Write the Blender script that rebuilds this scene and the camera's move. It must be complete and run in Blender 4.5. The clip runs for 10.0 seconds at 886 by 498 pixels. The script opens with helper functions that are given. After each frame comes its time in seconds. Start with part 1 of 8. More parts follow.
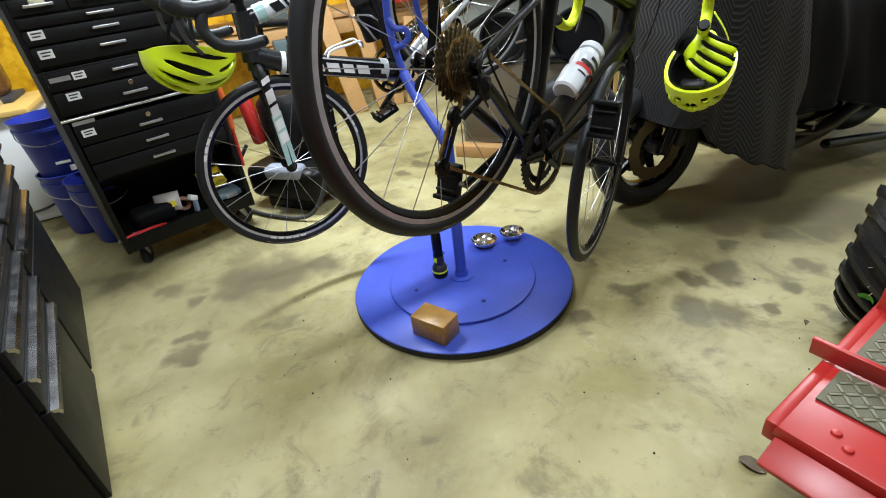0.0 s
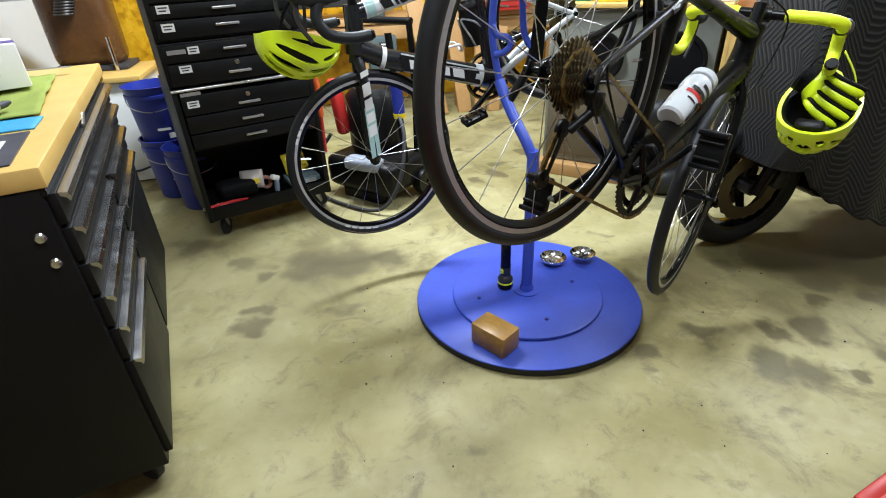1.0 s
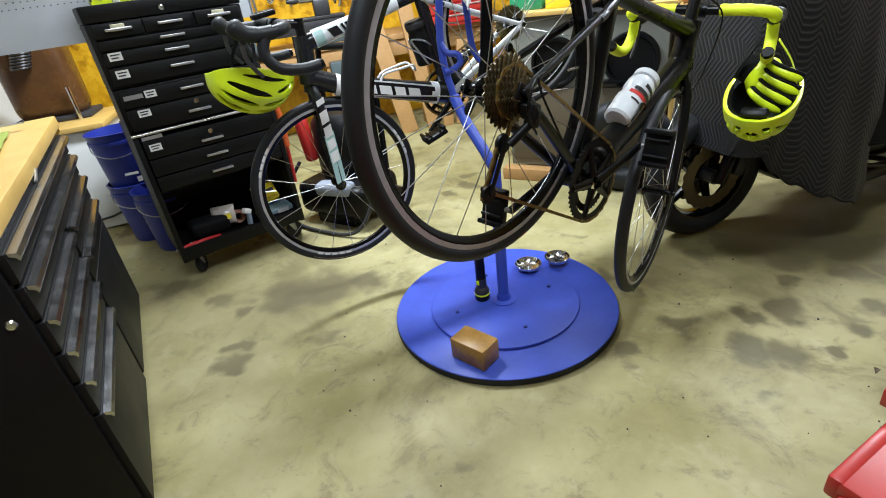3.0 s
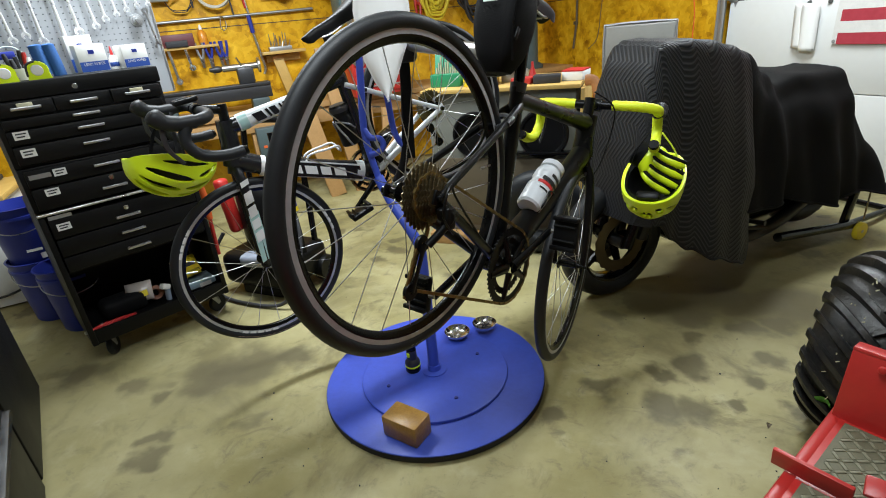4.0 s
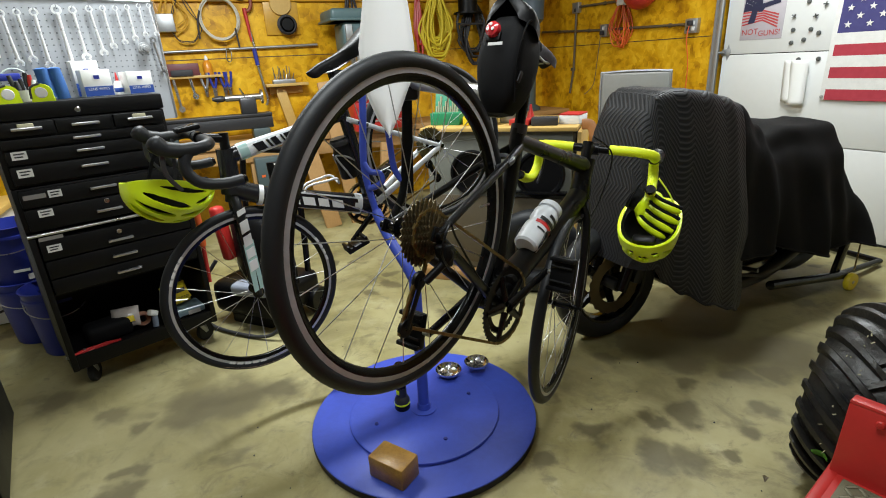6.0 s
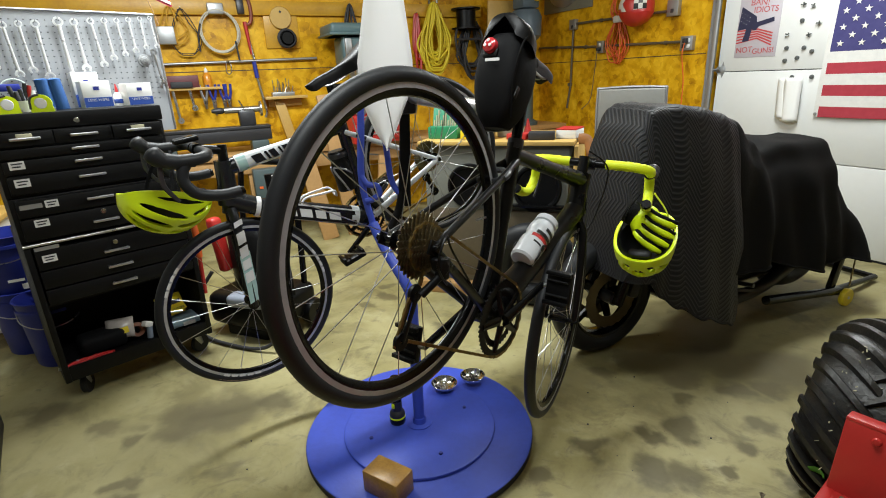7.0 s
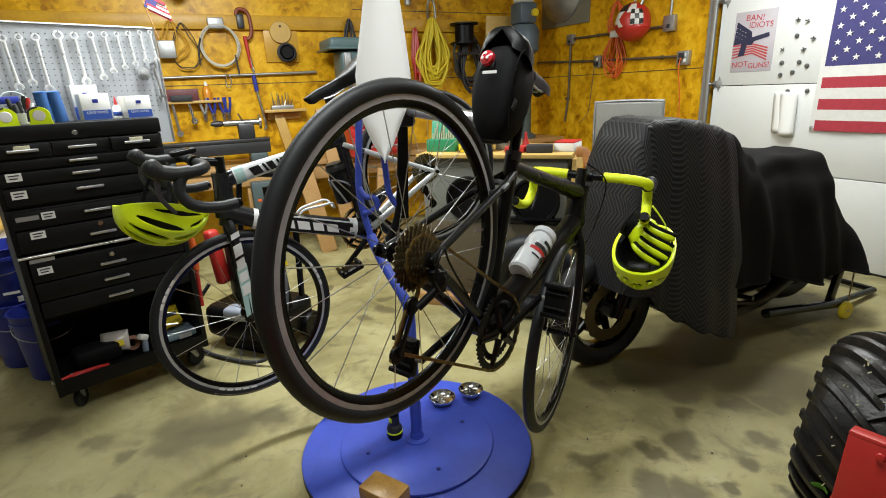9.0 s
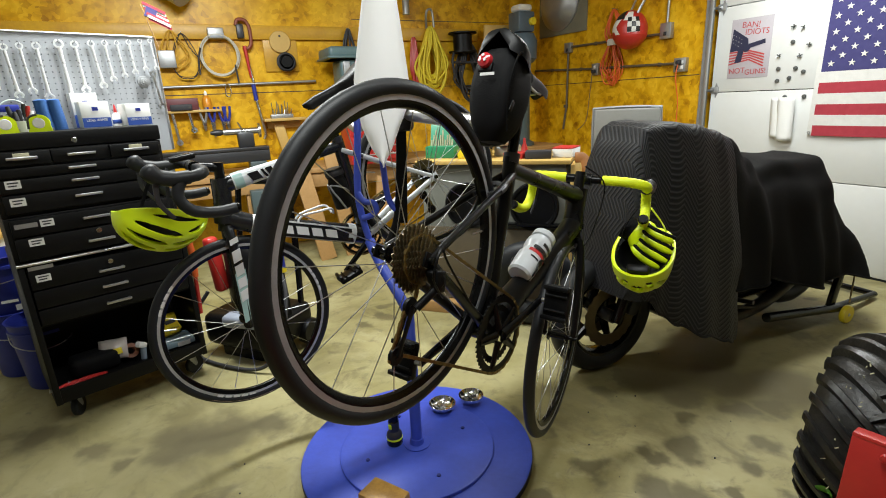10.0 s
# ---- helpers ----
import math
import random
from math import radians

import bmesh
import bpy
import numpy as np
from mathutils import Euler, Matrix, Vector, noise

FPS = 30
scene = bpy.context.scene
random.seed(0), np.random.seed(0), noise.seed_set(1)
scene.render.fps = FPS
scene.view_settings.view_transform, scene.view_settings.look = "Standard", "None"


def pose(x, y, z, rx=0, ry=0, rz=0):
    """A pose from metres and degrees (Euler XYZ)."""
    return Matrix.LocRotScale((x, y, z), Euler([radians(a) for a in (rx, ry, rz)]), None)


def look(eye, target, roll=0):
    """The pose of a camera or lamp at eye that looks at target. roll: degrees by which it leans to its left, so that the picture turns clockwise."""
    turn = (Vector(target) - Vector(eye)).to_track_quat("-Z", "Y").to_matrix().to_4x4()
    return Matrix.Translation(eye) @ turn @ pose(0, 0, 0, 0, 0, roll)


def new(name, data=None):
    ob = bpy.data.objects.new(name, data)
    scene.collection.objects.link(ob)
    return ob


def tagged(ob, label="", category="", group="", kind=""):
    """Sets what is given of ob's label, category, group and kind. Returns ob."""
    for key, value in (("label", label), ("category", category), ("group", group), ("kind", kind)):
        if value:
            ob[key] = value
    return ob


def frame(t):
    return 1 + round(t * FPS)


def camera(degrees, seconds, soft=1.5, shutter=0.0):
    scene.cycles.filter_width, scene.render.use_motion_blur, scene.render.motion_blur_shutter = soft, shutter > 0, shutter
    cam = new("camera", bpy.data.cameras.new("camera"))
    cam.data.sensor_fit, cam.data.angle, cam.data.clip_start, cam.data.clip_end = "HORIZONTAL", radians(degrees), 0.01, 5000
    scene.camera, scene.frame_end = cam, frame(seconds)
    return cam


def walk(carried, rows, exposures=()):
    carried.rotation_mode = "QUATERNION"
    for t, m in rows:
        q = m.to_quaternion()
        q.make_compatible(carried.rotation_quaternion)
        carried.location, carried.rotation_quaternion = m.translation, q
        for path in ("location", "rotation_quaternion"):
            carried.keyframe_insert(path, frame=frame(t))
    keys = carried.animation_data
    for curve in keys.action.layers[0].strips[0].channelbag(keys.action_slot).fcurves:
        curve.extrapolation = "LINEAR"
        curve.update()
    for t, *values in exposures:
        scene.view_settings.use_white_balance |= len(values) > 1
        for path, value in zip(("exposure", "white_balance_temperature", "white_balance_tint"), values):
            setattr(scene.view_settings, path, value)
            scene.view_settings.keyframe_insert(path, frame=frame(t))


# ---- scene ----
cam = camera(82.2, 10.0, soft=1.0)
PATH = [
    (0, (0.194, -0.096, 1.233), (0.018, 1.601, 0.189), -7.4),
    (0.5, (0.17, -0.091, 1.234), (-0.03, 1.614, 0.207), -4.0),
    (1, (0.128, -0.097, 1.23), (-0.252, 1.591, 0.228), -2.7),
    (1.5, (0.159, -0.087, 1.222), (-0.253, 1.604, 0.235), -5.5),
    (2, (0.18, -0.077, 1.225), (-0.22, 1.613, 0.233), -7.6),
    (2.2, (0.196, -0.079, 1.217), (-0.212, 1.615, 0.235), -8.0),
    (3.3, (0.197, -0.083, 1.282), (-0.046, 1.666, 0.343), -7.1),
    (3.5, (0.21, -0.076, 1.323), (0.069, 1.702, 0.417), -6.2),
    (4, (0.227, -0.081, 1.342), (0.157, 1.744, 0.527), -5.6),
    (4.5, (0.216, -0.086, 1.343), (0.172, 1.763, 0.581), -4.6),
    (5, (0.204, -0.078, 1.344), (0.175, 1.783, 0.612), -3.8),
    (5.5, (0.215, -0.071, 1.343), (0.18, 1.798, 0.631), -3.3),
    (7, (0.219, -0.073, 1.345), (0.2, 1.821, 0.701), -2.5),
    (7.5, (0.223, -0.069, 1.342), (0.205, 1.831, 0.716), -2.2),
    (8, (0.219, -0.067, 1.336), (0.203, 1.837, 0.722), -2.1),
    (8.5, (0.223, -0.067, 1.339), (0.207, 1.84, 0.736), -2.3),
    (9, (0.222, -0.066, 1.341), (0.21, 1.843, 0.745), -2.4),
    (9.5, (0.226, -0.073, 1.336), (0.215, 1.839, 0.751), -2.6),
    (10, (0.224, -0.068, 1.323), (0.214, 1.851, 0.762), -2.7),
]
walk(cam, [(t, look(eye, target, roll)) for t, eye, target, roll in PATH],
     exposures=[(0, 0.12, 5950, 12), (2.2, 0.11, 5900, 12), (3.3, -0.08, 5950, 11), (4.0, -0.4, 6100, 10), (4.5, -0.47, 6250, 10), (5.5, -0.52, 6300, 10), (7.5, -0.48, 6500, 10), (10, -0.46, 6550, 10)])

# ---- light ----
world = bpy.data.worlds.new("garage_night")
world.use_nodes = True
scene.world = world
world.node_tree.nodes["Background"].inputs[0].default_value = (0.02, 0.022, 0.026, 1)
world.node_tree.nodes["Background"].inputs[1].default_value = 0.3
scene.view_settings.exposure = 0.0


def ceiling_lamp(x, y, yaw, watts, tilt, size=(1.2, 0.25), z=2.62, colour=(0.95, 1.0, 0.985)):
    d = bpy.data.lights.new("ceiling_lamp", "AREA")
    d.shape, d.size, d.size_y, d.energy, d.color = "RECTANGLE", size[0], size[1], watts, colour
    o = new("ceiling_lamp_light", d)
    o.matrix_world = pose(x, y, z, 0, 0, yaw) @ pose(0, 0, 0, tilt)
    return o


LAMPS = [(0.25, 0.6, 26, 48, 0), (-0.95, 2.6, 26, 138, 10), (2.0, 3.0, 26, 84, 0)]
for lx, ly, lyaw, lw, lt_ in LAMPS:
    ceiling_lamp(lx, ly, lyaw, lw, lt_)


# ---- materials ----
def mat(name, base, rough=0.5, metal=0.0, dark=None, scale=8.0, amount=0.35, bump=0.0, bscale=120.0, spec=0.5, spots=0.0, coat=0.0, rvar=0.12):
    """A surface with colour drift at two scales, rough patches and fine relief."""
    m = bpy.data.materials.new(name)
    m.use_nodes = True
    nt = m.node_tree
    b = nt.nodes["Principled BSDF"]
    dark = dark or tuple(c * 0.6 for c in base)
    tc = nt.nodes.new("ShaderNodeTexCoord")
    n1, n2 = nt.nodes.new("ShaderNodeTexNoise"), nt.nodes.new("ShaderNodeTexNoise")
    n1.inputs["Scale"].default_value, n1.inputs["Detail"].default_value = scale, 6
    n2.inputs["Scale"].default_value, n2.inputs["Detail"].default_value = scale * 9, 4
    for n in (n1, n2):
        nt.links.new(tc.outputs["Object"], n.inputs["Vector"])
    mixf = nt.nodes.new("ShaderNodeMath")
    mixf.operation = "MULTIPLY_ADD"
    nt.links.new(n2.outputs["Fac"], mixf.inputs[0])
    mixf.inputs[1].default_value = 0.5
    nt.links.new(n1.outputs["Fac"], mixf.inputs[2])
    rng = nt.nodes.new("ShaderNodeMapRange")
    rng.inputs["From Min"].default_value, rng.inputs["From Max"].default_value = 0.45, 1.05
    rng.inputs["To Max"].default_value = amount
    nt.links.new(mixf.outputs[0], rng.inputs["Value"])
    mx = nt.nodes.new("ShaderNodeMix")
    mx.data_type = "RGBA"
    mx.inputs["A"].default_value, mx.inputs["B"].default_value = (*base, 1), (*dark, 1)
    nt.links.new(rng.outputs[0], mx.inputs["Factor"])
    nt.links.new(mx.outputs["Result"], b.inputs["Base Color"])
    rr = nt.nodes.new("ShaderNodeMapRange")
    rr.inputs["To Min"].default_value, rr.inputs["To Max"].default_value = max(0.02, rough - rvar), min(1, rough + rvar)
    nt.links.new(n1.outputs["Fac"], rr.inputs["Value"])
    nt.links.new(rr.outputs[0], b.inputs["Roughness"])
    b.inputs["Metallic"].default_value = metal
    b.inputs["Specular IOR Level"].default_value = spec
    b.inputs["Coat Weight"].default_value = coat
    if bump:
        n3, bp = nt.nodes.new("ShaderNodeTexNoise"), nt.nodes.new("ShaderNodeBump")
        n3.inputs["Scale"].default_value, n3.inputs["Detail"].default_value = bscale, 5
        nt.links.new(tc.outputs["Object"], n3.inputs["Vector"])
        bp.inputs["Strength"].default_value, bp.inputs["Distance"].default_value = bump, 0.004
        nt.links.new(n3.outputs["Fac"], bp.inputs["Height"])
        nt.links.new(bp.outputs["Normal"], b.inputs["Normal"])
    return m


M = {}
M["black_paint"] = mat("black_wrinkle_paint", (0.0035, 0.0035, 0.0038), 0.48, dark=(0.009, 0.009, 0.0095), scale=5, spec=0.2, bump=0.15, bscale=400)
M["black_gloss"] = mat("black_gloss", (0.003, 0.003, 0.0034), 0.22, scale=6, spec=0.28)
M["dark_steel"] = mat("dark_steel", (0.06, 0.06, 0.065), 0.4, 0.6, scale=9)
M["steel"] = mat("bare_steel", (0.55, 0.55, 0.56), 0.3, 1.0, scale=20)
M["chrome"] = mat("chrome", (0.75, 0.75, 0.76), 0.12, 1.0, scale=30, amount=0.2)
M["alu"] = mat("brushed_aluminium", (0.6, 0.6, 0.61), 0.35, 1.0, scale=25)
M["galv"] = mat("galvanised", (0.42, 0.43, 0.44), 0.45, 0.8, scale=12)
M["rubber"] = mat("tyre_rubber", (0.0105, 0.0115, 0.0135), 0.5, dark=(0.02, 0.021, 0.023), scale=7, spec=0.34, bump=0.08, bscale=250)
M["carbon"] = mat("matt_carbon", (0.003, 0.003, 0.0034), 0.3, scale=10, spec=0.28)
M["plastic"] = mat("black_plastic", (0.0032, 0.0032, 0.0036), 0.42, spec=0.22, scale=14, bump=0.1, bscale=300)
M["cloth_black"] = mat("black_nylon", (0.004, 0.004, 0.0046), 0.7, spec=0.16, scale=12, bump=0.4, bscale=500)
M["blue"] = mat("blue_enamel", (0.05, 0.095, 0.57), 0.45, dark=(0.032, 0.05, 0.32), scale=5, amount=0.6, bump=0.1, bscale=90)
M["neon"] = mat("fluorescent_yellow", (0.74, 0.93, 0.008), 0.35, dark=(0.66, 0.85, 0.008), scale=10)
M["neon_tape"] = mat("fluorescent_bar_tape", (0.78, 0.9, 0.01), 0.55, dark=(0.62, 0.74, 0.01), scale=20, bump=0.3, bscale=200)
M["white"] = mat("white_gloss_paint", (0.8, 0.8, 0.8), 0.35, dark=(0.66, 0.66, 0.65), scale=6)
M["white_panel"] = mat("white_door_panel", (0.74, 0.75, 0.74), 0.45, dark=(0.6, 0.6, 0.57), scale=2.5, amount=0.3, bump=0.06, bscale=40)
M["paper"] = mat("paper", (0.82, 0.82, 0.8), 0.7, dark=(0.74, 0.74, 0.71), scale=9)
M["red"] = mat("red_enamel", (0.5, 0.025, 0.02), 0.38, dark=(0.35, 0.02, 0.015), scale=6, amount=0.6, spec=0.6)
M["yellow"] = mat("yellow_plastic", (0.8, 0.62, 0.02), 0.4, scale=10)
M["orange"] = mat("orange_rubber", (0.75, 0.13, 0.025), 0.5, scale=15)
M["bluepl"] = mat("blue_plastic", (0.02, 0.035, 0.3), 0.4, scale=7)
M["grey_paint"] = mat("grey_machine_paint", (0.07, 0.1, 0.105), 0.45, scale=7, amount=0.6)
M["teal"] = mat("teal_machine_paint", (0.09, 0.15, 0.16), 0.42, scale=7, amount=0.5)
M["wood"] = mat("raw_timber", (0.48, 0.28, 0.11), 0.6, dark=(0.3, 0.16, 0.05), scale=6, amount=0.8, bump=0.2, bscale=60)


# oil drips; the three wide patches at left paint a bicycle wheel's shadow
OIL_AND_SHADOW = [(-1.24, 1.69, 0.07), (-1.09, 1.61, 0.06), (-0.93, 1.75, 0.13), (-0.77, 1.79, 0.17), (-0.57, 1.85, 0.1), (-1.0, 1.39, 0.05), (-0.97, 1.28, 0.06),
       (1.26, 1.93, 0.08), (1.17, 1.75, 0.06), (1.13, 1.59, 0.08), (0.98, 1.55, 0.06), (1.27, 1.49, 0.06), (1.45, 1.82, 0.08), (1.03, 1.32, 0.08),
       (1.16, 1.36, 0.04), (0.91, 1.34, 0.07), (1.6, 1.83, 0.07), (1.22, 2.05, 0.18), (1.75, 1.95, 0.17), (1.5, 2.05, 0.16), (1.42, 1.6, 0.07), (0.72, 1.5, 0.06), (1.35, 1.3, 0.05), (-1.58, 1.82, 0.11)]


def floor_mat():
    m = bpy.data.materials.new("stained_shaded_concrete")
    m.use_nodes = True
    nt = m.node_tree
    b = nt.nodes["Principled BSDF"]
    geo = nt.nodes.new("ShaderNodeNewGeometry")

    def nz(scale, detail, rough=0.5, dist=0.0):
        n = nt.nodes.new("ShaderNodeTexNoise")
        n.inputs["Scale"].default_value, n.inputs["Detail"].default_value = scale, detail
        n.inputs["Roughness"].default_value, n.inputs["Distortion"].default_value = rough, dist
        nt.links.new(geo.outputs["Position"], n.inputs["Vector"])
        return n.outputs["Fac"]

    def rng(v, a, c, lo=0.0, hi=1.0):
        r = nt.nodes.new("ShaderNodeMapRange")
        r.interpolation_type = "SMOOTHSTEP"
        for k, x in (("From Min", a), ("From Max", c), ("To Min", lo), ("To Max", hi)):
            r.inputs[k].default_value = x
        nt.links.new(v, r.inputs["Value"])
        return r.outputs[0]

    def mix(a, bb, f):
        x = nt.nodes.new("ShaderNodeMix")
        x.data_type = "RGBA"
        for k, v in (("A", a), ("B", bb)):
            if isinstance(v, tuple):
                x.inputs[k].default_value = (*v, 1)
            else:
                nt.links.new(v, x.inputs[k])
        nt.links.new(f, x.inputs["Factor"])
        return x.outputs["Result"]

    col = mix((0.37, 0.33, 0.165), (0.265, 0.23, 0.092), rng(nz(2.2, 6, 0.6), 0.35, 0.68))
    col = mix(col, (0.46, 0.425, 0.26), rng(nz(5.0, 7, 0.65, 0.3), 0.52, 0.76, 0, 0.6))
    col = mix(col, (0.15, 0.125, 0.055), rng(nz(1.7, 7, 0.62, 0.6), 0.5, 0.68, 0, 0.75))
    col = mix(col, (0.14, 0.115, 0.055), rng(nz(4.4, 8, 0.68, 0.8), 0.53, 0.7, 0, 0.68))
    col = mix(col, (0.17, 0.15, 0.085), rng(nz(11, 7, 0.72, 0.5), 0.53, 0.7, 0, 0.62))
    vor = nt.nodes.new("ShaderNodeTexVoronoi")
    vor.inputs["Scale"].default_value, vor.inputs["Randomness"].default_value = 4.2, 1.0
    wob = nt.nodes.new("ShaderNodeVectorMath")
    wob.operation = "MULTIPLY_ADD"
    wn = nt.nodes.new("ShaderNodeTexNoise")
    wn.inputs["Scale"].default_value, wn.inputs["Detail"].default_value = 6, 6
    nt.links.new(geo.outputs["Position"], wn.inputs["Vector"])
    nt.links.new(wn.outputs["Color"], wob.inputs[0])
    wob.inputs[1].default_value = (0.26, 0.26, 0.0)
    nt.links.new(geo.outputs["Position"], wob.inputs[2])
    nt.links.new(wob.outputs[0], vor.inputs["Vector"])
    blob = rng(vor.outputs["Distance"], 0.16, 0.34, 1.0, 0.0)
    gate = rng(nz(2.3, 3), 0.44, 0.56)
    mul = nt.nodes.new("ShaderNodeMath")
    mul.operation = "MULTIPLY"
    nt.links.new(blob, mul.inputs[0])
    nt.links.new(gate, mul.inputs[1])
    col = mix(col, (0.12, 0.1, 0.05), rng(mul.outputs[0], 0, 1, 0, 0.8))
    # broad dark stains; those under the motorcycle also paint in its shade
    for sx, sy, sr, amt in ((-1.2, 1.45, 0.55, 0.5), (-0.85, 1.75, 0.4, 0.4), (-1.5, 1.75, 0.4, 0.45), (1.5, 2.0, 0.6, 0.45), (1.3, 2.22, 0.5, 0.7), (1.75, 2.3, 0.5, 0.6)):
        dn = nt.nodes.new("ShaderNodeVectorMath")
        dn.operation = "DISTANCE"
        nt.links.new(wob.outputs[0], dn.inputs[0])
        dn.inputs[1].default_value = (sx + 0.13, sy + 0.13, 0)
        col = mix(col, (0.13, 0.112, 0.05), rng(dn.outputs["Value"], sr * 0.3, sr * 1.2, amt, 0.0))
    # oil drips and a painted wheel shadow: soft-edged patches with ragged outlines
    for sx, sy, sr in OIL_AND_SHADOW:
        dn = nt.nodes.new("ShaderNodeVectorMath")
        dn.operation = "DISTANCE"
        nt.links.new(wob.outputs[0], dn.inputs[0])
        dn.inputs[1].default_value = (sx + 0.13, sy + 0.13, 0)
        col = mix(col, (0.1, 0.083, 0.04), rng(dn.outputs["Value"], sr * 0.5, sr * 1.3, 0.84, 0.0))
    col = mix(col, (0.12, 0.1, 0.06), rng(nz(38, 4, 0.75), 0.64, 0.76, 0, 0.65))
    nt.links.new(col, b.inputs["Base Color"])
    nt.links.new(rng(nz(3, 5), 0.3, 0.7, 0.48, 0.7), b.inputs["Roughness"])
    b.inputs["Specular IOR Level"].default_value = 0.32
    bp = nt.nodes.new("ShaderNodeBump")
    bp.inputs["Strength"].default_value, bp.inputs["Distance"].default_value = 0.12, 0.004
    nt.links.new(nz(60, 6, 0.65), bp.inputs["Height"])
    nt.links.new(bp.outputs["Normal"], b.inputs["Normal"])
    return m


def osb_mat():
    """Varnished strand board: stretched flakes turned every way by cells."""
    m = bpy.data.materials.new("varnished_strand_board")
    m.use_nodes = True
    nt = m.node_tree
    b = nt.nodes["Principled BSDF"]
    tc = nt.nodes.new("ShaderNodeTexCoord")
    mp = nt.nodes.new("ShaderNodeMapping")
    nt.links.new(tc.outputs["Object"], mp.inputs["Vector"])
    wn = nt.nodes.new("ShaderNodeTexNoise")
    wn.inputs["Scale"].default_value, wn.inputs["Detail"].default_value = 7, 4
    nt.links.new(mp.outputs[0], wn.inputs["Vector"])
    wob = nt.nodes.new("ShaderNodeVectorMath")
    wob.operation = "MULTIPLY_ADD"
    nt.links.new(wn.outputs["Color"], wob.inputs[0])
    wob.inputs[1].default_value = (0.12, 0.12, 0.12)
    nt.links.new(mp.outputs[0], wob.inputs[2])
    v1 = nt.nodes.new("ShaderNodeTexVoronoi")
    v1.inputs["Scale"].default_value = 24
    nt.links.new(wob.outputs[0], v1.inputs["Vector"])
    n1 = nt.nodes.new("ShaderNodeTexNoise")
    n1.inputs["Scale"].default_value, n1.inputs["Detail"].default_value, n1.inputs["Distortion"].default_value = 6, 7, 0.6
    nt.links.new(mp.outputs[0], n1.inputs["Vector"])
    sep = nt.nodes.new("ShaderNodeSeparateColor")
    nt.links.new(v1.outputs["Color"], sep.inputs[0])
    add = nt.nodes.new("ShaderNodeMath")
    add.operation = "MULTIPLY_ADD"
    nt.links.new(sep.outputs[0], add.inputs[0])
    add.inputs[1].default_value = 0.2
    nt.links.new(n1.outputs["Fac"], add.inputs[2])
    cr = nt.nodes.new("ShaderNodeValToRGB")
    e = cr.color_ramp.elements
    e[0].position, e[0].color = 0.3, (0.27, 0.105, 0.003, 1)
    e[1].position, e[1].color = 0.92, (0.9, 0.56, 0.03, 1)
    k = cr.color_ramp.elements.new(0.58)
    k.color = (0.66, 0.35, 0.006, 1)
    nt.links.new(add.outputs[0], cr.inputs[0])
    nt.links.new(cr.outputs[0], b.inputs["Base Color"])
    b.inputs["Roughness"].default_value = 0.36
    b.inputs["Specular IOR Level"].default_value = 0.3
    bp = nt.nodes.new("ShaderNodeBump")
    bp.inputs["Strength"].default_value, bp.inputs["Distance"].default_value = 0.2, 0.003
    nt.links.new(add.outputs[0], bp.inputs["Height"])
    nt.links.new(bp.outputs["Normal"], b.inputs["Normal"])
    return m


M["floor"], M["osb"] = floor_mat(), osb_mat()


# ---- mesh helpers ----
def finish(name, bm, material, parent=None, label="", smooth=40):
    me = bpy.data.meshes.new(name)
    bmesh.ops.recalc_face_normals(bm, faces=bm.faces)
    bm.to_mesh(me)
    bm.free()
    for p in me.polygons:
        p.use_smooth = smooth > 0
    if 0 < smooth < 180:
        me.set_sharp_from_angle(angle=radians(smooth))
    me.materials.append(material)
    ob = new(name, me)
    if parent is not None:
        ob.parent = parent
    if label:
        ob["label"] = label
    return ob


def part(name, bm, material, parent, label="", smooth=40):
    return finish(name, bm, material, parent, label, smooth)


def thing(name, m, label, category, group="", kind=""):
    e = new(name)
    e.empty_display_size = 0.05
    e.matrix_world = m
    return tagged(e, label, category, group, kind)


def box(bm, sx, sy, sz, m=None, bevel=0.0, seg=2):
    """A box centred on the origin of m."""
    r = bmesh.ops.create_cube(bm, size=1.0, matrix=(m or Matrix()) @ Matrix.Diagonal((sx, sy, sz, 1)))
    if bevel:
        vs = r["verts"]
        es = list({e for v in vs for e in v.link_edges})
        bmesh.ops.bevel(bm, geom=es, offset=bevel, segments=seg, affect="EDGES", profile=0.5)
    return bm


def boxbm(sx, sy, sz, m=None, bevel=0.0, seg=2):
    return box(bmesh.new(), sx, sy, sz, m, bevel, seg)


def at(x, y, z, rx=0, ry=0, rz=0):
    return pose(x, y, z, rx, ry, rz)


def spline(pts, n=8, closed=False):
    """Points of a Catmull-Rom curve through pts."""
    pts = [Vector(p) for p in pts]
    out, c = [], len(pts)
    for i in range(c if closed else c - 1):
        g = lambda k: pts[k % c] if closed else pts[max(0, min(c - 1, k))]
        p0, p1, p2, p3 = g(i - 1), g(i), g(i + 1), g(i + 2)
        for j in range(n):
            t = j / n
            out.append(0.5 * ((2 * p1) + (p2 - p0) * t + (2 * p0 - 5 * p1 + 4 * p2 - p3) * t * t + (3 * p1 - p0 - 3 * p2 + p3) * t ** 3))
    if not closed:
        out.append(pts[-1])
    return out


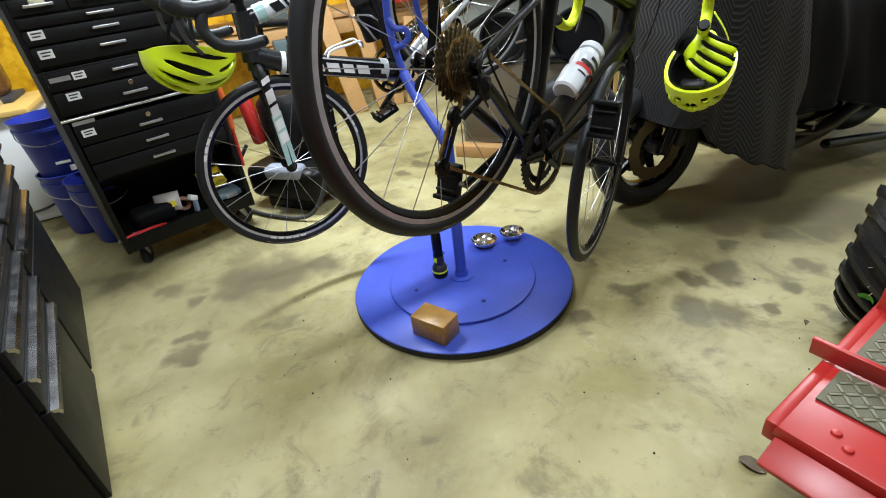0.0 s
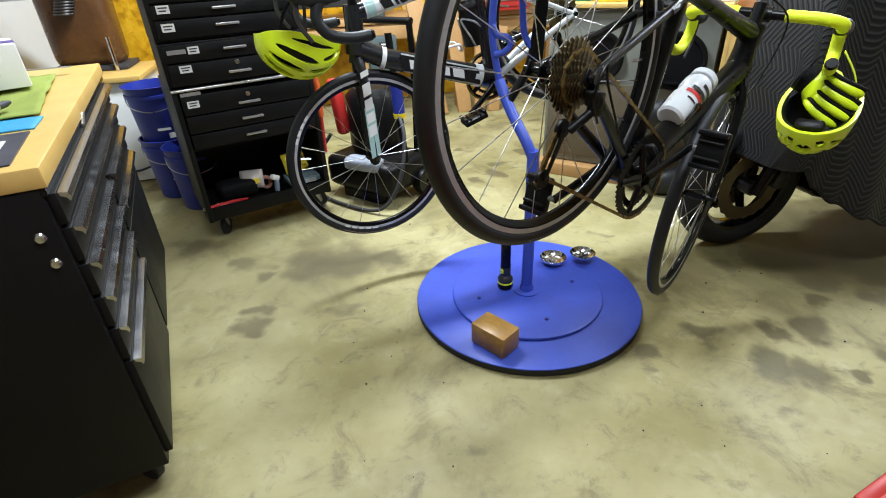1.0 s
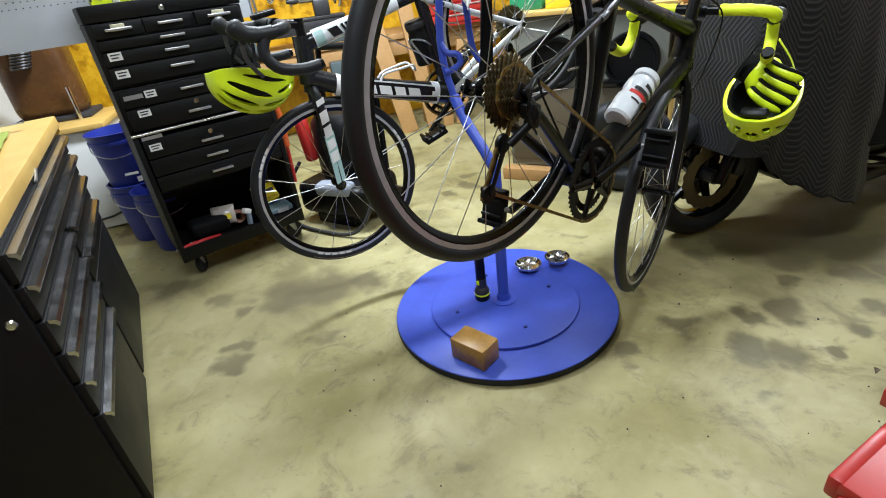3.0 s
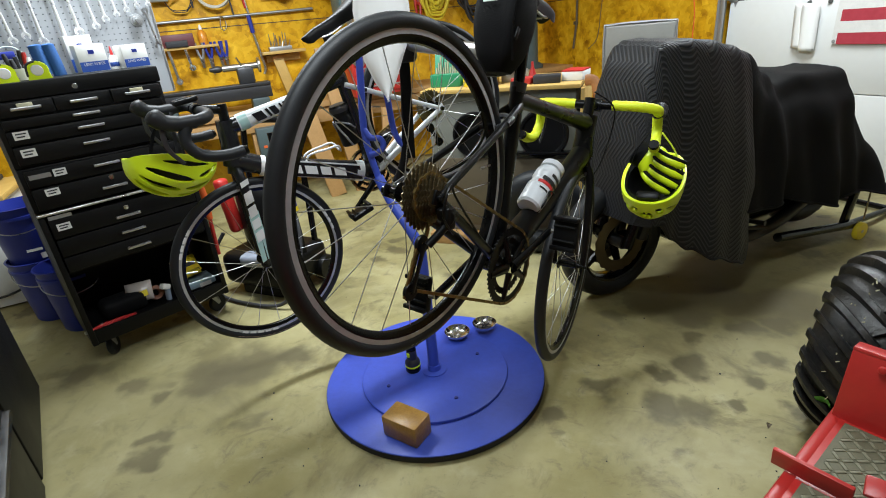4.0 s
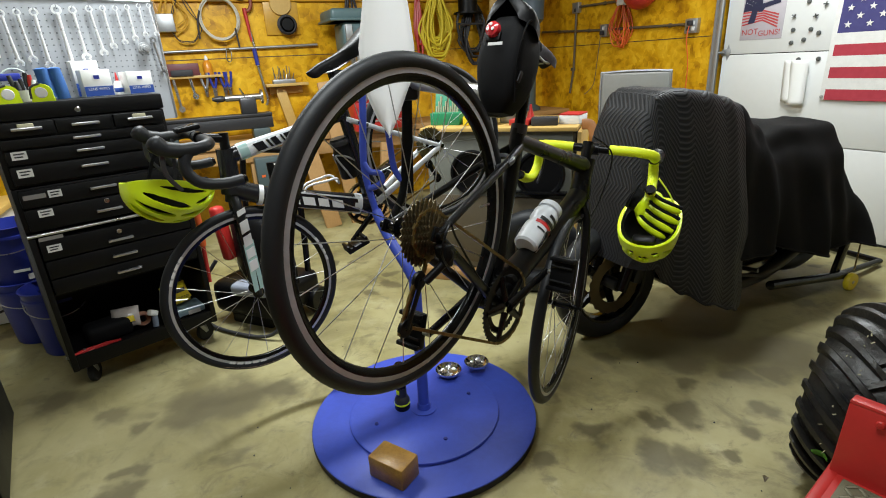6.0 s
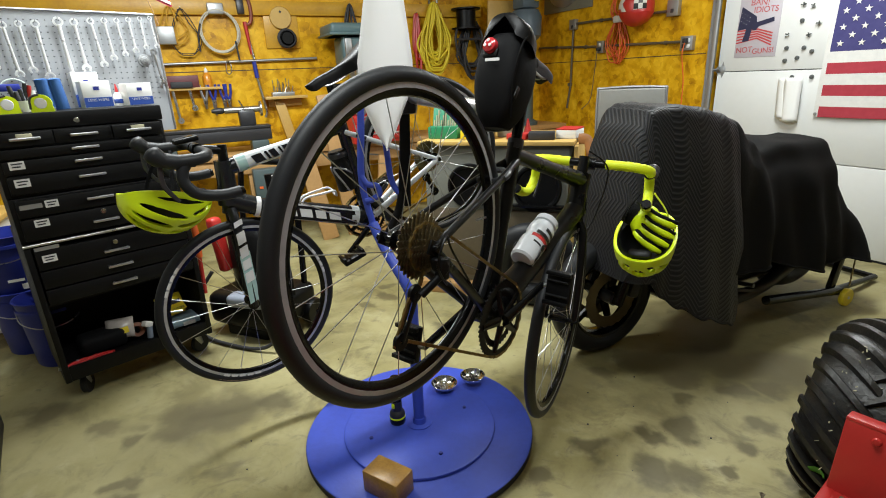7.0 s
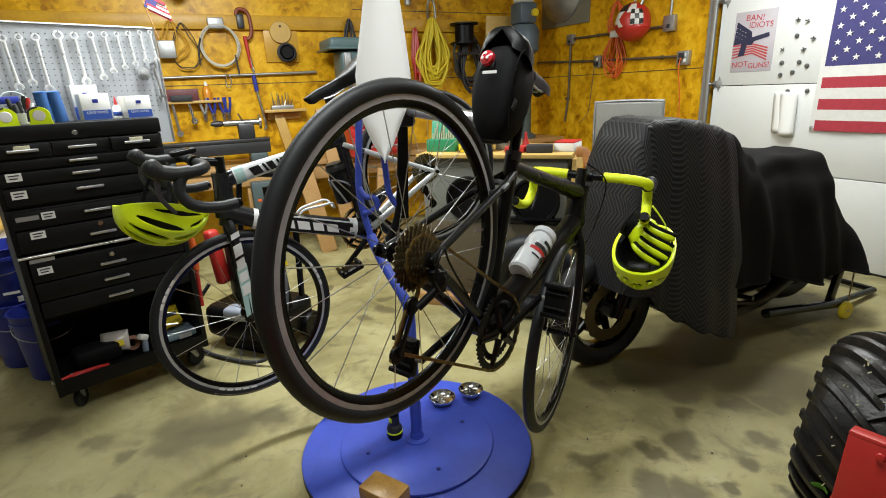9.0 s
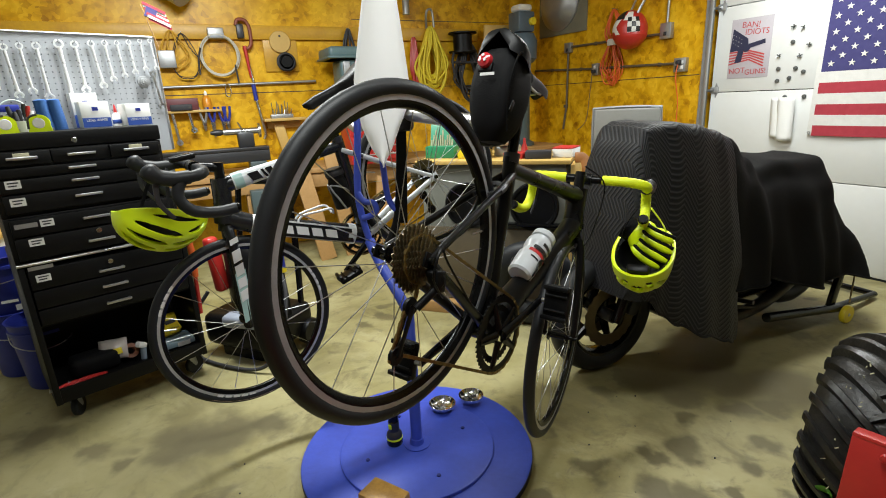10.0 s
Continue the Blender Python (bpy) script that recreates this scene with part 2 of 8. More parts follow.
def tube(bm, pts, r, seg=10, closed=False, r2=None, flat=1.0, up=(0, 0, 1), caps=True):
    """A round (or flattened) tube along pts; r may be a list."""
    pts = [Vector(p) for p in pts]
    n = len(pts)
    rs = list(r) if isinstance(r, (list, tuple)) else [r + ((r2 - r) * i / max(1, n - 1) if r2 is not None else 0) for i in range(n)]
    rings, prev = [], None
    for i, p in enumerate(pts):
        a = pts[(i - 1) % n] if closed or i > 0 else p
        b = pts[(i + 1) % n] if closed or i < n - 1 else p
        d = (b - a).normalized()
        if prev is None:
            ref = Vector(up) if abs(d.dot(Vector(up))) < 0.95 else Vector((1, 0, 0))
            s = d.cross(ref).normalized()
        else:
            s = (prev - d * prev.dot(d)).normalized()
        prev = s
        t = s.cross(d)
        rings.append([bm.verts.new(p + (s * math.cos(k * 2 * math.pi / seg) * flat + t * math.sin(k * 2 * math.pi / seg)) * rs[i]) for k in range(seg)])
    m = n if closed else n - 1
    for i in range(m):
        a, b = rings[i], rings[(i + 1) % n]
        for k in range(seg):
            bm.faces.new((a[k], a[(k + 1) % seg], b[(k + 1) % seg], b[k]))
    if not closed and caps:
        bm.faces.new(rings[0][::-1])
        bm.faces.new(rings[-1])
    return bm


def tubebm(pts, r, seg=10, **k):
    return tube(bmesh.new(), pts, r, seg, **k)


def lathe(bm, prof, seg=32, m=None, closed=False):
    """Turns (radius, height) pairs about z."""
    m = m or Matrix()
    rings = []
    for r, z in prof:
        if r < 1e-6:
            rings.append([bm.verts.new(m @ Vector((0, 0, z)))])
        else:
            rings.append([bm.verts.new(m @ Vector((r * math.cos(k * 2 * math.pi / seg), r * math.sin(k * 2 * math.pi / seg), z))) for k in range(seg)])
    pairs = list(zip(rings, rings[1:])) + ([(rings[-1], rings[0])] if closed else [])
    for a, b in pairs:
        for k in range(seg):
            v = [a[k % len(a)], a[(k + 1) % seg % len(a)], b[(k + 1) % seg % len(b)], b[k % len(b)]]
            v = [x for i, x in enumerate(v) if x not in v[:i]]
            if len(v) > 2:
                bm.faces.new(v)
    return bm


def lathebm(prof, seg=32, m=None, closed=False):
    return lathe(bmesh.new(), prof, seg, m, closed)


def plate(bm, outline, thick, m=None, bevel=0.0):
    """A flat outline (x, y) given thickness along z."""
    m = m or Matrix()
    lo = [bm.verts.new(m @ Vector((x, y, 0))) for x, y in outline]
    hi = [bm.verts.new(m @ Vector((x, y, thick))) for x, y in outline]
    n = len(lo)
    bm.faces.new(lo[::-1])
    bm.faces.new(hi)
    for i in range(n):
        bm.faces.new((lo[i], lo[(i + 1) % n], hi[(i + 1) % n], hi[i]))
    return bm


def platebm(outline, thick, m=None):
    return plate(bmesh.new(), outline, thick, m)


AX_Y = Matrix.Rotation(radians(-90), 4, "X")  # z of a turned shape laid along y


def frame_axes(origin, fx):
    """x along fx (level), z up."""
    f = Vector((fx[0], fx[1], 0)).normalized()
    l = Vector((-f.y, f.x, 0))
    m = Matrix((( f.x, l.x, 0, origin[0]), (f.y, l.y, 0, origin[1]), (0, 0, 1, origin[2]), (0, 0, 0, 1)))
    return m


# ---- the room ----
CORNER = Vector((1.387, 6.272, 0))
YL, YR = radians(26), radians(-60)
LEFT = Matrix.Translation(CORNER) @ Matrix.Rotation(YL + math.pi, 4, "Z")   # x runs left along the back wall, y into the wall's back
RIGHT = Matrix.Translation(CORNER) @ Matrix.Rotation(YR, 4, "Z")            # x runs right along the door wall, -y into the room
HIGH = 2.7


def wallL(s, z, off=0.0, rz=0):
    """A pose on the back wall: s metres from the corner, off metres out; its x goes to the viewer's right, its y out of the wall's back."""
    return LEFT @ pose(s, off, z) @ Matrix.Rotation(math.pi, 4, "Z") @ pose(0, 0, 0, 0, 0, rz)


def wallR(s, z, off=0.0):
    return RIGHT @ pose(s, -off, z)


def build_room():
    bm = bmesh.new()
    bmesh.ops.create_grid(bm, x_segments=2, y_segments=2, size=7.0, matrix=pose(0.5, 1.5, 0))
    tagged(finish("floor", bm, M["floor"], smooth=0), "stained bare concrete garage floor with oil spots and painted shade", "floor", kind="structure")
    # back wall
    bm = boxbm(7.6, 0.12, HIGH, LEFT @ pose(3.75, -0.06, HIGH / 2))
    tagged(finish("wall_back", bm, M["osb"], smooth=0), "varnished amber strand board garage wall", "wall", kind="structure")
    # door wall: strand board up to the jamb, then the sectional door, then wall again
    bm = boxbm(2.17, 0.12, HIGH, RIGHT @ pose(2.17 / 2, 0.06, HIGH / 2))
    box(bm, 3.0, 0.12, HIGH - 2.3, RIGHT @ pose(2.17 + 1.5, 0.06, (HIGH + 2.3) / 2))
    box(bm, 1.5, 0.12, HIGH, RIGHT @ pose(5.17 + 0.75, 0.06, HIGH / 2))
    tagged(finish("wall_door_side", bm, M["osb"], smooth=0), "varnished amber strand board wall beside the garage door", "wall", kind="structure")
    # the unseen sides
    bm = boxbm(9.0, 0.12, HIGH, pose(0.8, -3.0, HIGH / 2))
    tagged(finish("wall_front", bm, M["white_panel"], smooth=0), "plain pale wall behind the viewpoint", "wall", kind="structure")
    bm = boxbm(0.12, 6.4, HIGH, pose(-3.7, 0.2, HIGH / 2))
    tagged(finish("wall_side", bm, M["white_panel"], smooth=0), "plain pale side wall of the garage", "wall", kind="structure")
    bm = boxbm(0.12, 5.0, HIGH, pose(5.3, -0.6, HIGH / 2))
    tagged(finish("wall_far_side", bm, M["white_panel"], smooth=0), "plain pale side wall of the garage", "wall", kind="structure")
    bm = boxbm(14, 14, 0.1, pose(0.5, 1.5, HIGH + 0.05))
    tagged(finish("ceiling", bm, M["white_panel"], smooth=0), "plain white garage ceiling", "ceiling", kind="structure")


build_room()
for lx, ly, lyaw, lw, lt_ in LAMPS:
    lamp = thing("ceiling_light", pose(lx, ly, 2.64, 0, 0, lyaw) @ pose(0, 0, 0, lt_), "white strip light fixed under the ceiling", "lamp", "ceiling lights")
    part("housing", boxbm(1.26, 0.3, 0.05, at(0, 0, 0.032), 0.01), M["white"], lamp)


# ---- bicycles ----
def wheel(parent, m, tyre_r=0.017, R=0.338, rim_mat=None, spokes=20, rim_depth=0.024, name="wheel", cassette=False, phase=0.0, brake_track=True):
    """Wheel in its own pose m: axle along y. Returns the rim mesh that carries tyre, hub and spokes."""
    rb = R - 2 * tyre_r + 0.006
    prof = [(rb, -0.0095), (rb + 0.003, -0.0105), (rb - 0.012, -0.0115), (rb - 0.014, -0.011), (rb - rim_depth, -0.006), (rb - rim_depth - 0.002, 0),
            (rb - rim_depth, 0.006), (rb - 0.014, 0.011), (rb - 0.012, 0.0115), (rb + 0.003, 0.0105), (rb, 0.0095)]
    w = part(name, lathebm(prof, 72, AX_Y, True), rim_mat or M["black_gloss"], parent)
    w.matrix_local = m
    t = bmesh.new()
    rc = R - tyre_r
    pr = []
    for k in range(14):
        a = 2 * math.pi * k / 14
        pr.append((rc + tyre_r * math.cos(a), tyre_r * math.sin(a)))
    lathe(t, pr, 80, AX_Y, True)
    part("tyre", t, M["rubber"], w, "black slick road tyre")
    if brake_track:
        for s in (-1, 1):
            bm = bmesh.new()
            lathe(bm, [(rb + 0.001, s * 0.0121), (rb - 0.0105, s * 0.0129), (rb - 0.0105, s * 0.0121), (rb + 0.001, s * 0.0113)], 72, AX_Y, True)
            part("brake_track", bm, M["brake_track"], w, "worn dark silver brake track")
    hub = lathebm([(0, -0.05), (0.008, -0.05), (0.008, -0.034), (0.022, -0.033), (0.022, -0.029), (0.012, -0.024), (0.011, 0.024), (0.022, 0.029), (0.022, 0.033), (0.008, 0.034), (0.008, 0.05), (0, 0.05)], 20, AX_Y)
    part("hub", hub, M["black_gloss"], w)
    for k in range(spokes):
        a = 2 * math.pi * k / spokes + phase
        s = 1 if k % 2 else -1
        b = a + (0.42 if (k // 2) % 2 else -0.42)
        p0 = Vector((0.021 * math.cos(b), s * 0.031, 0.021 * math.sin(b)))
        p1 = Vector(((rb - rim_depth) * math.cos(a), 0, (rb - rim_depth) * math.sin(a)))
        part("spoke", tubebm([p0, p1], 0.0011, 5), M["steel"], w)
    part("valve", tubebm([((rb - rim_depth) * math.cos(phase + .15), 0, (rb - rim_depth) * math.sin(phase + .15)), ((rb - rim_depth - 0.04) * math.cos(phase + .15), 0, (rb - rim_depth - 0.04) * math.sin(phase + .15))], 0.003, 8), M["steel"], w)
    return w


def gear(bm, r, teeth, thick, y, hole):
    """A toothed ring in the xz plane at y."""
    n = teeth * 4
    o = []
    for k in range(n):
        rr = r + (0.0035 if k % 4 in (1, 2) else -0.0015)
        a = 2 * math.pi * k / n
        o.append((rr * math.cos(a), rr * math.sin(a)))
    inn = [(hole * math.cos(2 * math.pi * k / n), hole * math.sin(2 * math.pi * k / n)) for k in range(n)]
    L = [[bm.verts.new((x, y + d, z)) for x, z in s] for d in (0, thick) for s in (o, inn)]
    for k in range(n):
        j = (k + 1) % n
        bm.faces.new((L[0][k], L[0][j], L[1][j], L[1][k]))
        bm.faces.new((L[2][k], L[2][j], L[3][j], L[3][k]))
        bm.faces.new((L[0][k], L[0][j], L[2][j], L[2][k]))
        bm.faces.new((L[1][k], L[1][j], L[3][j], L[3][k]))


def V(p, y=0.0):
    return Vector((p[0], y, p[1]))


def lerp(a, b, t):
    return (a[0] + (b[0] - a[0]) * t, a[1] + (b[1] - a[1]) * t)


def bike(name, m, N, label, fm, fork_mat, steer=0.0, group="bicycles", bar_mat=None, rim=None, slim=1.0):
    """A road bicycle. N holds its nodes (forward, up) from the rear axle."""
    b = thing(name, m, label, "bicycle", group)
    H, BB, ST, HT, HL, FA = N["hub"], N["bb"], N["st"], N["ht"], N["hl"], N["fa"]
    # frame: one joined mesh of its tubes
    bm = bmesh.new()
    tube(bm, [V(lerp(BB, ST, 0)), V(lerp(BB, ST, .5)), V(ST)], [0.021 * slim, 0.018 * slim, 0.018 * slim], 14, flat=.85)
    tube(bm, [V(lerp(ST, BB, .06)), V(lerp(lerp(ST, BB, .06), lerp(HT, HL, .18), .5)), V(lerp(HT, HL, .18))], [0.016 * slim, 0.017 * slim, 0.023 * slim], 14)
    tube(bm, [V(BB), V(lerp(BB, HL, .3)), V(lerp(BB, HL, .8)), V(lerp(HL, HT, .1))], [0.034 * slim, 0.03 * slim, 0.027 * slim, 0.028 * slim], 16)
    tube(bm, [V(HL), V(lerp(HL, HT, .5)), V(HT)], [0.03 * slim, 0.025 * slim, 0.026 * slim], 16)
    tube(bm, [(BB[0], -0.036, BB[1]), (BB[0], 0.036, BB[1])], 0.025, 18)
    part("frame", bm, fm, b)
    bm = bmesh.new()
    for s in (-1, 1):
        tube(bm, spline([(BB[0], s * 0.022, BB[1]), (*[BB[0] + (H[0] - BB[0]) * .25], s * 0.03, BB[1] + (H[1] - BB[1]) * .25), (BB[0] + (H[0] - BB[0]) * .65, s * 0.05, BB[1] + (H[1] - BB[1]) * .65), (H[0], s * 0.066, H[1])], 5), 0.0125 * slim ** .7, 10, r2=0.010)
        st = lerp(ST, BB, .1)
        tube(bm, spline([(st[0], s * 0.012, st[1]), (st[0] + (H[0] - st[0]) * .25, s * 0.03, st[1] + (H[1] - st[1]) * .25), (H[0], s * 0.066, H[1])], 6), 0.0095 * slim ** .7, 10, r2=0.008)
        box(bm, 0.03, 0.006, 0.03, at(H[0], s * 0.066, H[1], 0, 30, 0), 0.002)
    part("rear_triangle", bm, N.get("stay_mat") or fm, b)
    # rear wheel, cassette and drive
    rw = wheel(b, Matrix.Translation(V(H)) @ Matrix.Rotation(N.get("rw_phase", 0.0), 4, "Y"), N.get("tyre", 0.017), 0.338, rim)
    bm = bmesh.new()
    for k in range(10):
        gear(bm, 0.026 + (9 - k) * 0.0044, 12 + (9 - k) * 2, 0.0017, -0.032 - k * 0.0036, 0.016 + (9 - k) * 0.0026)
    c = part("cassette", bm, M["cassette"], b, "oily brown worn steel cassette")
    c.matrix_local = Matrix.Translation(V(H))
    part("quick_release", tubebm([(H[0], -0.082, H[1]), (H[0], 0.082, H[1])], 0.0085, 12), M["black_gloss"], b)
    # crank
    for rad, teeth, y, hole in ((N.get("ring", 0.098), 50, -0.048, 0.082), (N.get("ring", 0.098) * .72, 36, -0.041, 0.058)):
        cr = bmesh.new()
        gear(cr, rad, teeth, 0.003, y, hole)
        part("chainring", cr, M["plastic"], b).matrix_local = Matrix.Translation(V(BB))
    for k in range(5):
        a = k * 2 * math.pi / 5 + 0.5
        part("spider_arm", tubebm([(0.018 * math.cos(a), -0.05, 0.018 * math.sin(a)), (0.088 * math.cos(a), -0.047, 0.088 * math.sin(a))], [0.014, 0.009], 8, flat=.5), M["black_gloss"], b).matrix_local = Matrix.Translation(V(BB))
    ca = N.get("crank", 0.6)
    for s in (-1, 1):
        a = ca + (math.pi if s > 0 else 0)
        d = Vector((math.cos(a), 0, math.sin(a)))
        bm = tubebm([V(BB) + Vector((0, s * 0.058, 0)), V(BB) + d * 0.085 + Vector((0, s * 0.068, 0)), V(BB) + d * 0.17 + Vector((0, s * 0.076, 0))], [0.016, 0.012, 0.011], 12, flat=.7)
        part("crank_arm", bm, M["black_gloss"], b)
        pd = part("pedal", boxbm(0.095, 0.07, 0.02, at(0, 0, 0), 0.006), M["plastic"], b)
        pd.matrix_local = Matrix.Translation(V(BB) + d * 0.17 + Vector((0, s * 0.125, 0))) @ Matrix.Rotation(radians(N.get("pedal", 20)), 4, "Y")
        for q in (-1, 1):
            pc = bmesh.new()
            box(pc, 0.012, 0.07, 0.014, at(q * 0.04, 0, 0.016, 0, 0, 0), 0.003)
            tube(pc, [(q * 0.02, -0.03, 0.013), (q * 0.02, 0.03, 0.013)], 0.004, 8)
            part("pedal_cage", pc, M["plastic"], pd)
        part("axle", tubebm([(0, -s * 0.05, 0), (0, -s * 0.03, 0)], 0.007, 10), M["steel"], pd)
    # chain: links along its loop
    D1, D2 = N["dr1"], N["dr2"]
    rg = N.get("ring", 0.098)
    up = Vector((BB[0] - H[0], 0, BB[1] - H[1])).normalized()
    nrm = Vector((-up.z, 0, up.x))
    loop = []
    a0 = math.atan2(nrm.z, nrm.x)
    for k in range(9):
        a = a0 - math.pi * k / 8 * 0.95
        loop.append(Vector((BB[0] + rg * math.cos(a), -0.0465, BB[1] + rg * math.sin(a))))
    loop.append(Vector((D2[0] + 0.02, -0.046, D2[1] - 0.008)))
    loop.append(Vector((D2[0] - 0.018, -0.046, D2[1] - 0.004)))
    loop.append(Vector((D1[0] - 0.014, -0.046, D1[1] + 0.0)))
    loop.append(Vector((D1[0] + 0.016, -0.046, D1[1] + 0.012)))
    for k in range(7):
        a = a0 + math.pi + 0.55 - (math.pi + 0.5) * k / 6
        loop.append(Vector((H[0] + 0.048 * math.cos(a), -0.046, H[1] + 0.048 * math.sin(a))))
    bm = bmesh.new()
    total, seg = 0.0, []
    for p, q in zip(loop, loop[1:] + loop[:1]):
        L, n = (q - p).length, 0
        k = max(1, round(L / 0.0127))
        for i in range(k):
            seg.append((p.lerp(q, i / k), p.lerp(q, (i + 1) / k)))
    for i, (p, q) in enumerate(seg):
        d = q - p
        ang = math.atan2(d.z, d.x)
        w = 0.006 if i % 2 else 0.0035
        box(bm, d.length * 1.15, w, 0.007, Matrix.Translation((p + q) / 2) @ Matrix.Rotation(-ang, 4, "Y"))
    part("chain", bm, M["chain"], b, "oily brass-coloured roller chain")
    # rear derailleur
    bm = bmesh.new()
    for w in (D1, D2):
        lathe(bm, [(0.004, -0.05), (0.018, -0.05), (0.02, -0.046), (0.018, -0.042), (0.004, -0.042)], 14, Matrix.Translation((w[0], 0, w[1])) @ AX_Y, True)
    for y in (-0.053, -0.04):
        tube(bm, [(D1[0], y, D1[1]), (D2[0], y, D2[1])], [0.008, 0.006], 8, flat=.25)
    tube(bm, spline([(H[0], -0.075, H[1] - 0.02), (H[0] + 0.01, -0.085, (H[1] + D1[1]) / 2), (D1[0], -0.062, D1[1])], 5), 0.0085, 10)
    box(bm, 0.03, 0.02, 0.045, at(H[0] + 0.008, -0.08, (H[1] + D1[1]) / 2, 0, 12, 0), 0.006)
    box(bm, 0.026, 0.02, 0.03, at(H[0] + 0.002, -0.074, H[1] - 0.03, 0, -10, 0), 0.006)
    part("derailleur", bm, M["plastic"], b, "black rear derailleur with jockey wheels")
    # fork, front wheel and bars turn with the steering
    axis = (V(HT) - V(HL)).normalized()
    turn = Matrix.Translation(V(HL)) @ Matrix.Rotation(radians(steer), 4, axis) @ Matrix.Translation(-V(HL))
    bm = bmesh.new()
    tube(bm, [V(HL), V(HL) - axis * 0.03], [0.026, 0.03], 14)
    for s in (-1, 1):
        pts = spline([V(HL, s * 0.012) - axis * 0.02, V(lerp(HL, FA, .2), s * 0.036), V(lerp(HL, FA, .6), s * 0.045), V(FA, s * 0.05)], 5)
        tube(bm, pts, [(0.017 - 0.008 * i / len(pts)) * N.get("blade", 1.0) for i in range(len(pts))], 12, flat=.75)
    fk = part("fork", bm, fork_mat, b)
    fk.matrix_local = turn
    fwh = wheel(b, turn @ Matrix.Translation(V(FA)), N.get("tyre", 0.017), 0.338, rim)
    part("quick_release", tubebm([(FA[0], -0.062, FA[1]), (FA[0], 0.062, FA[1])], 0.0075, 12), M["black_gloss"], b).matrix_local = turn
    # brake calipers
    for nd, base, tm in ((lerp(ST, BB, .1), H, Matrix()), (lerp(HL, FA, .1), FA, turn)):
        d = V(nd) - V(base)
        c = V(base) + d.normalized() * 0.335
        bm = bmesh.new()
        for s in (-1, 1):
            tube(bm, spline([c + Vector((0, 0, 0)) + d.normalized() * 0.035, c + Vector((0, s * 0.03, 0)) + d.normalized() * 0.02, c + Vector((0, s * 0.034, 0)) - d.normalized() * 0.012], 4), 0.008, 8)
            box(bm, 0.045, 0.008, 0.012, Matrix.Translation(c + Vector((0, s * 0.022, 0)) - d.normalized() * 0.02), 0.002)
        part("brake_caliper", bm, M["dark_steel"], b, "dual pivot rim brake").matrix_local = tm
    # stem and bars
    bc = V(HT) + axis * 0.035
    fwd = Vector((axis.z, 0, -axis.x))
    cl = bc + fwd * N.get("stem", 0.09) + axis * 0.01
    bm = tubebm([bc - fwd * 0.01, cl], 0.016, 12)
    tube(bm, [V(HT), bc + axis * 0.02], 0.017, 14)
    tube(bm, [cl + Vector((0, -0.025, 0)), cl + Vector((0, 0.025, 0))], 0.021, 14)
    part("stem", bm, M["carbon"], b).matrix_local = turn
    f2, a2 = fwd, axis
    tilt = N.get("bar_tilt", 0.0)
    fr = (fwd * math.cos(tilt) + axis * math.sin(tilt))
    ar = (axis * math.cos(tilt) - fwd * math.sin(tilt))
    core = bmesh.new()
    tube(core, [cl + Vector((0, -0.1, 0)), cl + Vector((0, 0.1, 0))], 0.014, 14)
    part("handlebar", core, M["carbon"], b).matrix_local = turn
    for s in (-1, 1):
        w = N.get("bar", 0.21)
        pts = spline([cl + Vector((0, s * 0.06, 0)), cl + Vector((0, s * (w - 0.05), 0)), cl + Vector((0, s * w, 0)) + fr * 0.025, cl + Vector((0, s * w, 0)) + fr * 0.075 - ar * 0.005,
                      cl + Vector((0, s * (w + .004), 0)) + fr * 0.1 - ar * 0.05, cl + Vector((0, s * (w + .008), 0)) + fr * 0.075 - ar * 0.1, cl + Vector((0, s * (w + .012), 0)) + fr * 0.01 - ar * 0.125, cl + Vector((0, s * (w + .014), 0)) - fr * 0.05 - ar * 0.13], 6)
        bm = tubebm(pts, [(0.0158 + 0.0008 * (i % 2)) * N.get('tape', 1.0) for i in range(len(pts))], 12)
        part("bar_tape", bm, bar_mat or M["rubber"], b).matrix_local = turn
        end = cl + Vector((0, s * (w + .014), 0)) - fr * 0.05 - ar * 0.13
        part("bar_plug", tubebm([end, end - fr * 0.012], [0.0165, 0.013], 12), M["black_gloss"], b).matrix_local = turn
        # brake hood and lever
        h0 = cl + Vector((0, s * w, 0)) + fr * 0.07 - ar * 0.0
        bm = tubebm(spline([h0 - fr * 0.02, h0 + fr * 0.03 + ar * 0.008, h0 + fr * 0.07 + ar * 0.028, h0 + fr * 0.09 + ar * 0.06], 5), [r_ * N.get('tape', 1.0) for r_ in [0.019] * 5 + [0.021] * 5 + [0.024] * 4 + [0.019, 0.008]], 12)
        part("brake_hood", bm, M["rubber"], b).matrix_local = turn
        bm = tubebm(spline([h0 + fr * 0.075 + ar * 0.01, h0 + fr * 0.085 - ar * 0.05, h0 + fr * 0.06 - ar * 0.11], 5), 0.009, 8, flat=.6, r2=0.006)
        part("brake_lever", bm, M["dark_steel"], b).matrix_local = turn
    # seat post and saddle
    sd = (V(ST) - V(BB)).normalized()
    sp = V(ST) + sd * N.get("post", 0.12)
    part("seatpost", tubebm([V(ST) - sd * 0.02, sp], 0.0136, 14), M["black_gloss"], b)
    part("seat_clamp", tubebm([V(ST) - sd * 0.012, V(ST) + sd * 0.012], 0.021, 16), M["dark_steel"], b)
    ang = N.get("pitch", 0.45)
    sm = Matrix.Translation(sp + sd * 0.035 + Vector((N.get('saddle_fwd', 0.0), 0, N.get('saddle_up', 0.0)))) @ Matrix.Rotation(ang, 4, "Y")
    bm = bmesh.new()
    rows = []
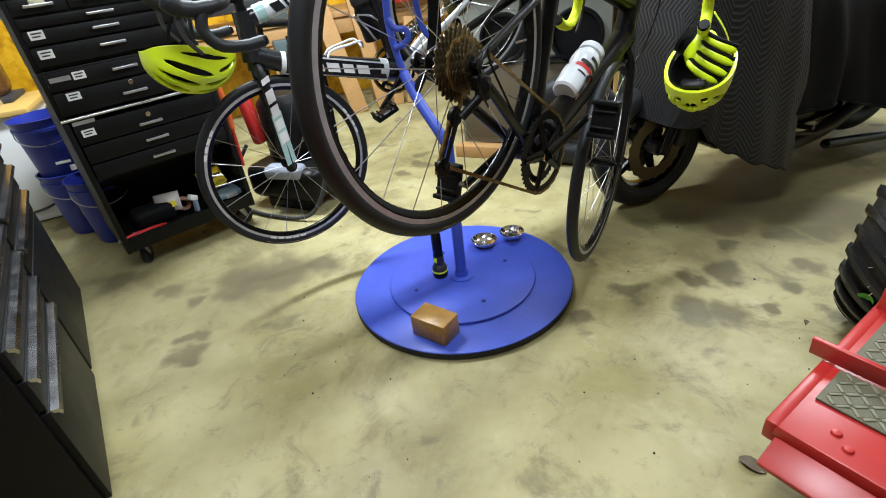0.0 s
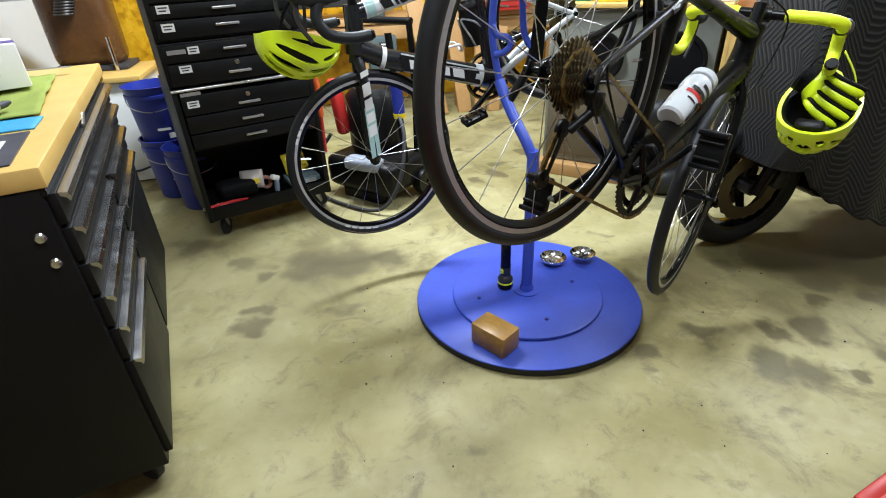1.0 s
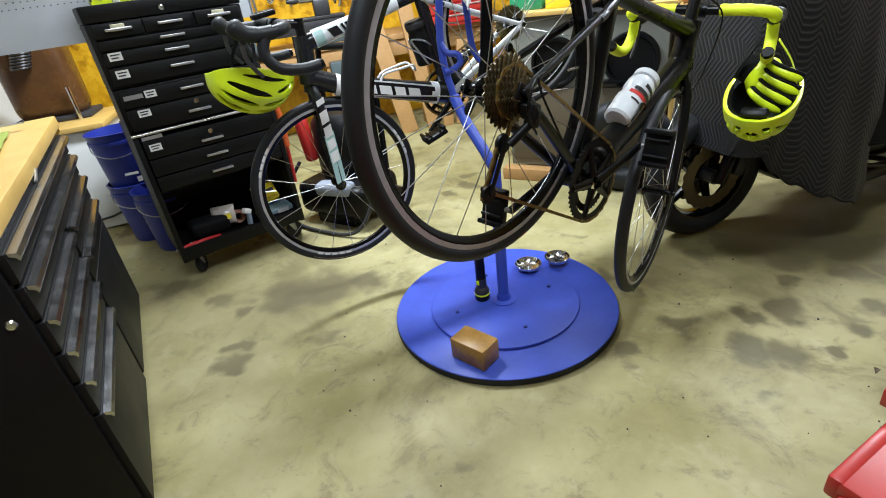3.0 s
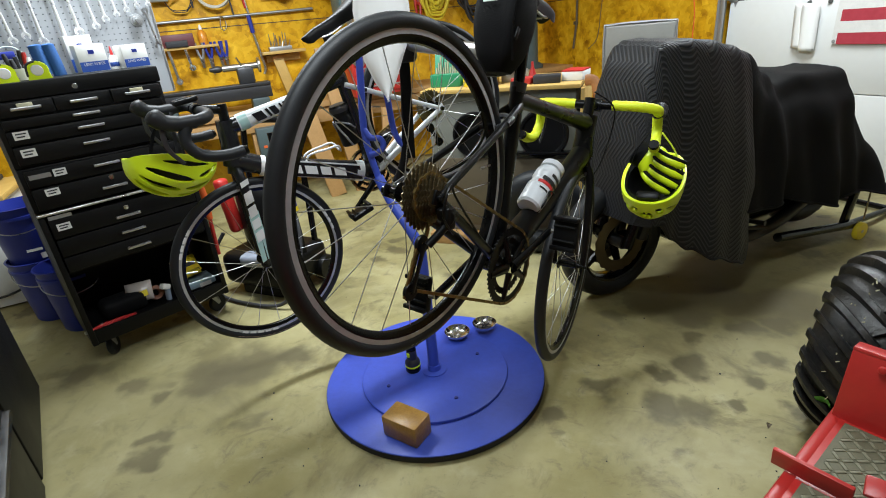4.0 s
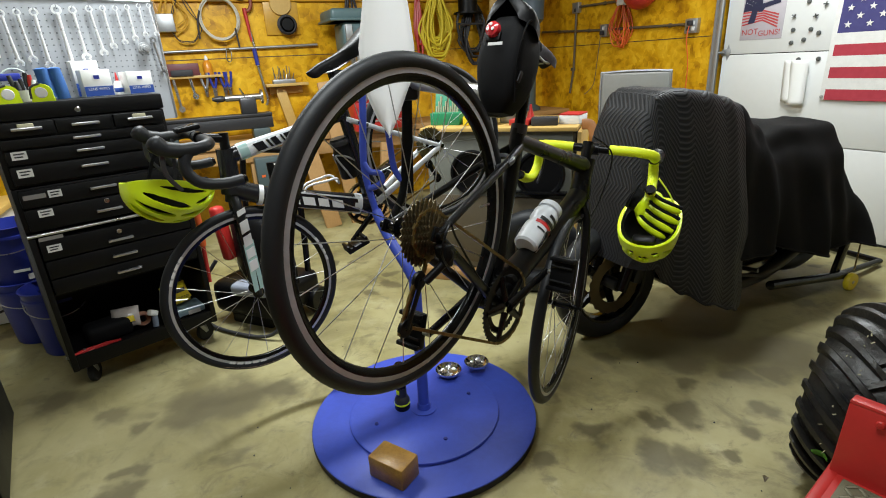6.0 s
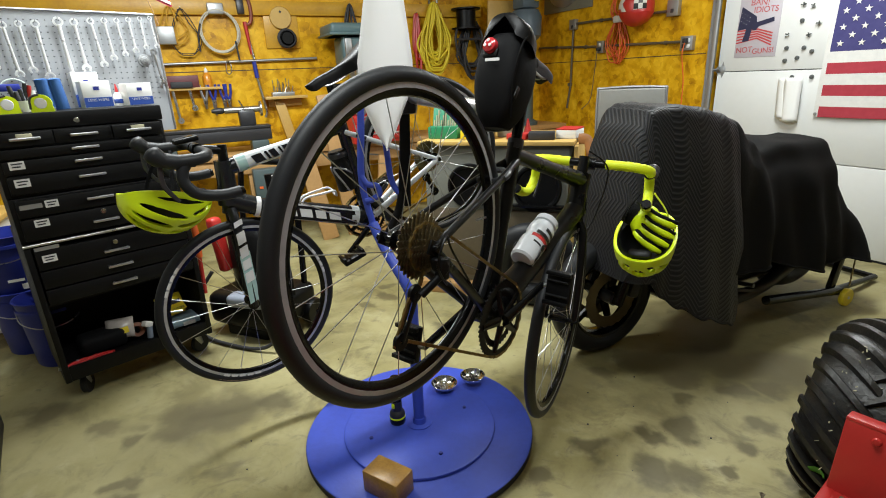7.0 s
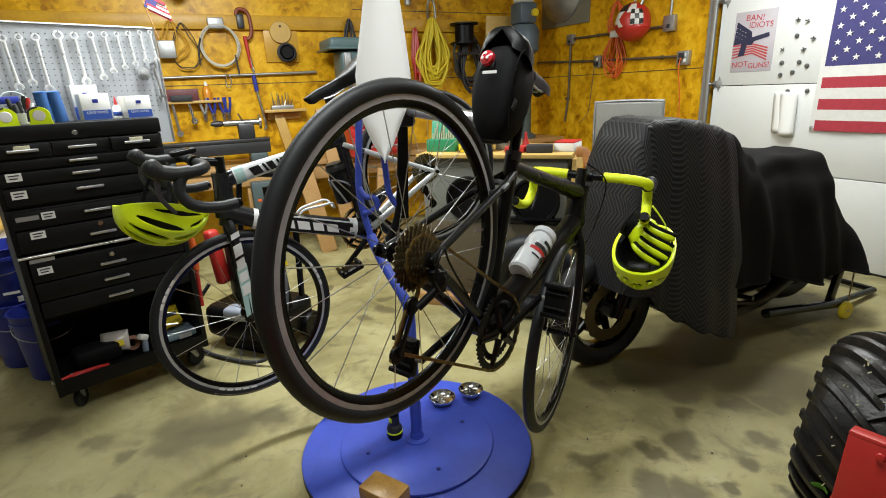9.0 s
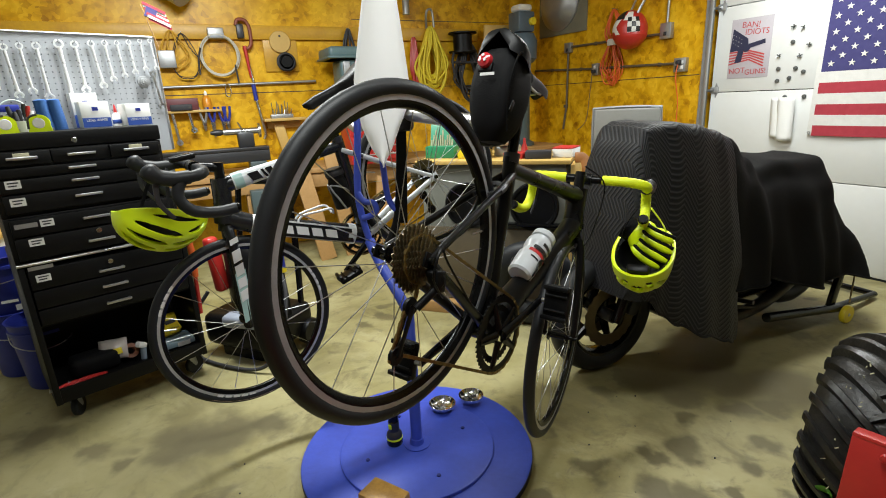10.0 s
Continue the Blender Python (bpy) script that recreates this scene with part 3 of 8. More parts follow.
    for i in range(23):
        t = i / 22
        x = -0.135 + 0.275 * t
        wing = 0.5 - 0.5 * math.tanh((t - 0.36) * 7.5)
        hw = (0.019 + 0.05 * wing) * min(1.0, 0.35 + 6 * t) ** 0.5
        end = 1.0 if t < .9 else math.sqrt(max(0.03, 1 - ((t - .9) / .101) ** 2))
        hw *= end
        crest = 0.022 * (1 - t) ** 2 - 0.012 * math.sin(math.pi * min(1, t * 1.25)) - 0.02 * max(0.0, t - .7) ** 1.5
        deep = (0.042 - 0.006 * t) * end + 0.014 * wing
        row = []
        for j in range(17):
            a = math.pi * (j / 16)
            c_, s_ = math.cos(a), math.sin(a)
            row.append(bm.verts.new((x, -hw * math.copysign(abs(c_) ** 0.75, c_), crest - deep * (1 - abs(s_) ** 0.55))))
        low = [bm.verts.new((v.co.x, v.co.y * 0.8, max(v.co.z + 0.006, crest - deep * 0.55) - 0.012)) for v in (row[0], row[8], row[16])]
        rows.append(row + [low[2], low[1], low[0]])
    for r0, r1 in zip(rows, rows[1:]):
        for j in range(len(r0)):
            bm.faces.new((r0[j], r0[(j + 1) % len(r0)], r1[(j + 1) % len(r0)], r1[j]))
    bm.faces.new(rows[0][::-1])
    bm.faces.new(rows[-1])
    part("saddle", bm, M["plastic"], b, "slim black road saddle", 60).matrix_local = sm
    bm = bmesh.new()
    for s in (-1, 1):
        tube(bm, spline([(-0.1, s * 0.03, -0.02), (-0.06, s * 0.022, -0.046), (0.04, s * 0.022, -0.05), (0.1, s * 0.008, -0.03)], 5), 0.0035, 8)
    part("saddle_rails", bm, M["steel"], b).matrix_local = sm
    return b, turn, cl


M["brake_track"] = mat("worn_brake_track", (0.5, 0.5, 0.53), 0.36, 0.25, scale=30, amount=0.6)
M["cassette"] = mat("oily_cassette", (0.3, 0.24, 0.13), 0.34, 0.9, dark=(0.03, 0.028, 0.026), scale=40, amount=0.9)
M["chain"] = mat("oily_chain", (0.38, 0.27, 0.09), 0.35, 0.9, dark=(0.1, 0.08, 0.05), scale=60, amount=0.8)
M["bike_black"] = M["carbon"]
M["bike_silver"] = mat("pearl_white_frame", (0.72, 0.75, 0.77), 0.3, dark=(0.45, 0.48, 0.5), scale=5)
M["bike_grey"] = mat("slate_frame", (0.012, 0.013, 0.016), 0.25, scale=6)

MAIN = dict(hub=(0, 0), bb=(0.28, -0.275), st=(0.427, 0.145), ht=(0.856, -0.003), hl=(0.816, -0.125), fa=(0.743, -0.484), dr1=(-0.04, -0.085), dr2=(-0.09, -0.168),
            saddle_fwd=0.0, saddle_up=0.04, crank=0.25, pedal=-75, ring=0.1, pitch=0.45, post=0.16, stem=0.076, bar_tilt=-0.169, bar=0.197, rw_phase=0.2)
mb_axes = frame_axes((0.139, 0.902, 1.029), (0.616, 0.788))
main_bike, main_turn, main_bar = bike("road_bicycle", mb_axes, MAIN, "matt black carbon road bicycle with fluorescent yellow bar tape", M["carbon"], M["carbon"], steer=11.7, bar_mat=M["neon_tape"], slim=1.2)
SECOND = dict(hub=(0.056, 0.024), bb=(0.365, -0.195), st=(0.446, 0.205), ht=(0.889, 0.104), hl=(0.894, -0.055), fa=(0.877, -0.452), dr1=(0.06, -0.07), dr2=(0.02, -0.14),
              stay_mat=M["bike_silver"], blade=1.5, tape=1.12, crank=2.4, ring=0.095, pitch=0.5, post=0.165, stem=0.082, bar_tilt=-0.185, bar=0.215, saddle_fwd=-0.04, saddle_up=0.01)
sb_axes = frame_axes((0.21, 2.177, 0.99), (-0.875, -0.485))
second_bike, second_turn, second_bar = bike("road_bicycle", sb_axes, SECOND, "white and slate grey road bicycle held in a repair stand", M["bike_grey"], M["bike_grey"], steer=6.2, slim=1.3)


# ---- repair stand ----
M["base_edge"] = mat("black_base_edge", (0.008, 0.008, 0.012), 0.6, scale=20)


def build_stand():
    st = thing("repair_stand", pose(0.079, 1.62, 0), "blue painted steel bicycle repair stand on a round base", "repair stand")
    part("base_edge", lathebm([(0, 0), (0.44, 0), (0.443, 0.003), (0.443, 0.024), (0, 0.024)], 96), M["base_edge"], st, "dark worn rim of the base")
    part("base_plate", lathebm([(0, 0.024), (0.441, 0.024), (0.442, 0.026), (0.441, 0.028), (0.436, 0.03), (0, 0.03)], 96), M["blue"], st, "blue painted round base with scuffs")
    d = part("base_disc", lathebm([(0, 0.03), (0.295, 0.03), (0.298, 0.034), (0.296, 0.041), (0.288, 0.044), (0, 0.046)], 96), M["blue"], st)
    for k in range(4):
        a = radians(25 + 90 * k)
        part("bolt", lathebm([(0, 0.05), (0.007, 0.05), (0.008, 0.046), (0.008, 0.044)], 6, at(0.2 * math.cos(a), 0.2 * math.sin(a), 0)), M["blue_dark"], d)
    part("flange", lathebm([(0.02, 0.046), (0.05, 0.046), (0.05, 0.05), (0.028, 0.053), (0.025, 0.075), (0.021, 0.075)], 32), M["blue"], st)
    part("pole", tubebm([(0, 0, 0.046), (0, 0, 0.63)], 0.0215, 24), M["blue"], st)
    # the cranked brace and the arms that hold the clamps
    part("brace", tubebm(spline([(0.0, 0.0, 0.6), (-0.03, 0.02, 0.66), (-0.09, 0.08, 0.75), (-0.134, 0.122, 0.84)], 5), 0.019, 14), M["blue"], st)
    part("upright_tube", tubebm(spline([(-0.134, 0.122, 0.84), (-0.16, 0.12, 1.0), (-0.145, 0.122, 1.2), (-0.137, 0.122, 1.32)], 6), 0.0125, 12), M["blue"], st)
    part("hook_arm", tubebm(spline([(-0.16, 0.115, 1.02), (-0.14, 0.11, 0.99), (-0.106, 0.11, 0.981), (-0.098, 0.11, 0.955), (-0.12, 0.11, 0.935), (-0.15, 0.11, 0.928)], 6), 0.011, 12), M["blue"], st)
    part("hook_arm", tubebm(spline([(-0.07, 0.13, 1.2), (-0.063, 0.13, 1.1), (-0.055, 0.13, 1.0), (-0.031, 0.13, 0.951), (0.0, 0.13, 0.945)], 6), 0.011, 12), M["blue"], st)
    part("mast", tubebm(spline([(-0.1, 0.09, 0.77), (-0.03, 0.125, 0.9), (-0.004, 0.135, 1.1), (0.01, 0.137, 1.32)], 6), 0.015, 12), M["plastic"], st, "black upper mast")
    part("strap", boxbm(0.035, 0.006, 0.4, at(0.004, 0.115, 1.1, 2, 3, 0), 0.002), M["cloth_black"], st, "black webbing strap")
    c = part("clamp_head", boxbm(0.07, 0.1, 0.12, at(0.02, 0.09, 1.29), 0.012), M["plastic"], st, "black clamp head")
    part("clamp_arm", tubebm([(0.04, 0.06, 1.285), (0.17, -0.16, 1.27), (0.25, -0.27, 1.26)], 0.022, 18), M["alu"], st, "silver clamp arm")
    j = part("clamp_jaw", boxbm(0.07, 0.05, 0.1, at(0.275, -0.31, 1.25, 0, 0, -52), 0.012), M["plastic"], st)
    part("jaw_handle", tubebm([(0.27, -0.25, 1.25), (0.2, -0.2, 1.2)], 0.008, 8), M["dark_steel"], st)
    # second clamp that holds the other bicycle
    part("clamp_arm", tubebm([(-0.14, 0.122, 1.24), (-0.2, 0.24, 1.27), (-0.25, 0.34, 1.29)], 0.018, 14), M["alu"], st, "silver clamp arm")
    part("clamp_jaw", boxbm(0.06, 0.06, 0.09, at(-0.255, 0.345, 1.29, 0, 0, 30), 0.01), M["plastic"], st)
    return st


M["blue_dark"] = mat("blue_bolt", (0.02, 0.03, 0.2), 0.5, scale=20)
build_stand()
M["pennant"] = mat("bright_white_sheet", (0.95, 0.95, 0.95), 0.6, dark=(0.93, 0.93, 0.93), scale=4, amount=0.2)
nt = M["pennant"].node_tree
tl, ms = nt.nodes.new("ShaderNodeBsdfTranslucent"), nt.nodes.new("ShaderNodeMixShader")
tl.inputs[0].default_value = (0.95, 0.95, 0.95, 1)
ms.inputs[0].default_value = 0.35
nt.links.new(nt.nodes["Principled BSDF"].outputs[0], ms.inputs[1])
nt.links.new(tl.outputs[0], ms.inputs[2])
nt.links.new(ms.outputs[0], [n for n in nt.nodes if n.type == "OUTPUT_MATERIAL"][0].inputs["Surface"])
pn = thing("white_sheet", pose(0.034, 1.585, 1.125), "smooth white tapered plastic sheet hanging from the repair stand", "sheet")
bm = bmesh.new()
rows = []
PEN = [(0.0, 0.004, 0.002), (0.06, -0.032, 0.035), (0.13, -0.058, 0.066), (0.2, -0.068, 0.098), (0.27, -0.07, 0.1), (0.36, -0.052, 0.092), (0.5, -0.024, 0.078), (0.7, -0.012, 0.07), (0.95, -0.008, 0.062)]
for z, x0, x1 in PEN:
    rows.append([bm.verts.new((x0 + (x1 - x0) * k / 8, -0.018 + 0.02 * ((k / 8 - .5) * 2) ** 2, z)) for k in range(9)])
for a, b in zip(rows, rows[1:]):
    for k in range(8):
        bm.faces.new((a[k], a[k + 1], b[k + 1], b[k]))
sheet = part("sheet", bm, M["pennant"], pn)
sheet.modifiers.new("thickness", "SOLIDIFY").thickness = 0.003


# ---- things on the stand's base ----
def bowl(x, y, z, r, label):
    b = thing("parts_bowl", pose(x, y, z), label, "bowl", "magnetic parts bowls")
    part("dish", lathebm([(0, 0.004), (r * .55, 0.004), (r * .8, 0.01), (r * .97, 0.027), (r, 0.0275), (r, 0.0255), (r * .84, 0.007), (r * .6, 0.0), (0, 0.0)], 40), M["chrome"], b)
    return b


bw1 = bowl(0.18, 1.848, 0.047, 0.057, "polished stainless magnetic parts bowl with a few screws")
bw2 = bowl(0.307, 1.905, 0.044, 0.055, "polished stainless magnetic parts bowl full of small bolts")
for q, (bx, by, n) in enumerate(((0.18, 1.848, 4), (0.307, 1.905, 14))):
    for k in range(n):
        a, rr = random.random() * 6.28, random.random() * 0.028
        s = thing("screw", pose(bx + rr * math.cos(a), by + rr * math.sin(a), 0.056 + 0.004 * random.random(), 80 + random.random() * 20, 0, random.random() * 360), "small steel screw lying in a parts bowl", "screw", "screws in the bowls")
        part("shank", lathebm([(0, -0.008), (0.0022, -0.008), (0.0022, 0.005), (0.0045, 0.005), (0.0045, 0.008), (0, 0.009)], 8), M["dark_steel"] if q else M["steel"], s)

blk = thing("wood_block", pose(-0.012, 1.29, 0.03, 0, 0, -33), "short worn brown wooden block", "wood block")
part("block", boxbm(0.145, 0.092, 0.085, at(0, 0, 0.0425), 0.006, 2), mat("oiled_block", (0.44, 0.25, 0.055), 0.36, dark=(0.2, 0.095, 0.02), scale=14, amount=1.0, bump=0.3, bscale=70), blk)

fl = thing("flashlight", pose(-0.008, 1.63, 0.046), "black flashlight with yellow rings standing on its head", "flashlight")
part("head", lathebm([(0, 0), (0.029, 0), (0.031, 0.004), (0.031, 0.022), (0.029, 0.024)], 28), M["black_gloss"], fl)
part("ring", lathebm([(0.0305, 0.024), (0.0315, 0.025), (0.0315, 0.031), (0.0305, 0.032)], 28), M["neon"], fl, "yellow ring")
part("neck", lathebm([(0.0305, 0.032), (0.031, 0.04), (0.028, 0.05), (0.021, 0.058), (0.021, 0.1)], 28), M["dark_steel"], fl)
part("body", lathebm([(0.021, 0.1)] + [(0.019 + 0.0015 * (k % 2), 0.104 + k * 0.007) for k in range(14)] + [(0.017, 0.205), (0, 0.207)], 24), M["black_gloss"], fl)
part("switch", boxbm(0.014, 0.006, 0.02, at(-0.012, -0.02, 0.085, 0, 0, -30), 0.003), M["neon"], fl, "yellow switch")


# ---- dressing of the bicycles ----
def vec(u, y, v):
    return Vector((u, y, v))


def decal(name, bm_pts, y, thick, material, parent):
    return part(name, platebm(bm_pts, thick, Matrix.Translation((0, y, 0)) @ Matrix.Rotation(radians(90), 4, "X")), material, parent)


# bottle in its cage on the black bicycle
bt = thing("water_bottle", mb_axes @ Matrix.Translation(vec(0.462, 0, -0.182)) @ Matrix.Rotation(radians(65), 4, "Y"), "translucent white sports bottle with red and black print", "bottle")
M["bottle"] = mat("milky_plastic", (0.72, 0.75, 0.78), 0.3, scale=7)
M["print_red"] = mat("red_print", (0.55, 0.03, 0.03), 0.4, scale=20)
M["print_black"] = mat("black_print", (0.015, 0.015, 0.016), 0.4, scale=20)
part("body", lathebm([(0, 0), (0.03, 0), (0.036, 0.006), (0.0385, 0.06), (0.0385, 0.075), (0.034, 0.085), (0.034, 0.1), (0.0385, 0.108), (0.0385, 0.135), (0.03, 0.15), (0.030, 0.152)], 36), M["bottle"], bt)
part("cap", lathebm([(0.03, 0.15), (0.036, 0.152), (0.036, 0.17), (0.028, 0.178), (0.015, 0.18), (0.0, 0.18)], 30), M["bottle"], bt)
for k, (z0, z1, a0, a1, mm) in enumerate(((0.07, 0.082, 190, 300, "print_red"), (0.086, 0.098, 200, 290, "print_black"), (0.052, 0.058, 210, 250, "print_black"), (0.05, 0.068, 262, 285, "print_black"), (0.108, 0.12, 230, 300, "print_black"))):
    bm = bmesh.new()
    n = 10
    lo = [bm.verts.new((0.0393 * math.cos(radians(a0 + (a1 - a0) * i / n)), 0.0393 * math.sin(radians(a0 + (a1 - a0) * i / n)), z0)) for i in range(n + 1)]
    hi = [bm.verts.new((0.0393 * math.cos(radians(a0 + (a1 - a0) * i / n)), 0.0393 * math.sin(radians(a0 + (a1 - a0) * i / n)), z1)) for i in range(n + 1)]
    for i in range(n):
        bm.faces.new((lo[i], lo[i + 1], hi[i + 1], hi[i]))
    part("print", bm, M[mm], bt)
bm = bmesh.new()
for s in (-1, 1):
    tube(bm, spline([(0.02, s * 0.02, -0.005), (0.0, s * 0.04, 0.02), (-0.01, s * 0.041, 0.06), (0.03, s * 0.03, 0.09), (0.042, s * 0.008, 0.06), (0.042, s * 0.008, 0.01)], 5), 0.003, 8)
cage = part("bottle_cage", bm, M["plastic"], main_bike)
cage.matrix_local = Matrix.Translation(vec(0.462, 0, -0.182)) @ Matrix.Rotation(radians(65), 4, "Y")

# saddle bag with its lamp
bg = thing("saddle_bag", mb_axes @ Matrix.Translation(vec(0.365, 0, 0.295)) @ Matrix.Rotation(radians(14), 4, "Y") @ Matrix.Scale(0.93, 4), "black nylon saddle bag strapped under a saddle", "saddle bag")
bm = bmesh.new()
rows = []
for i in range(13):
    t = i / 12
    z = -0.115 + 0.23 * t
    w = 0.032 + 0.032 * math.sin(math.pi * min(1, t * 0.78 + .06))
    dpt = 0.036 + 0.036 * math.sin(math.pi * min(1, t * 0.72 + .06))
    if i in (0, 1, 11, 12):
        w, dpt = w * (.7, .92)[i in (1, 11)], dpt * (.75, .94)[i in (1, 11)]
    row = []
    for k in range(20):
        a = 2 * math.pi * k / 20
        cx, cy = math.cos(a), math.sin(a)
        e = 0.55
        row.append(bm.verts.new((dpt * math.copysign(abs(cx) ** e, cx) + 0.02 * t, w * math.copysign(abs(cy) ** e, cy), z)))
    rows.append(row)
for a, b in zip(rows, rows[1:]):
    for k in range(20):
        bm.faces.new((a[k], a[(k + 1) % 20], b[(k + 1) % 20], b[k]))
bm.faces.new(rows[0][::-1])
bm.faces.new(rows[-1])
part("pouch", bm, M["cloth_black"], bg)
part("zip", tubebm(spline([(-0.03, -0.056, -0.09), (-0.045, -0.058, 0.0), (-0.03, -0.066, 0.09), (0.03, -0.06, 0.115)], 6), 0.0028, 6), M["plastic"], bg)
part("zip_puller", boxbm(0.012, 0.005, 0.03, at(-0.03, -0.062, -0.03, 0, 25, 0), 0.002), M["plastic"], bg)
part("logo_bar", boxbm(0.002, 0.04, 0.007, at(-0.071, -0.008, 0.04, 0, 0, 0)), M["white"], bg, "small white mark")
part("strap", boxbm(0.05, 0.1, 0.025, at(0.065, 0, 0.06, 0, -20, 0), 0.006), M["cloth_black"], bg)
lamp_red = thing("tail_light", bg.matrix_world @ pose(-0.058, 0.008, 0.075, 0, -80, 0) @ Matrix.Scale(0.8, 4), "red rear bicycle light clipped to a bag", "bicycle light")
M["red_lens"] = mat("red_lens", (0.55, 0.03, 0.04), 0.15, scale=30, spec=0.7)
part("lens", lathebm([(0, 0.022), (0.012, 0.021), (0.022, 0.014), (0.024, 0.006), (0.024, 0.0), (0, 0)], 28), M["red_lens"], lamp_red)
for k in range(3):
    part("led", lathebm([(0, 0.024), (0.005, 0.023), (0.005, 0.018)], 12, at(0.01 * math.cos(k * 2.09), 0.01 * math.sin(k * 2.09), 0)), M["white"], lamp_red)
part("clip", boxbm(0.03, 0.05, 0.014, at(-0.018, 0, -0.006), 0.004), M["plastic"], lamp_red)

# marks on the tyre and rims of the black bicycle
for w in [c for c in main_bike.children if c.name.startswith("wheel")][:1]:
    for a0, a1, mm, r0, r1 in ((-1.08, -0.99, "print_red", 0.322, 0.33), (-0.95, -0.8, "grey_print", 0.323, 0.3285), (-1.42, -1.28, "white", 0.324, 0.328)):
        bm = bmesh.new()
        n = 8
        yy = -0.0168
        lo = [bm.verts.new((r0 * math.cos(a0 + (a1 - a0) * i / n - 0.2 * 0), yy, r0 * math.sin(a0 + (a1 - a0) * i / n))) for i in range(n + 1)]
        hi = [bm.verts.new((r1 * math.cos(a0 + (a1 - a0) * i / n), yy + 0.0025, r1 * math.sin(a0 + (a1 - a0) * i / n))) for i in range(n + 1)]
        for i in range(n):
            bm.faces.new((lo[i], lo[i + 1], hi[i + 1], hi[i]))
        M.setdefault("grey_print", mat("grey_print", (0.2, 0.2, 0.2), 0.5, scale=20))
        part("tyre_mark", bm, M[mm], w).matrix_local = Matrix.Rotation(0.2, 4, "Y")
rf = part("wheel_magnet", boxbm(0.02, 0.012, 0.018, Matrix.Translation(vec(-0.04, 0.005, -0.21)), 0.003), M["plastic"], main_bike, "small black spoke magnet")

# cables of the black bicycle
part("brake_cable", tubebm(spline([vec(0.86, -0.02, 0.07), vec(0.93, -0.06, 0.0), vec(0.9, -0.04, -0.14), vec(0.87, -0.02, -0.2)], 6), 0.0025, 6), M["plastic"], main_bike)
part("rear_cable", tubebm(spline([vec(0.2, -0.04, -0.2), vec(0.05, -0.075, -0.02), vec(0.0, -0.1, 0.03), vec(-0.03, -0.1, -0.02), vec(0.02, -0.08, -0.08)], 6), 0.0025, 6), M["plastic"], main_bike)


def helmet(name, m, label, shell):
    """A vented road helmet: x to its front, z up; long slots between the ribs of its shell."""
    h = thing(name, m, label, "helmet", "helmets")
    nt_, nf = 48, 72
    # vents: middle of the slot along the shell, half its length, angle from the crest at its two ends, half width
    vents = ((0.27, 0.16, 14, 12, 6.5), (0.64, 0.17, 15, 13, 6), (0.3, 0.18, 40, 33, 7), (0.66, 0.17, 35, 40, 6.5), (0.36, 0.2, 68, 54, 6.5), (0.72, 0.13, 60, 70, 6), (0.5, 0.2, 86, 80, 3.5), (0.905, 0.045, 10, 10, 17), (0.905, 0.045, 55, 55, 15))
    bm = bmesh.new()
    rows = []
    for i in range(nt_ + 1):
        th = math.pi * (0.03 + 0.94 * i / nt_)
        r = math.sin(th) ** 0.75
        row = []
        for k in range(nf + 1):
            ph = radians(-98 + 196 * k / nf)
            lift = 0.022 * max(0.0, -math.cos(th)) ** 2
            rib = 1 + 0.014 * math.cos(7 * ph)
            row.append(bm.verts.new((0.15 * math.cos(th), 0.098 * r * math.sin(ph) * rib, 0.118 * r * math.cos(ph) * rib - lift)))
        rows.append(row)
    for i in range(nt_):
        t = (i + .5) / nt_
        for k in range(nf):
            deg = abs(-98 + 196 * (k + .5) / nf)
            slot = False
            for tm_, hl_, d0, d1, wd in vents:
                q = (t - tm_) / hl_
                if abs(q) < 1 and abs(deg - (d0 + (d1 - d0) * (q + 1) / 2)) < wd * math.sqrt(1 - q * q):
                    slot = True
            if not slot:
                bm.faces.new((rows[i][k], rows[i][k + 1], rows[i + 1][k + 1], rows[i + 1][k]))
    inner = [v for r_ in rows[1:-1] for v in r_[1:-1]]
    bmesh.ops.delete(bm, geom=[v for v in inner if not v.link_faces], context="VERTS")
    rim_ = [v for v in inner if v.is_valid and v.is_boundary]
    for _ in range(4):
        mean = [(v, [e.other_vert(v).co for e in v.link_edges if e.is_boundary]) for v in rim_]
        mean = [(v, sum(n_, Vector()) / len(n_)) for v, n_ in mean if n_]
        for v, c_ in mean:
            v.co = v.co.lerp(c_, 0.5)
    bm.faces.new(rows[0])
    bm.faces.new(rows[-1])
    s = part("shell", bm, shell, h)
    so = s.modifiers.new("thickness", "SOLIDIFY")
    so.thickness, so.offset = 0.011, -1
    be = s.modifiers.new("round", "BEVEL")
    be.width, be.segments, be.limit_method = 0.003, 2, "ANGLE"
    bm = bmesh.new()
    lathe(bm, [(0.0, 0.098), (0.06, 0.09), (0.11, 0.06), (0.132, 0.0), (0.128, -0.012), (0.112, -0.005), (0.098, 0.04), (0.05, 0.07), (0.0, 0.078)], 28, Matrix.Diagonal((1.0, 0.72, 1.0, 1)))
    part("liner", bm, M["plastic"], h, "black foam liner")
    part("rear_dial", boxbm(0.03, 0.07, 0.03, at(-0.12, 0, -0.03, 0, 20, 0), 0.01), M["plastic"], h)
    return h


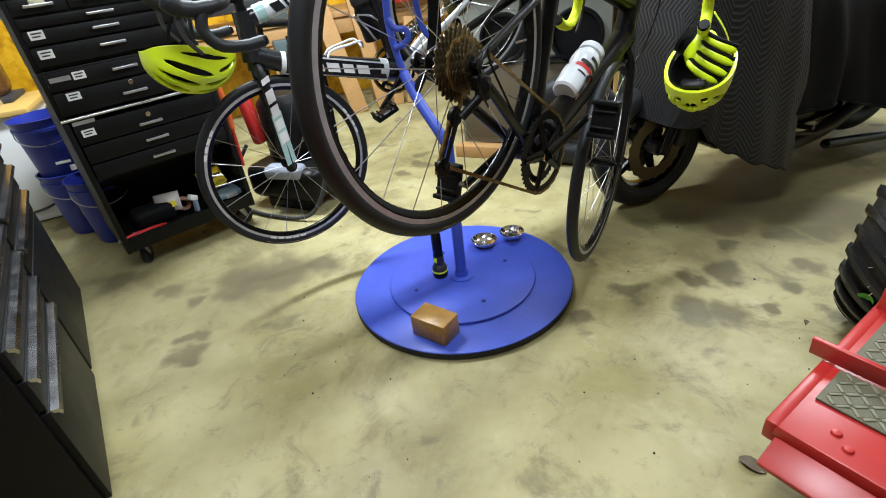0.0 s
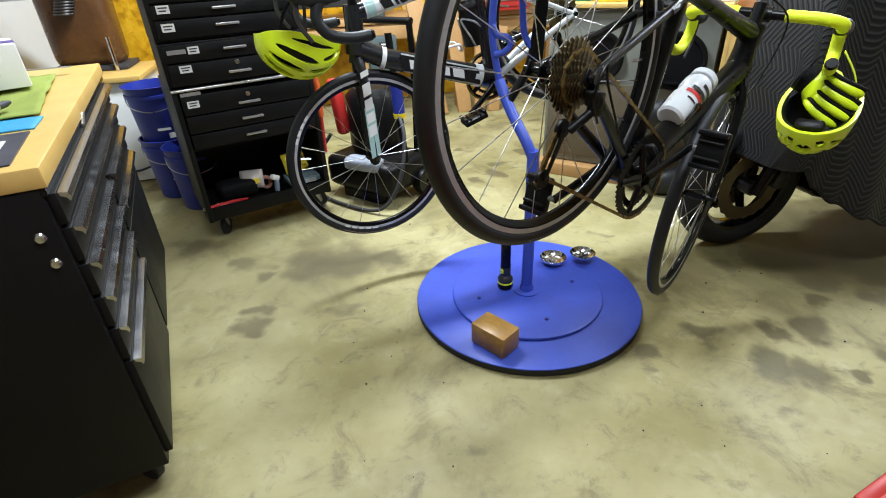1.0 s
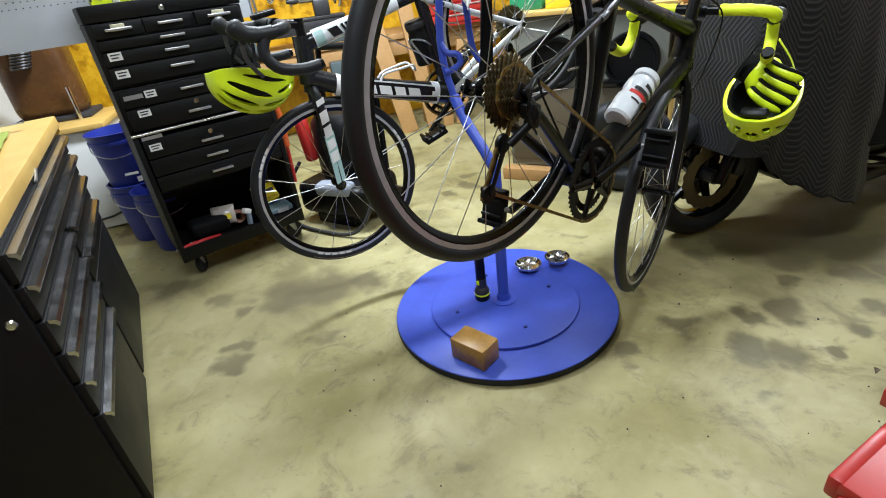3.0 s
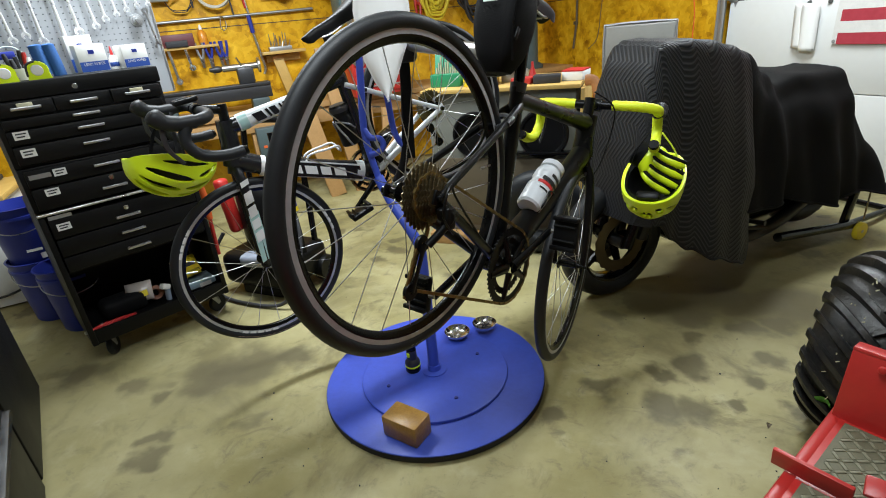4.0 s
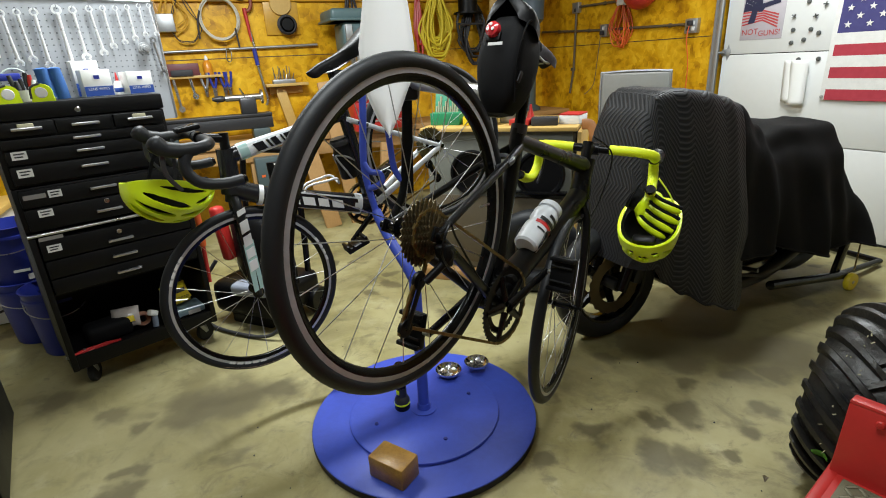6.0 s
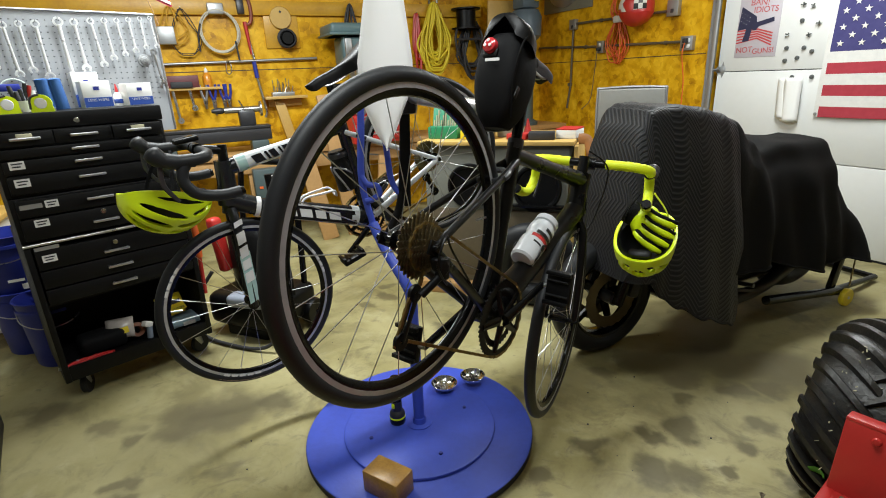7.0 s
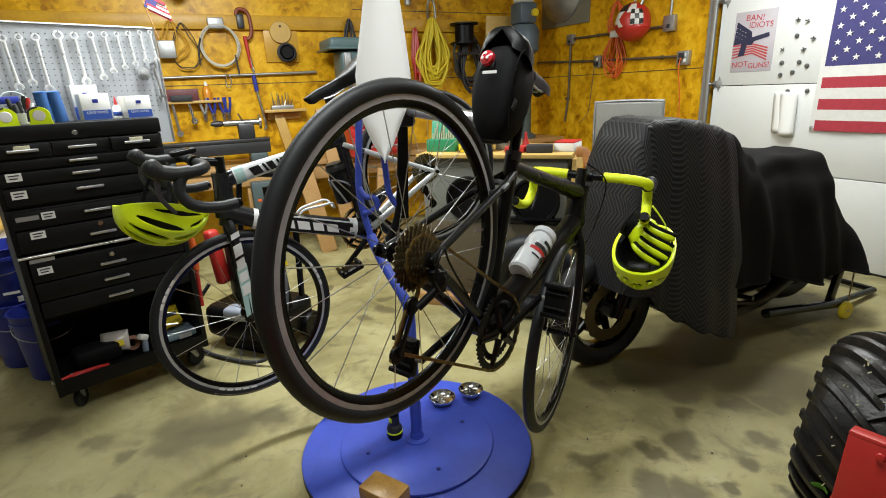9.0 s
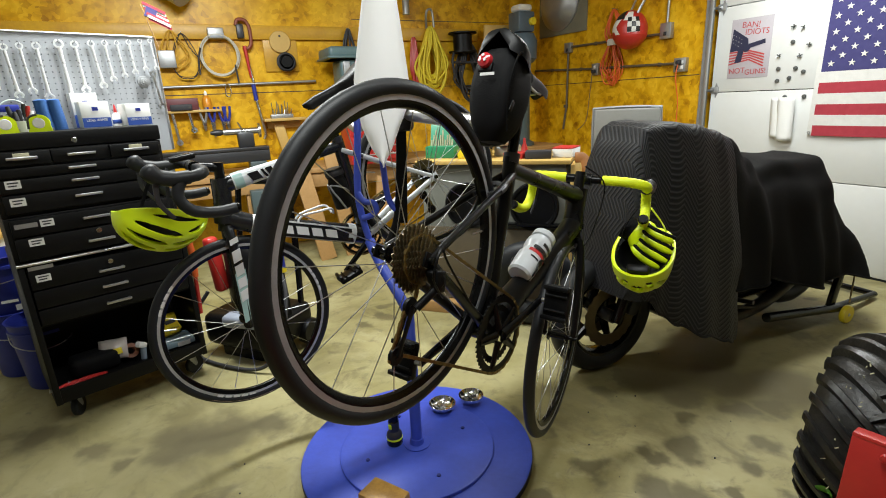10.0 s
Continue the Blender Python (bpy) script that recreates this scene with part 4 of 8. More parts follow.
hr = helmet("bicycle_helmet", pose(0.885, 1.555, 0.80, 180, -22, 62), "fluorescent yellow bicycle helmet hung upside down from handlebars", M["neon"])
for s in (-1, 1):
    part("chin_strap", tubebm(spline([(0.02, s * 0.085, 0.0), (0.03, s * 0.06, -0.09), (0.02, s * 0.02, -0.17)], 6), 0.006, 6, flat=.25), M["neon"] if s > 0 else M["cloth_black"], hr)
gl = thing("cycling_glove", pose(0.925, 1.54, 0.825, -15, -62, -28), "fluorescent yellow and black cycling gloves stuffed in a helmet", "glove")
bm = bmesh.new()
bmesh.ops.create_uvsphere(bm, u_segments=24, v_segments=14, radius=1.0, matrix=Matrix.Translation((0, 0, 0.055)) @ Matrix.Diagonal((0.056, 0.034, 0.055, 1)))
for v in bm.verts:
    v.co += v.normal * 0.006 * noise.noise(v.co * 40)
part("palm", bm, M["neon"], gl)
for k in range(4):
    x0 = -0.042 + 0.027 * k
    tip = (-0.045, -0.06, -0.05, -0.035)[k]
    part("finger", tubebm(spline([(x0, -0.012, 0.06), (x0 * 1.05, -0.03, 0.035), (x0 * 1.15, -0.03, 0.0), (x0 * 1.2, -0.015, tip)], 5), [0.0135] * 13 + [0.012, 0.009, 0.004], 12), M["neon"], gl)
    part("finger_gap", tubebm(spline([(x0 + 0.0135, -0.026, 0.062), (x0 * 1.05 + 0.0138, -0.038, 0.035), (x0 * 1.15 + 0.014, -0.034, 0.0), (x0 * 1.2 + 0.014, -0.016, tip + 0.004)], 5), 0.006, 8), M["cloth_black"], gl, "black stretch panel")
part("cuff", tubebm([(-0.0, 0, 0.09), (0.0, 0, 0.125)], [0.04, 0.043], 18, flat=.7), M["cloth_black"], gl, "black elastic cuff")
hl = helmet("bicycle_helmet", pose(-0.722, 1.61, 0.992, 188, -17, 238), "fluorescent yellow bicycle helmet hung upside down on drop bars", M["neon"])
for s in (-1, 1):
    part("chin_strap", tubebm(spline([(0.03, s * 0.085, 0.0), (0.02, s * 0.06, -0.1), (0.0, s * 0.02, -0.16)], 6), 0.007, 6, flat=.25), M["cloth_black"], hl)

# white and mint blocks of colour on the second bicycle
M["mint"] = mat("mint_paint", (0.42, 0.62, 0.6), 0.3, scale=8)
N2 = SECOND


def sleeve(name, a, b, t0, t1, r, material, parent, y=0.0, seg=16, flat=1.0, tm=None):
    p0, p1 = lerp(a, b, t0), lerp(a, b, t1)
    o = part(name, tubebm([V(p0, y), V(p1, y)], r, seg, flat=flat), material, parent)
    if tm is not None:
        o.matrix_local = tm
    return o


ta, tb = lerp(N2["st"], N2["bb"], .06), lerp(N2["ht"], N2["hl"], .18)
sleeve("paint_band", tb, ta, 0.09, 0.46, [0.0308, 0.0262], M["bike_silver"], second_bike)
sleeve("paint_band", tb, ta, 0.46, 0.8, [0.0262, 0.0235], M["bike_silver"], second_bike)
sleeve("paint_band", tb, ta, 0.1, 0.17, 0.0314, M["mint"], second_bike)
da, db = N2["hl"], N2["bb"]
sleeve("paint_band", da, db, 0.16, 0.19, 0.0385, M["white"], second_bike)
sleeve("paint_band", da, db, 0.84, 0.9, 0.0425, M["bike_silver"], second_bike)


def bars_on(parent, a, b, r, spans, y, material, tm=None, h=0.5):
    """Blocks standing in for the maker's lettering along a tube's side."""
    A, B = V(a, y), V(b, y)
    d = (B - A).normalized()
    ang = math.atan2(d.z, d.x)
    for t0, t1 in spans:
        c = A.lerp(B, (t0 + t1) / 2)
        L_, q = (B - A).length * (t1 - t0) / 2, r * h
        o = part("lettering_bar", platebm([(-L_ - q * .35, -q), (L_ - q * .35, -q), (L_ + q * .35, q), (-L_ + q * .35, q)], 0.002, Matrix.Translation(c) @ Matrix.Rotation(-ang, 4, "Y") @ Matrix.Rotation(radians(90), 4, "X")), material, parent)
        if tm is not None:
            o.matrix_local = tm


bars_on(second_bike, da, db, 0.028, [(0.35, 0.43), (0.455, 0.54), (0.565, 0.64), (0.665, 0.75)], 0.042, M["white"], h=0.55)
bars_on(second_bike, da, db, 0.028, [(0.3, 0.86)], 0.0335, M["white"], h=1.12)
bars_on(second_bike, da, db, 0.028, [(0.29, 0.87)], 0.0405, M["bike_grey"], h=0.95)
bars_on(second_bike, tb, ta, 0.022, [(0.22, 0.3), (0.325, 0.345), (0.36, 0.41), (0.44, 0.455), (0.47, 0.53), (0.56, 0.6)], 0.0312, M["bike_grey"], h=0.7)
f0, f1 = N2["hl"], N2["fa"]
bars_on(second_bike, f0, f1, 0.016, [(0.13, 0.18), (0.24, 0.35), (0.38, 0.48), (0.51, 0.6), (0.63, 0.73)], 0.066, M["white"], second_turn, h=0.95)
bars_on(second_bike, f0, f1, 0.016, [(0.45, 0.94)], 0.0635, M["mint"], second_turn, h=1.2)
# lettering blocks along the front rim
w2 = [c for c in second_bike.children if c.name.startswith("wheel")][-1]
for a0 in (-1.52, -1.42, -1.32, -1.22, -1.12, 2.6, 2.7, 2.8, 2.9, 0.35, 0.45, 0.55, 0.65):
    bm = bmesh.new()
    n = 5
    lo = [bm.verts.new((0.302 * math.cos(a0 + 0.075 * i / n), 0.0136, 0.302 * math.sin(a0 + 0.075 * i / n))) for i in range(n + 1)]
    hi = [bm.verts.new((0.312 * math.cos(a0 + 0.075 * i / n), 0.0136, 0.312 * math.sin(a0 + 0.075 * i / n))) for i in range(n + 1)]
    for i in range(n):
        bm.faces.new((lo[i], lo[i + 1], hi[i + 1], hi[i]))
    part("lettering_bar", bm, M["white"], w2)
bm = bmesh.new()
lo = [bm.verts.new((0.318 * math.cos(-1.75 + 0.75 * i / 14), 0.0155, 0.318 * math.sin(-1.75 + 0.75 * i / 14))) for i in range(15)]
hi = [bm.verts.new((0.326 * math.cos(-1.75 + 0.75 * i / 14), 0.0165, 0.326 * math.sin(-1.75 + 0.75 * i / 14))) for i in range(15)]
for i in range(14):
    bm.faces.new((lo[i], lo[i + 1], hi[i + 1], hi[i]))
M["tan"] = mat("tan_label", (0.6, 0.42, 0.34), 0.6, scale=20)
part("tyre_label", bm, M["tan"], w2, "pinkish tyre label")
# bottle and cage on the seat tube, and a white cage on the down tube
b2 = thing("tool_bottle", sb_axes @ Matrix.Translation(V(lerp(N2["bb"], N2["st"], .33), 0)) @ Matrix.Translation(vec(0.05, 0, 0)) @ Matrix.Rotation(radians(12), 4, "Y"), "black tool bottle in a grey cage on a seat tube", "bottle")
part("body", lathebm([(0, 0), (0.034, 0), (0.037, 0.006), (0.037, 0.11), (0.033, 0.118), (0.033, 0.128), (0.037, 0.134), (0.037, 0.155), (0.033, 0.162), (0, 0.163)], 32), M["plastic"], b2)
part("lid_band", lathebm([(0.0372, 0.135), (0.038, 0.136), (0.038, 0.154), (0.0372, 0.155)], 32), M["dark_steel"], b2)
bm = bmesh.new()
for s in (-1, 1):
    tube(bm, spline([(-0.03, s * 0.02, 0.06), (0.0, s * 0.041, 0.09), (0.036, s * 0.015, 0.1), (0.02, s * 0.04, 0.04), (0.0, s * 0.03, 0.0), (-0.036, s * 0.008, 0.02)], 5), 0.004, 8)
cg = part("bottle_cage", bm, M["galv"], second_bike, "grey bottle cage")
cg.matrix_local = sb_axes.inverted() @ b2.matrix_world
bm = bmesh.new()
mcage = Matrix.Translation(V(lerp(N2["hl"], N2["bb"], .62))) @ Matrix.Translation(vec(-0.02, 0, 0.03)) @ Matrix.Rotation(radians(-58), 4, "Y")
for s in (-1, 1):
    tube(bm, spline([(0.0, s * 0.01, -0.08), (0.04, s * 0.03, -0.09), (0.075, s * 0.02, -0.05), (0.05, s * 0.037, 0.02), (0.03, s * 0.037, 0.06), (0.0, s * 0.01, 0.06)], 5), 0.0045, 8)
part("bottle_cage", bm, M["white"], second_bike, "white bottle cage").matrix_local = mcage
# computer on the bars of the second bicycle, and yellow-green tape flecks
comp = thing("bike_computer", sb_axes @ second_turn @ Matrix.Translation(second_bar + Vector((0.03, 0, 0.035))) @ Matrix.Rotation(radians(8), 4, "Y"), "small black bicycle computer on handlebars", "bicycle computer")
part("case", boxbm(0.08, 0.055, 0.018, at(0, 0, 0), 0.006), M["plastic"], comp)
part("screen", boxbm(0.05, 0.04, 0.002, at(0, 0, 0.0095)), M["black_gloss"], comp)


# ---- tool chest ----
M["label"] = mat("paper_label", (0.78, 0.78, 0.76), 0.6, scale=20)
M["brass_plate"] = mat("yellowed_plate", (0.45, 0.42, 0.28), 0.5, scale=20)
M["ink"] = mat("ink", (0.03, 0.03, 0.035), 0.6, scale=20)


def pull(parent, x, z, w=0.1, y=0.0, plate=False):
    h = part("handle", boxbm(w, 0.012, 0.011, at(x, y - 0.016, z), 0.003), M["alu"], parent, "silver bar handle")
    for s in (-1, 1):
        part("handle_foot", boxbm(0.008, 0.014, 0.008, at(x + s * w * .42, y - 0.006, z)), M["alu"], h)
    if plate:
        part("card_holder", boxbm(0.052, 0.006, 0.026, at(x, y - 0.005, z + 0.006), 0.002), M["brass_plate"], parent, "yellowed card holder")


def sticker(parent, x, z, w=0.05, h=0.032, y=-0.0015, bars=2):
    s = part("sticker", boxbm(w, 0.002, h, at(x, y, z)), M["label"], parent, "white hand-written sticker")
    for k in range(bars):
        part("writing_bar", boxbm(w * (0.7 - .15 * k), 0.001, h * 0.16, at(x - w * .05 * k, y - 0.0016, z + h * (0.2 - 0.36 * k))), M["ink"], s)


def drawer(parent, x0, x1, z0, z1, y=0.0, depth=0.03):
    return part("drawer", boxbm(x1 - x0 - 0.005, depth, z1 - z0 - 0.006, at((x0 + x1) / 2, y + depth / 2 - 0.012, (z0 + z1) / 2), 0.003), M["black_paint"], parent)


def lock(parent, x, z, y=-0.012):
    part("lock", lathebm([(0, 0.006), (0.009, 0.006), (0.011, 0.004), (0.011, 0)], 18, at(x, y, z) @ Matrix.Rotation(radians(90), 4, "X")), M["chrome"], parent)


def caster(parent, x, y, z_top, r=0.045, yaw=0, wm=None):
    p = part("caster", boxbm(0.07, 0.055, 0.006, at(x, y, z_top - 0.003)), M["galv"], parent, "galvanised swivel caster")
    d = Vector((math.cos(radians(yaw)), math.sin(radians(yaw)), 0)) * 0.02
    for s in (-1, 1):
        n = Vector((-d.y, d.x, 0)).normalized() * s * 0.018
        bm = bmesh.new()
        tube(bm, [Vector((x, y, z_top - 0.01)) + n, Vector((x, y, r)) + n + d], [0.02, 0.009], 8, flat=.3, up=(d.x, d.y, 0.01))
        part("fork", bm, M["galv"], p)
    c = Vector((x, y, r)) + d
    part("wheel", lathebm([(0.006, -0.014), (r * .9, -0.014), (r, -0.009), (r, 0.009), (r * .9, 0.014), (0.006, 0.014)], 28, Matrix.Translation(c) @ Matrix.Rotation(radians(yaw), 4, "Z") @ AX_Y, True), wm or M["rubber"], p)


CH = frame_axes((-1.505, 1.885, 0), (0.72, 0.694))
cab = thing("rolling_tool_cabinet", CH, "black steel rolling tool cabinet with three drawers over an open shelf", "tool chest", "tool chests")
W = 0.645
for x in (0.012, W - 0.012):
    part("side_panel", boxbm(0.024, 0.45, 0.645, at(x, 0.225, 0.435), 0.003), M["black_paint"], cab)
part("back_panel", boxbm(W - 0.05, 0.01, 0.64, at(W / 2, 0.44, 0.435)), M["black_paint"], cab)
part("bottom_pan", boxbm(W - 0.048, 0.44, 0.012, at(W / 2, 0.225, 0.15)), M["black_paint"], cab)
part("front_lip", boxbm(W - 0.046, 0.014, 0.07, at(W / 2, 0.009, 0.15), 0.003), M["black_paint"], cab)
part("drawer_floor", boxbm(W - 0.05, 0.42, 0.01, at(W / 2, 0.225, 0.48)), M["black_paint"], cab)
part("top_panel", boxbm(W, 0.46, 0.014, at(W / 2, 0.225, 0.757), 0.004), M["black_paint"], cab)
part("top_edge", tubebm([(0.0, -0.006, 0.757), (W, -0.006, 0.757)], 0.007, 10), M["steel"], cab, "bright steel front edge")
for z0, z1, hz_ in ((0.488, 0.56, 0.522), (0.56, 0.643, 0.6), (0.643, 0.735, 0.672)):
    d = drawer(cab, 0.026, W - 0.026, z0, z1)
    pull(d, 0.315, hz_, 0.1, -0.012)
d7 = [c for c in cab.children if c.name.startswith("drawer")][-1]
lock(d7, 0.318, 0.705)
sticker(d7, 0.075, 0.694, 0.05, 0.03, -0.0135)
part("name_plate", boxbm(0.085, 0.004, 0.018, at(0.075, -0.009, 0.737)), M["galv"], cab, "riveted name plate with an illegible name")
for x, y, yaw in ((0.07, 0.07, 60), (W - 0.07, 0.07, 20), (0.07, 0.39, 50), (W - 0.07, 0.39, 10)):
    caster(cab, x, y, 0.113, 0.048, yaw)

mid = thing("middle_tool_chest", CH @ pose(0, 0, 0.764), "black steel two-drawer middle tool chest", "tool chest", "tool chests")
part("case", boxbm(0.64, 0.3, 0.186, at(0.32, 0.165, 0.093), 0.004), M["black_paint"], mid)
for z0, z1, h in ((0.008, 0.104, 0.048), (0.106, 0.182, 0.149)):
    d = drawer(mid, 0.016, 0.624, z0, z1, 0.005)
    pull(d, 0.306, h, 0.1, -0.008)
    if z0 < 0.05:
        lock(d, 0.305, 0.085, -0.008)
        sticker(d, 0.085, 0.08, 0.05, 0.03, -0.0095)
    else:
        sticker(d, 0.135, 0.153, 0.046, 0.03, -0.0095)
        part("name_plate", boxbm(0.075, 0.004, 0.018, at(0.066, -0.01, 0.152)), M["galv"], d, "riveted name plate with an illegible name")

top = thing("top_tool_chest", CH @ pose(0, 0, 0.951), "black steel top tool chest with a hinged lid and six drawers", "tool chest", "tool chests")
part("case", boxbm(0.625, 0.3, 0.258, at(0.312, 0.17, 0.129), 0.004), M["black_paint"], top)
part("lid", boxbm(0.63, 0.31, 0.064, at(0.312, 0.165, 0.292), 0.006), M["black_paint"], top)
lock([c for c in top.children if c.name.startswith("lid")][0], 0.297, 0.284, 0.009)
for i, (z0, z1, h) in enumerate(((0.012, 0.09, 0.059), (0.092, 0.15, 0.124), (0.152, 0.195, 0.176))):
    d = drawer(top, 0.016, 0.609, z0, z1, 0.012)
    pull(d, 0.3, h, 0.1, 0.0)
    if i == 0:
        sticker(d, 0.063, 0.06, 0.05, 0.032, -0.0015)
    if i == 1:
        sticker(d, 0.062, 0.13, 0.05, 0.032, -0.0015)
for x0, x1 in ((0.016, 0.205), (0.205, 0.411), (0.411, 0.609)):
    d = drawer(top, x0, x1, 0.198, 0.256, 0.012 if x0 < 0.4 else 0.0)
    pull(d, (x0 + x1) / 2, 0.229, 0.1, 0.0 if x0 < 0.4 else -0.012, plate=not 0.1 < x0 < 0.3)

# perforated board with wrenches behind the chest
PB = CH @ pose(0, 0.40, 0)
M["wrench"] = mat("polished_chrome_vanadium", (0.86, 0.87, 0.88), 0.3, 0.55, scale=30, amount=0.15)
M["pegboard"] = mat("grey_enamelled_pegboard", (0.36, 0.375, 0.4), 0.42, dark=(0.29, 0.3, 0.32), scale=6, spec=0.4)
peg = thing("pegboard", PB, "light grey perforated steel tool board fixed behind a tool chest", "pegboard")
part("sheet", platebm([(-0.55, 0), (0.79, 0), (0.79, 0.56), (-0.55, 0.56)], 0.004, at(0, 0.004, 1.135, 90, 0, 0)), M["pegboard"], peg)
part("rail", tubebm([(-0.55, 0, 1.697), (0.79, 0, 1.697)], 0.006, 8), M["alu"], peg)
part("rail", tubebm([(0.79, 0, 1.14), (0.79, 0, 1.697)], 0.006, 8), M["alu"], peg)
bm = bmesh.new()
for i in range(51):
    for j in range(15):
        x, z = -0.53 + i * 0.0254 + 0.006, 1.3 + j * 0.0254
        if x < 0.78:
            r = 0.0028
            bm.faces.new([bm.verts.new((x + dx * r, -0.0006, z + dz * r)) for dx, dz in ((-1.0, -.8), (1.0, -.8), (1.0, .8), (-1.0, .8))])
holes = part("perforation", bm, mat("dark_perforation", (0.05, 0.05, 0.055), 0.6, scale=20), peg)
holes["kind"] = "stuff"


def wrench(x, z, L, w, tilt, m_=None):
    w *= 1.25
    o = thing("combination_wrench", PB @ pose(x, -0.012, z, 0, tilt, 0), "chrome combination wrench hanging on a tool board", "wrench", "wrenches on the board")
    bm = bmesh.new()
    lathe(bm, [(w * .55, -0.004), (w, -0.004), (w, 0.004), (w * .55, 0.004)], 16, AX_Y, True)
    tube(bm, [(0, 0, -w * .8), (0, 0, -L * .4), (0, 0, -L + w)], [w * .42, w * .3, w * .45], 8, flat=1.0)
    for s in (-1, 1):
        tube(bm, spline([(0, 0, -L + w * .9), (s * w * .85, 0, -L + w * .1), (s * w * .55, 0, -L - w * .75)], 3), [w * .5, w * .48, w * .45, w * .42, w * .4, w * .36, w * .34], 6, flat=1.0)
    for v in bm.verts:
        v.co.y *= 0.35
    part("shaft", bm, m_ or M["wrench"], o)
    part("hook", tubebm(spline([(0, 0.012, w * .5), (0, -0.012, w * .45), (0, -0.014, w * .9)], 4), 0.0018, 6), M["galv"], o)


WR = [(0.055, 1.628, .18, .0115), (0.115, 1.632, .17, .011), (0.185, 1.63, .2, .0125), (0.24, 1.636, .19, .012), (0.3, 1.638, .22, .014), (0.385, 1.65, .245, .017), (0.446, 1.65, .2, .014), (0.512, 1.656, .19, .0125), (0.568, 1.66, .165, .0115), (0.62, 1.662, .15, .01), (0.672, 1.668, .14, .0105), (0.724, 1.675, .13, .009), (0.77, 1.678, .13, .009),
      (-0.02, 1.625, .16, .011), (-0.09, 1.62, .2, .013), (-0.17, 1.615, .22, .014), (-0.26, 1.61, .24, .015)]
for x, z, L_, w_ in WR:
    wrench(x, z, L_, w_, -3 + random.uniform(-2, 2))
wrench(0.755, 1.52, 0.16, 0.012, -6, M["steel"])
sk = thing("socket_tray", PB @ pose(0.735 - 0.03, -0.012, 1.48, 90, 0, 0), "stack of round steel discs on a tool board", "discs")
part("disc", lathebm([(0, 0.02), (0.008, 0.02), (0.01, 0.014), (0.018, 0.013), (0.02, 0.007), (0.028, 0.006), (0.03, 0.0), (0, 0)], 28), M["galv"], sk)
# things on the lid
LID = 0.951 + 0.324


def lens_box(x, y, z, w, d, h, yaw, label):
    o = thing("wipes_box", CH @ pose(x, y, z, 0, 0, yaw), label, "box", "boxes on the chest")
    part("carton", boxbm(w, d, h, at(0, 0, h / 2), 0.0015), M["paper"], o)
    part("blue_print", boxbm(w * .98, 0.001, h * .36, at(0, -d / 2 - 0.0006, h * .2)), M["blue_card"], o)
    part("logo_bar", boxbm(w * .2, 0.001, h * .14, at(0, -d / 2 - 0.0012, h * .72)), M["bluepl"], o)
    cu = bpy.data.curves.new("lettering", "FONT")
    cu.body, cu.size, cu.align_x = "LENS WIPES", w * .14, "CENTER"
    tmp = bpy.data.objects.new("lettering", cu)
    me = bpy.data.meshes.new_from_object(tmp)
    bpy.data.objects.remove(tmp)
    me.materials.append(M["white"])
    t = new("lettering", me)
    t.parent = o
    t.matrix_local = at(0, -d / 2 - 0.0015, h * .24, 90, 0, 0)


M["blue_card"] = mat("blue_card", (0.03, 0.09, 0.42), 0.45, scale=10)
lens_box(0.43, 0.24, LID, 0.115, 0.07, 0.115, 4, "white and blue lens wipes carton")
lens_box(0.415, 0.33, LID, 0.105, 0.07, 0.155, 2, "white and blue lens wipes carton")
lens_box(0.6, 0.25, LID, 0.11, 0.09, 0.1, 8, "white and blue lens wipes carton with an open top")
gb = thing("glue_bottle", CH @ pose(0.525, 0.27, LID), "small white glue bottle with a red cap", "bottle")
part("body", lathebm([(0, 0), (0.018, 0), (0.018, 0.05), (0.008, 0.062), (0, 0.062)], 20), M["paper"], gb)
part("band", lathebm([(0.0182, 0.012), (0.0188, 0.013), (0.0188, 0.03), (0.0182, 0.031)], 20), M["blue_card"], gb)
part("cap", lathebm([(0.007, 0.062), (0.007, 0.072), (0.002, 0.1), (0, 0.1)], 14), M["print_red"], gb)
M["towel"] = mat("blue_shop_towel", (0.03, 0.11, 0.33), 0.85, scale=14, bump=0.4, bscale=160)
for k, x in enumerate((0.255, 0.3)):
    tw = thing("shop_towel_roll", CH @ pose(x, 0.26, LID, 0, -4, 0), "rolled blue shop towel standing on a tool chest", "towel", "shop towels")
    part("roll", lathebm([(0, 0.13), (0.012, 0.132), (0.025, 0.128), (0.027, 0.06), (0.027, 0.0), (0, 0)], 24), M["towel"], tw)
cup = thing("tool_cup", CH @ pose(0.16, 0.2, LID), "white plastic cup of screwdrivers and markers", "cup")
part("cup", lathebm([(0, 0), (0.035, 0), (0.04, 0.045), (0.038, 0.045), (0.033, 0.004), (0, 0.004)], 24), M["paper"], cup)
for k, (dx, dy, hh, mm) in enumerate(((-0.02, 0, .1, "ink"), (0.0, 0.01, .085, "ink"), (0.02, 0.0, .1, "red"), (-0.01, -0.015, .075, "ink"), (0.012, 0.018, .11, "ink"), (0.028, -0.01, .08, "white"))):
    t = thing("screwdriver", CH @ pose(0.16 + dx, 0.2 + dy, LID + 0.006, dy * 500, dx * 400, 0), "screwdriver standing in a cup", "screwdriver", "tools in the cup")
    part("handle", lathebm([(0, hh), (0.007, hh), (0.009, hh - .02), (0.007, hh - .05), (0.003, hh - .06), (0.003, 0), (0, 0)], 12), M[mm], t)
M["tape_case"] = M["neon"]
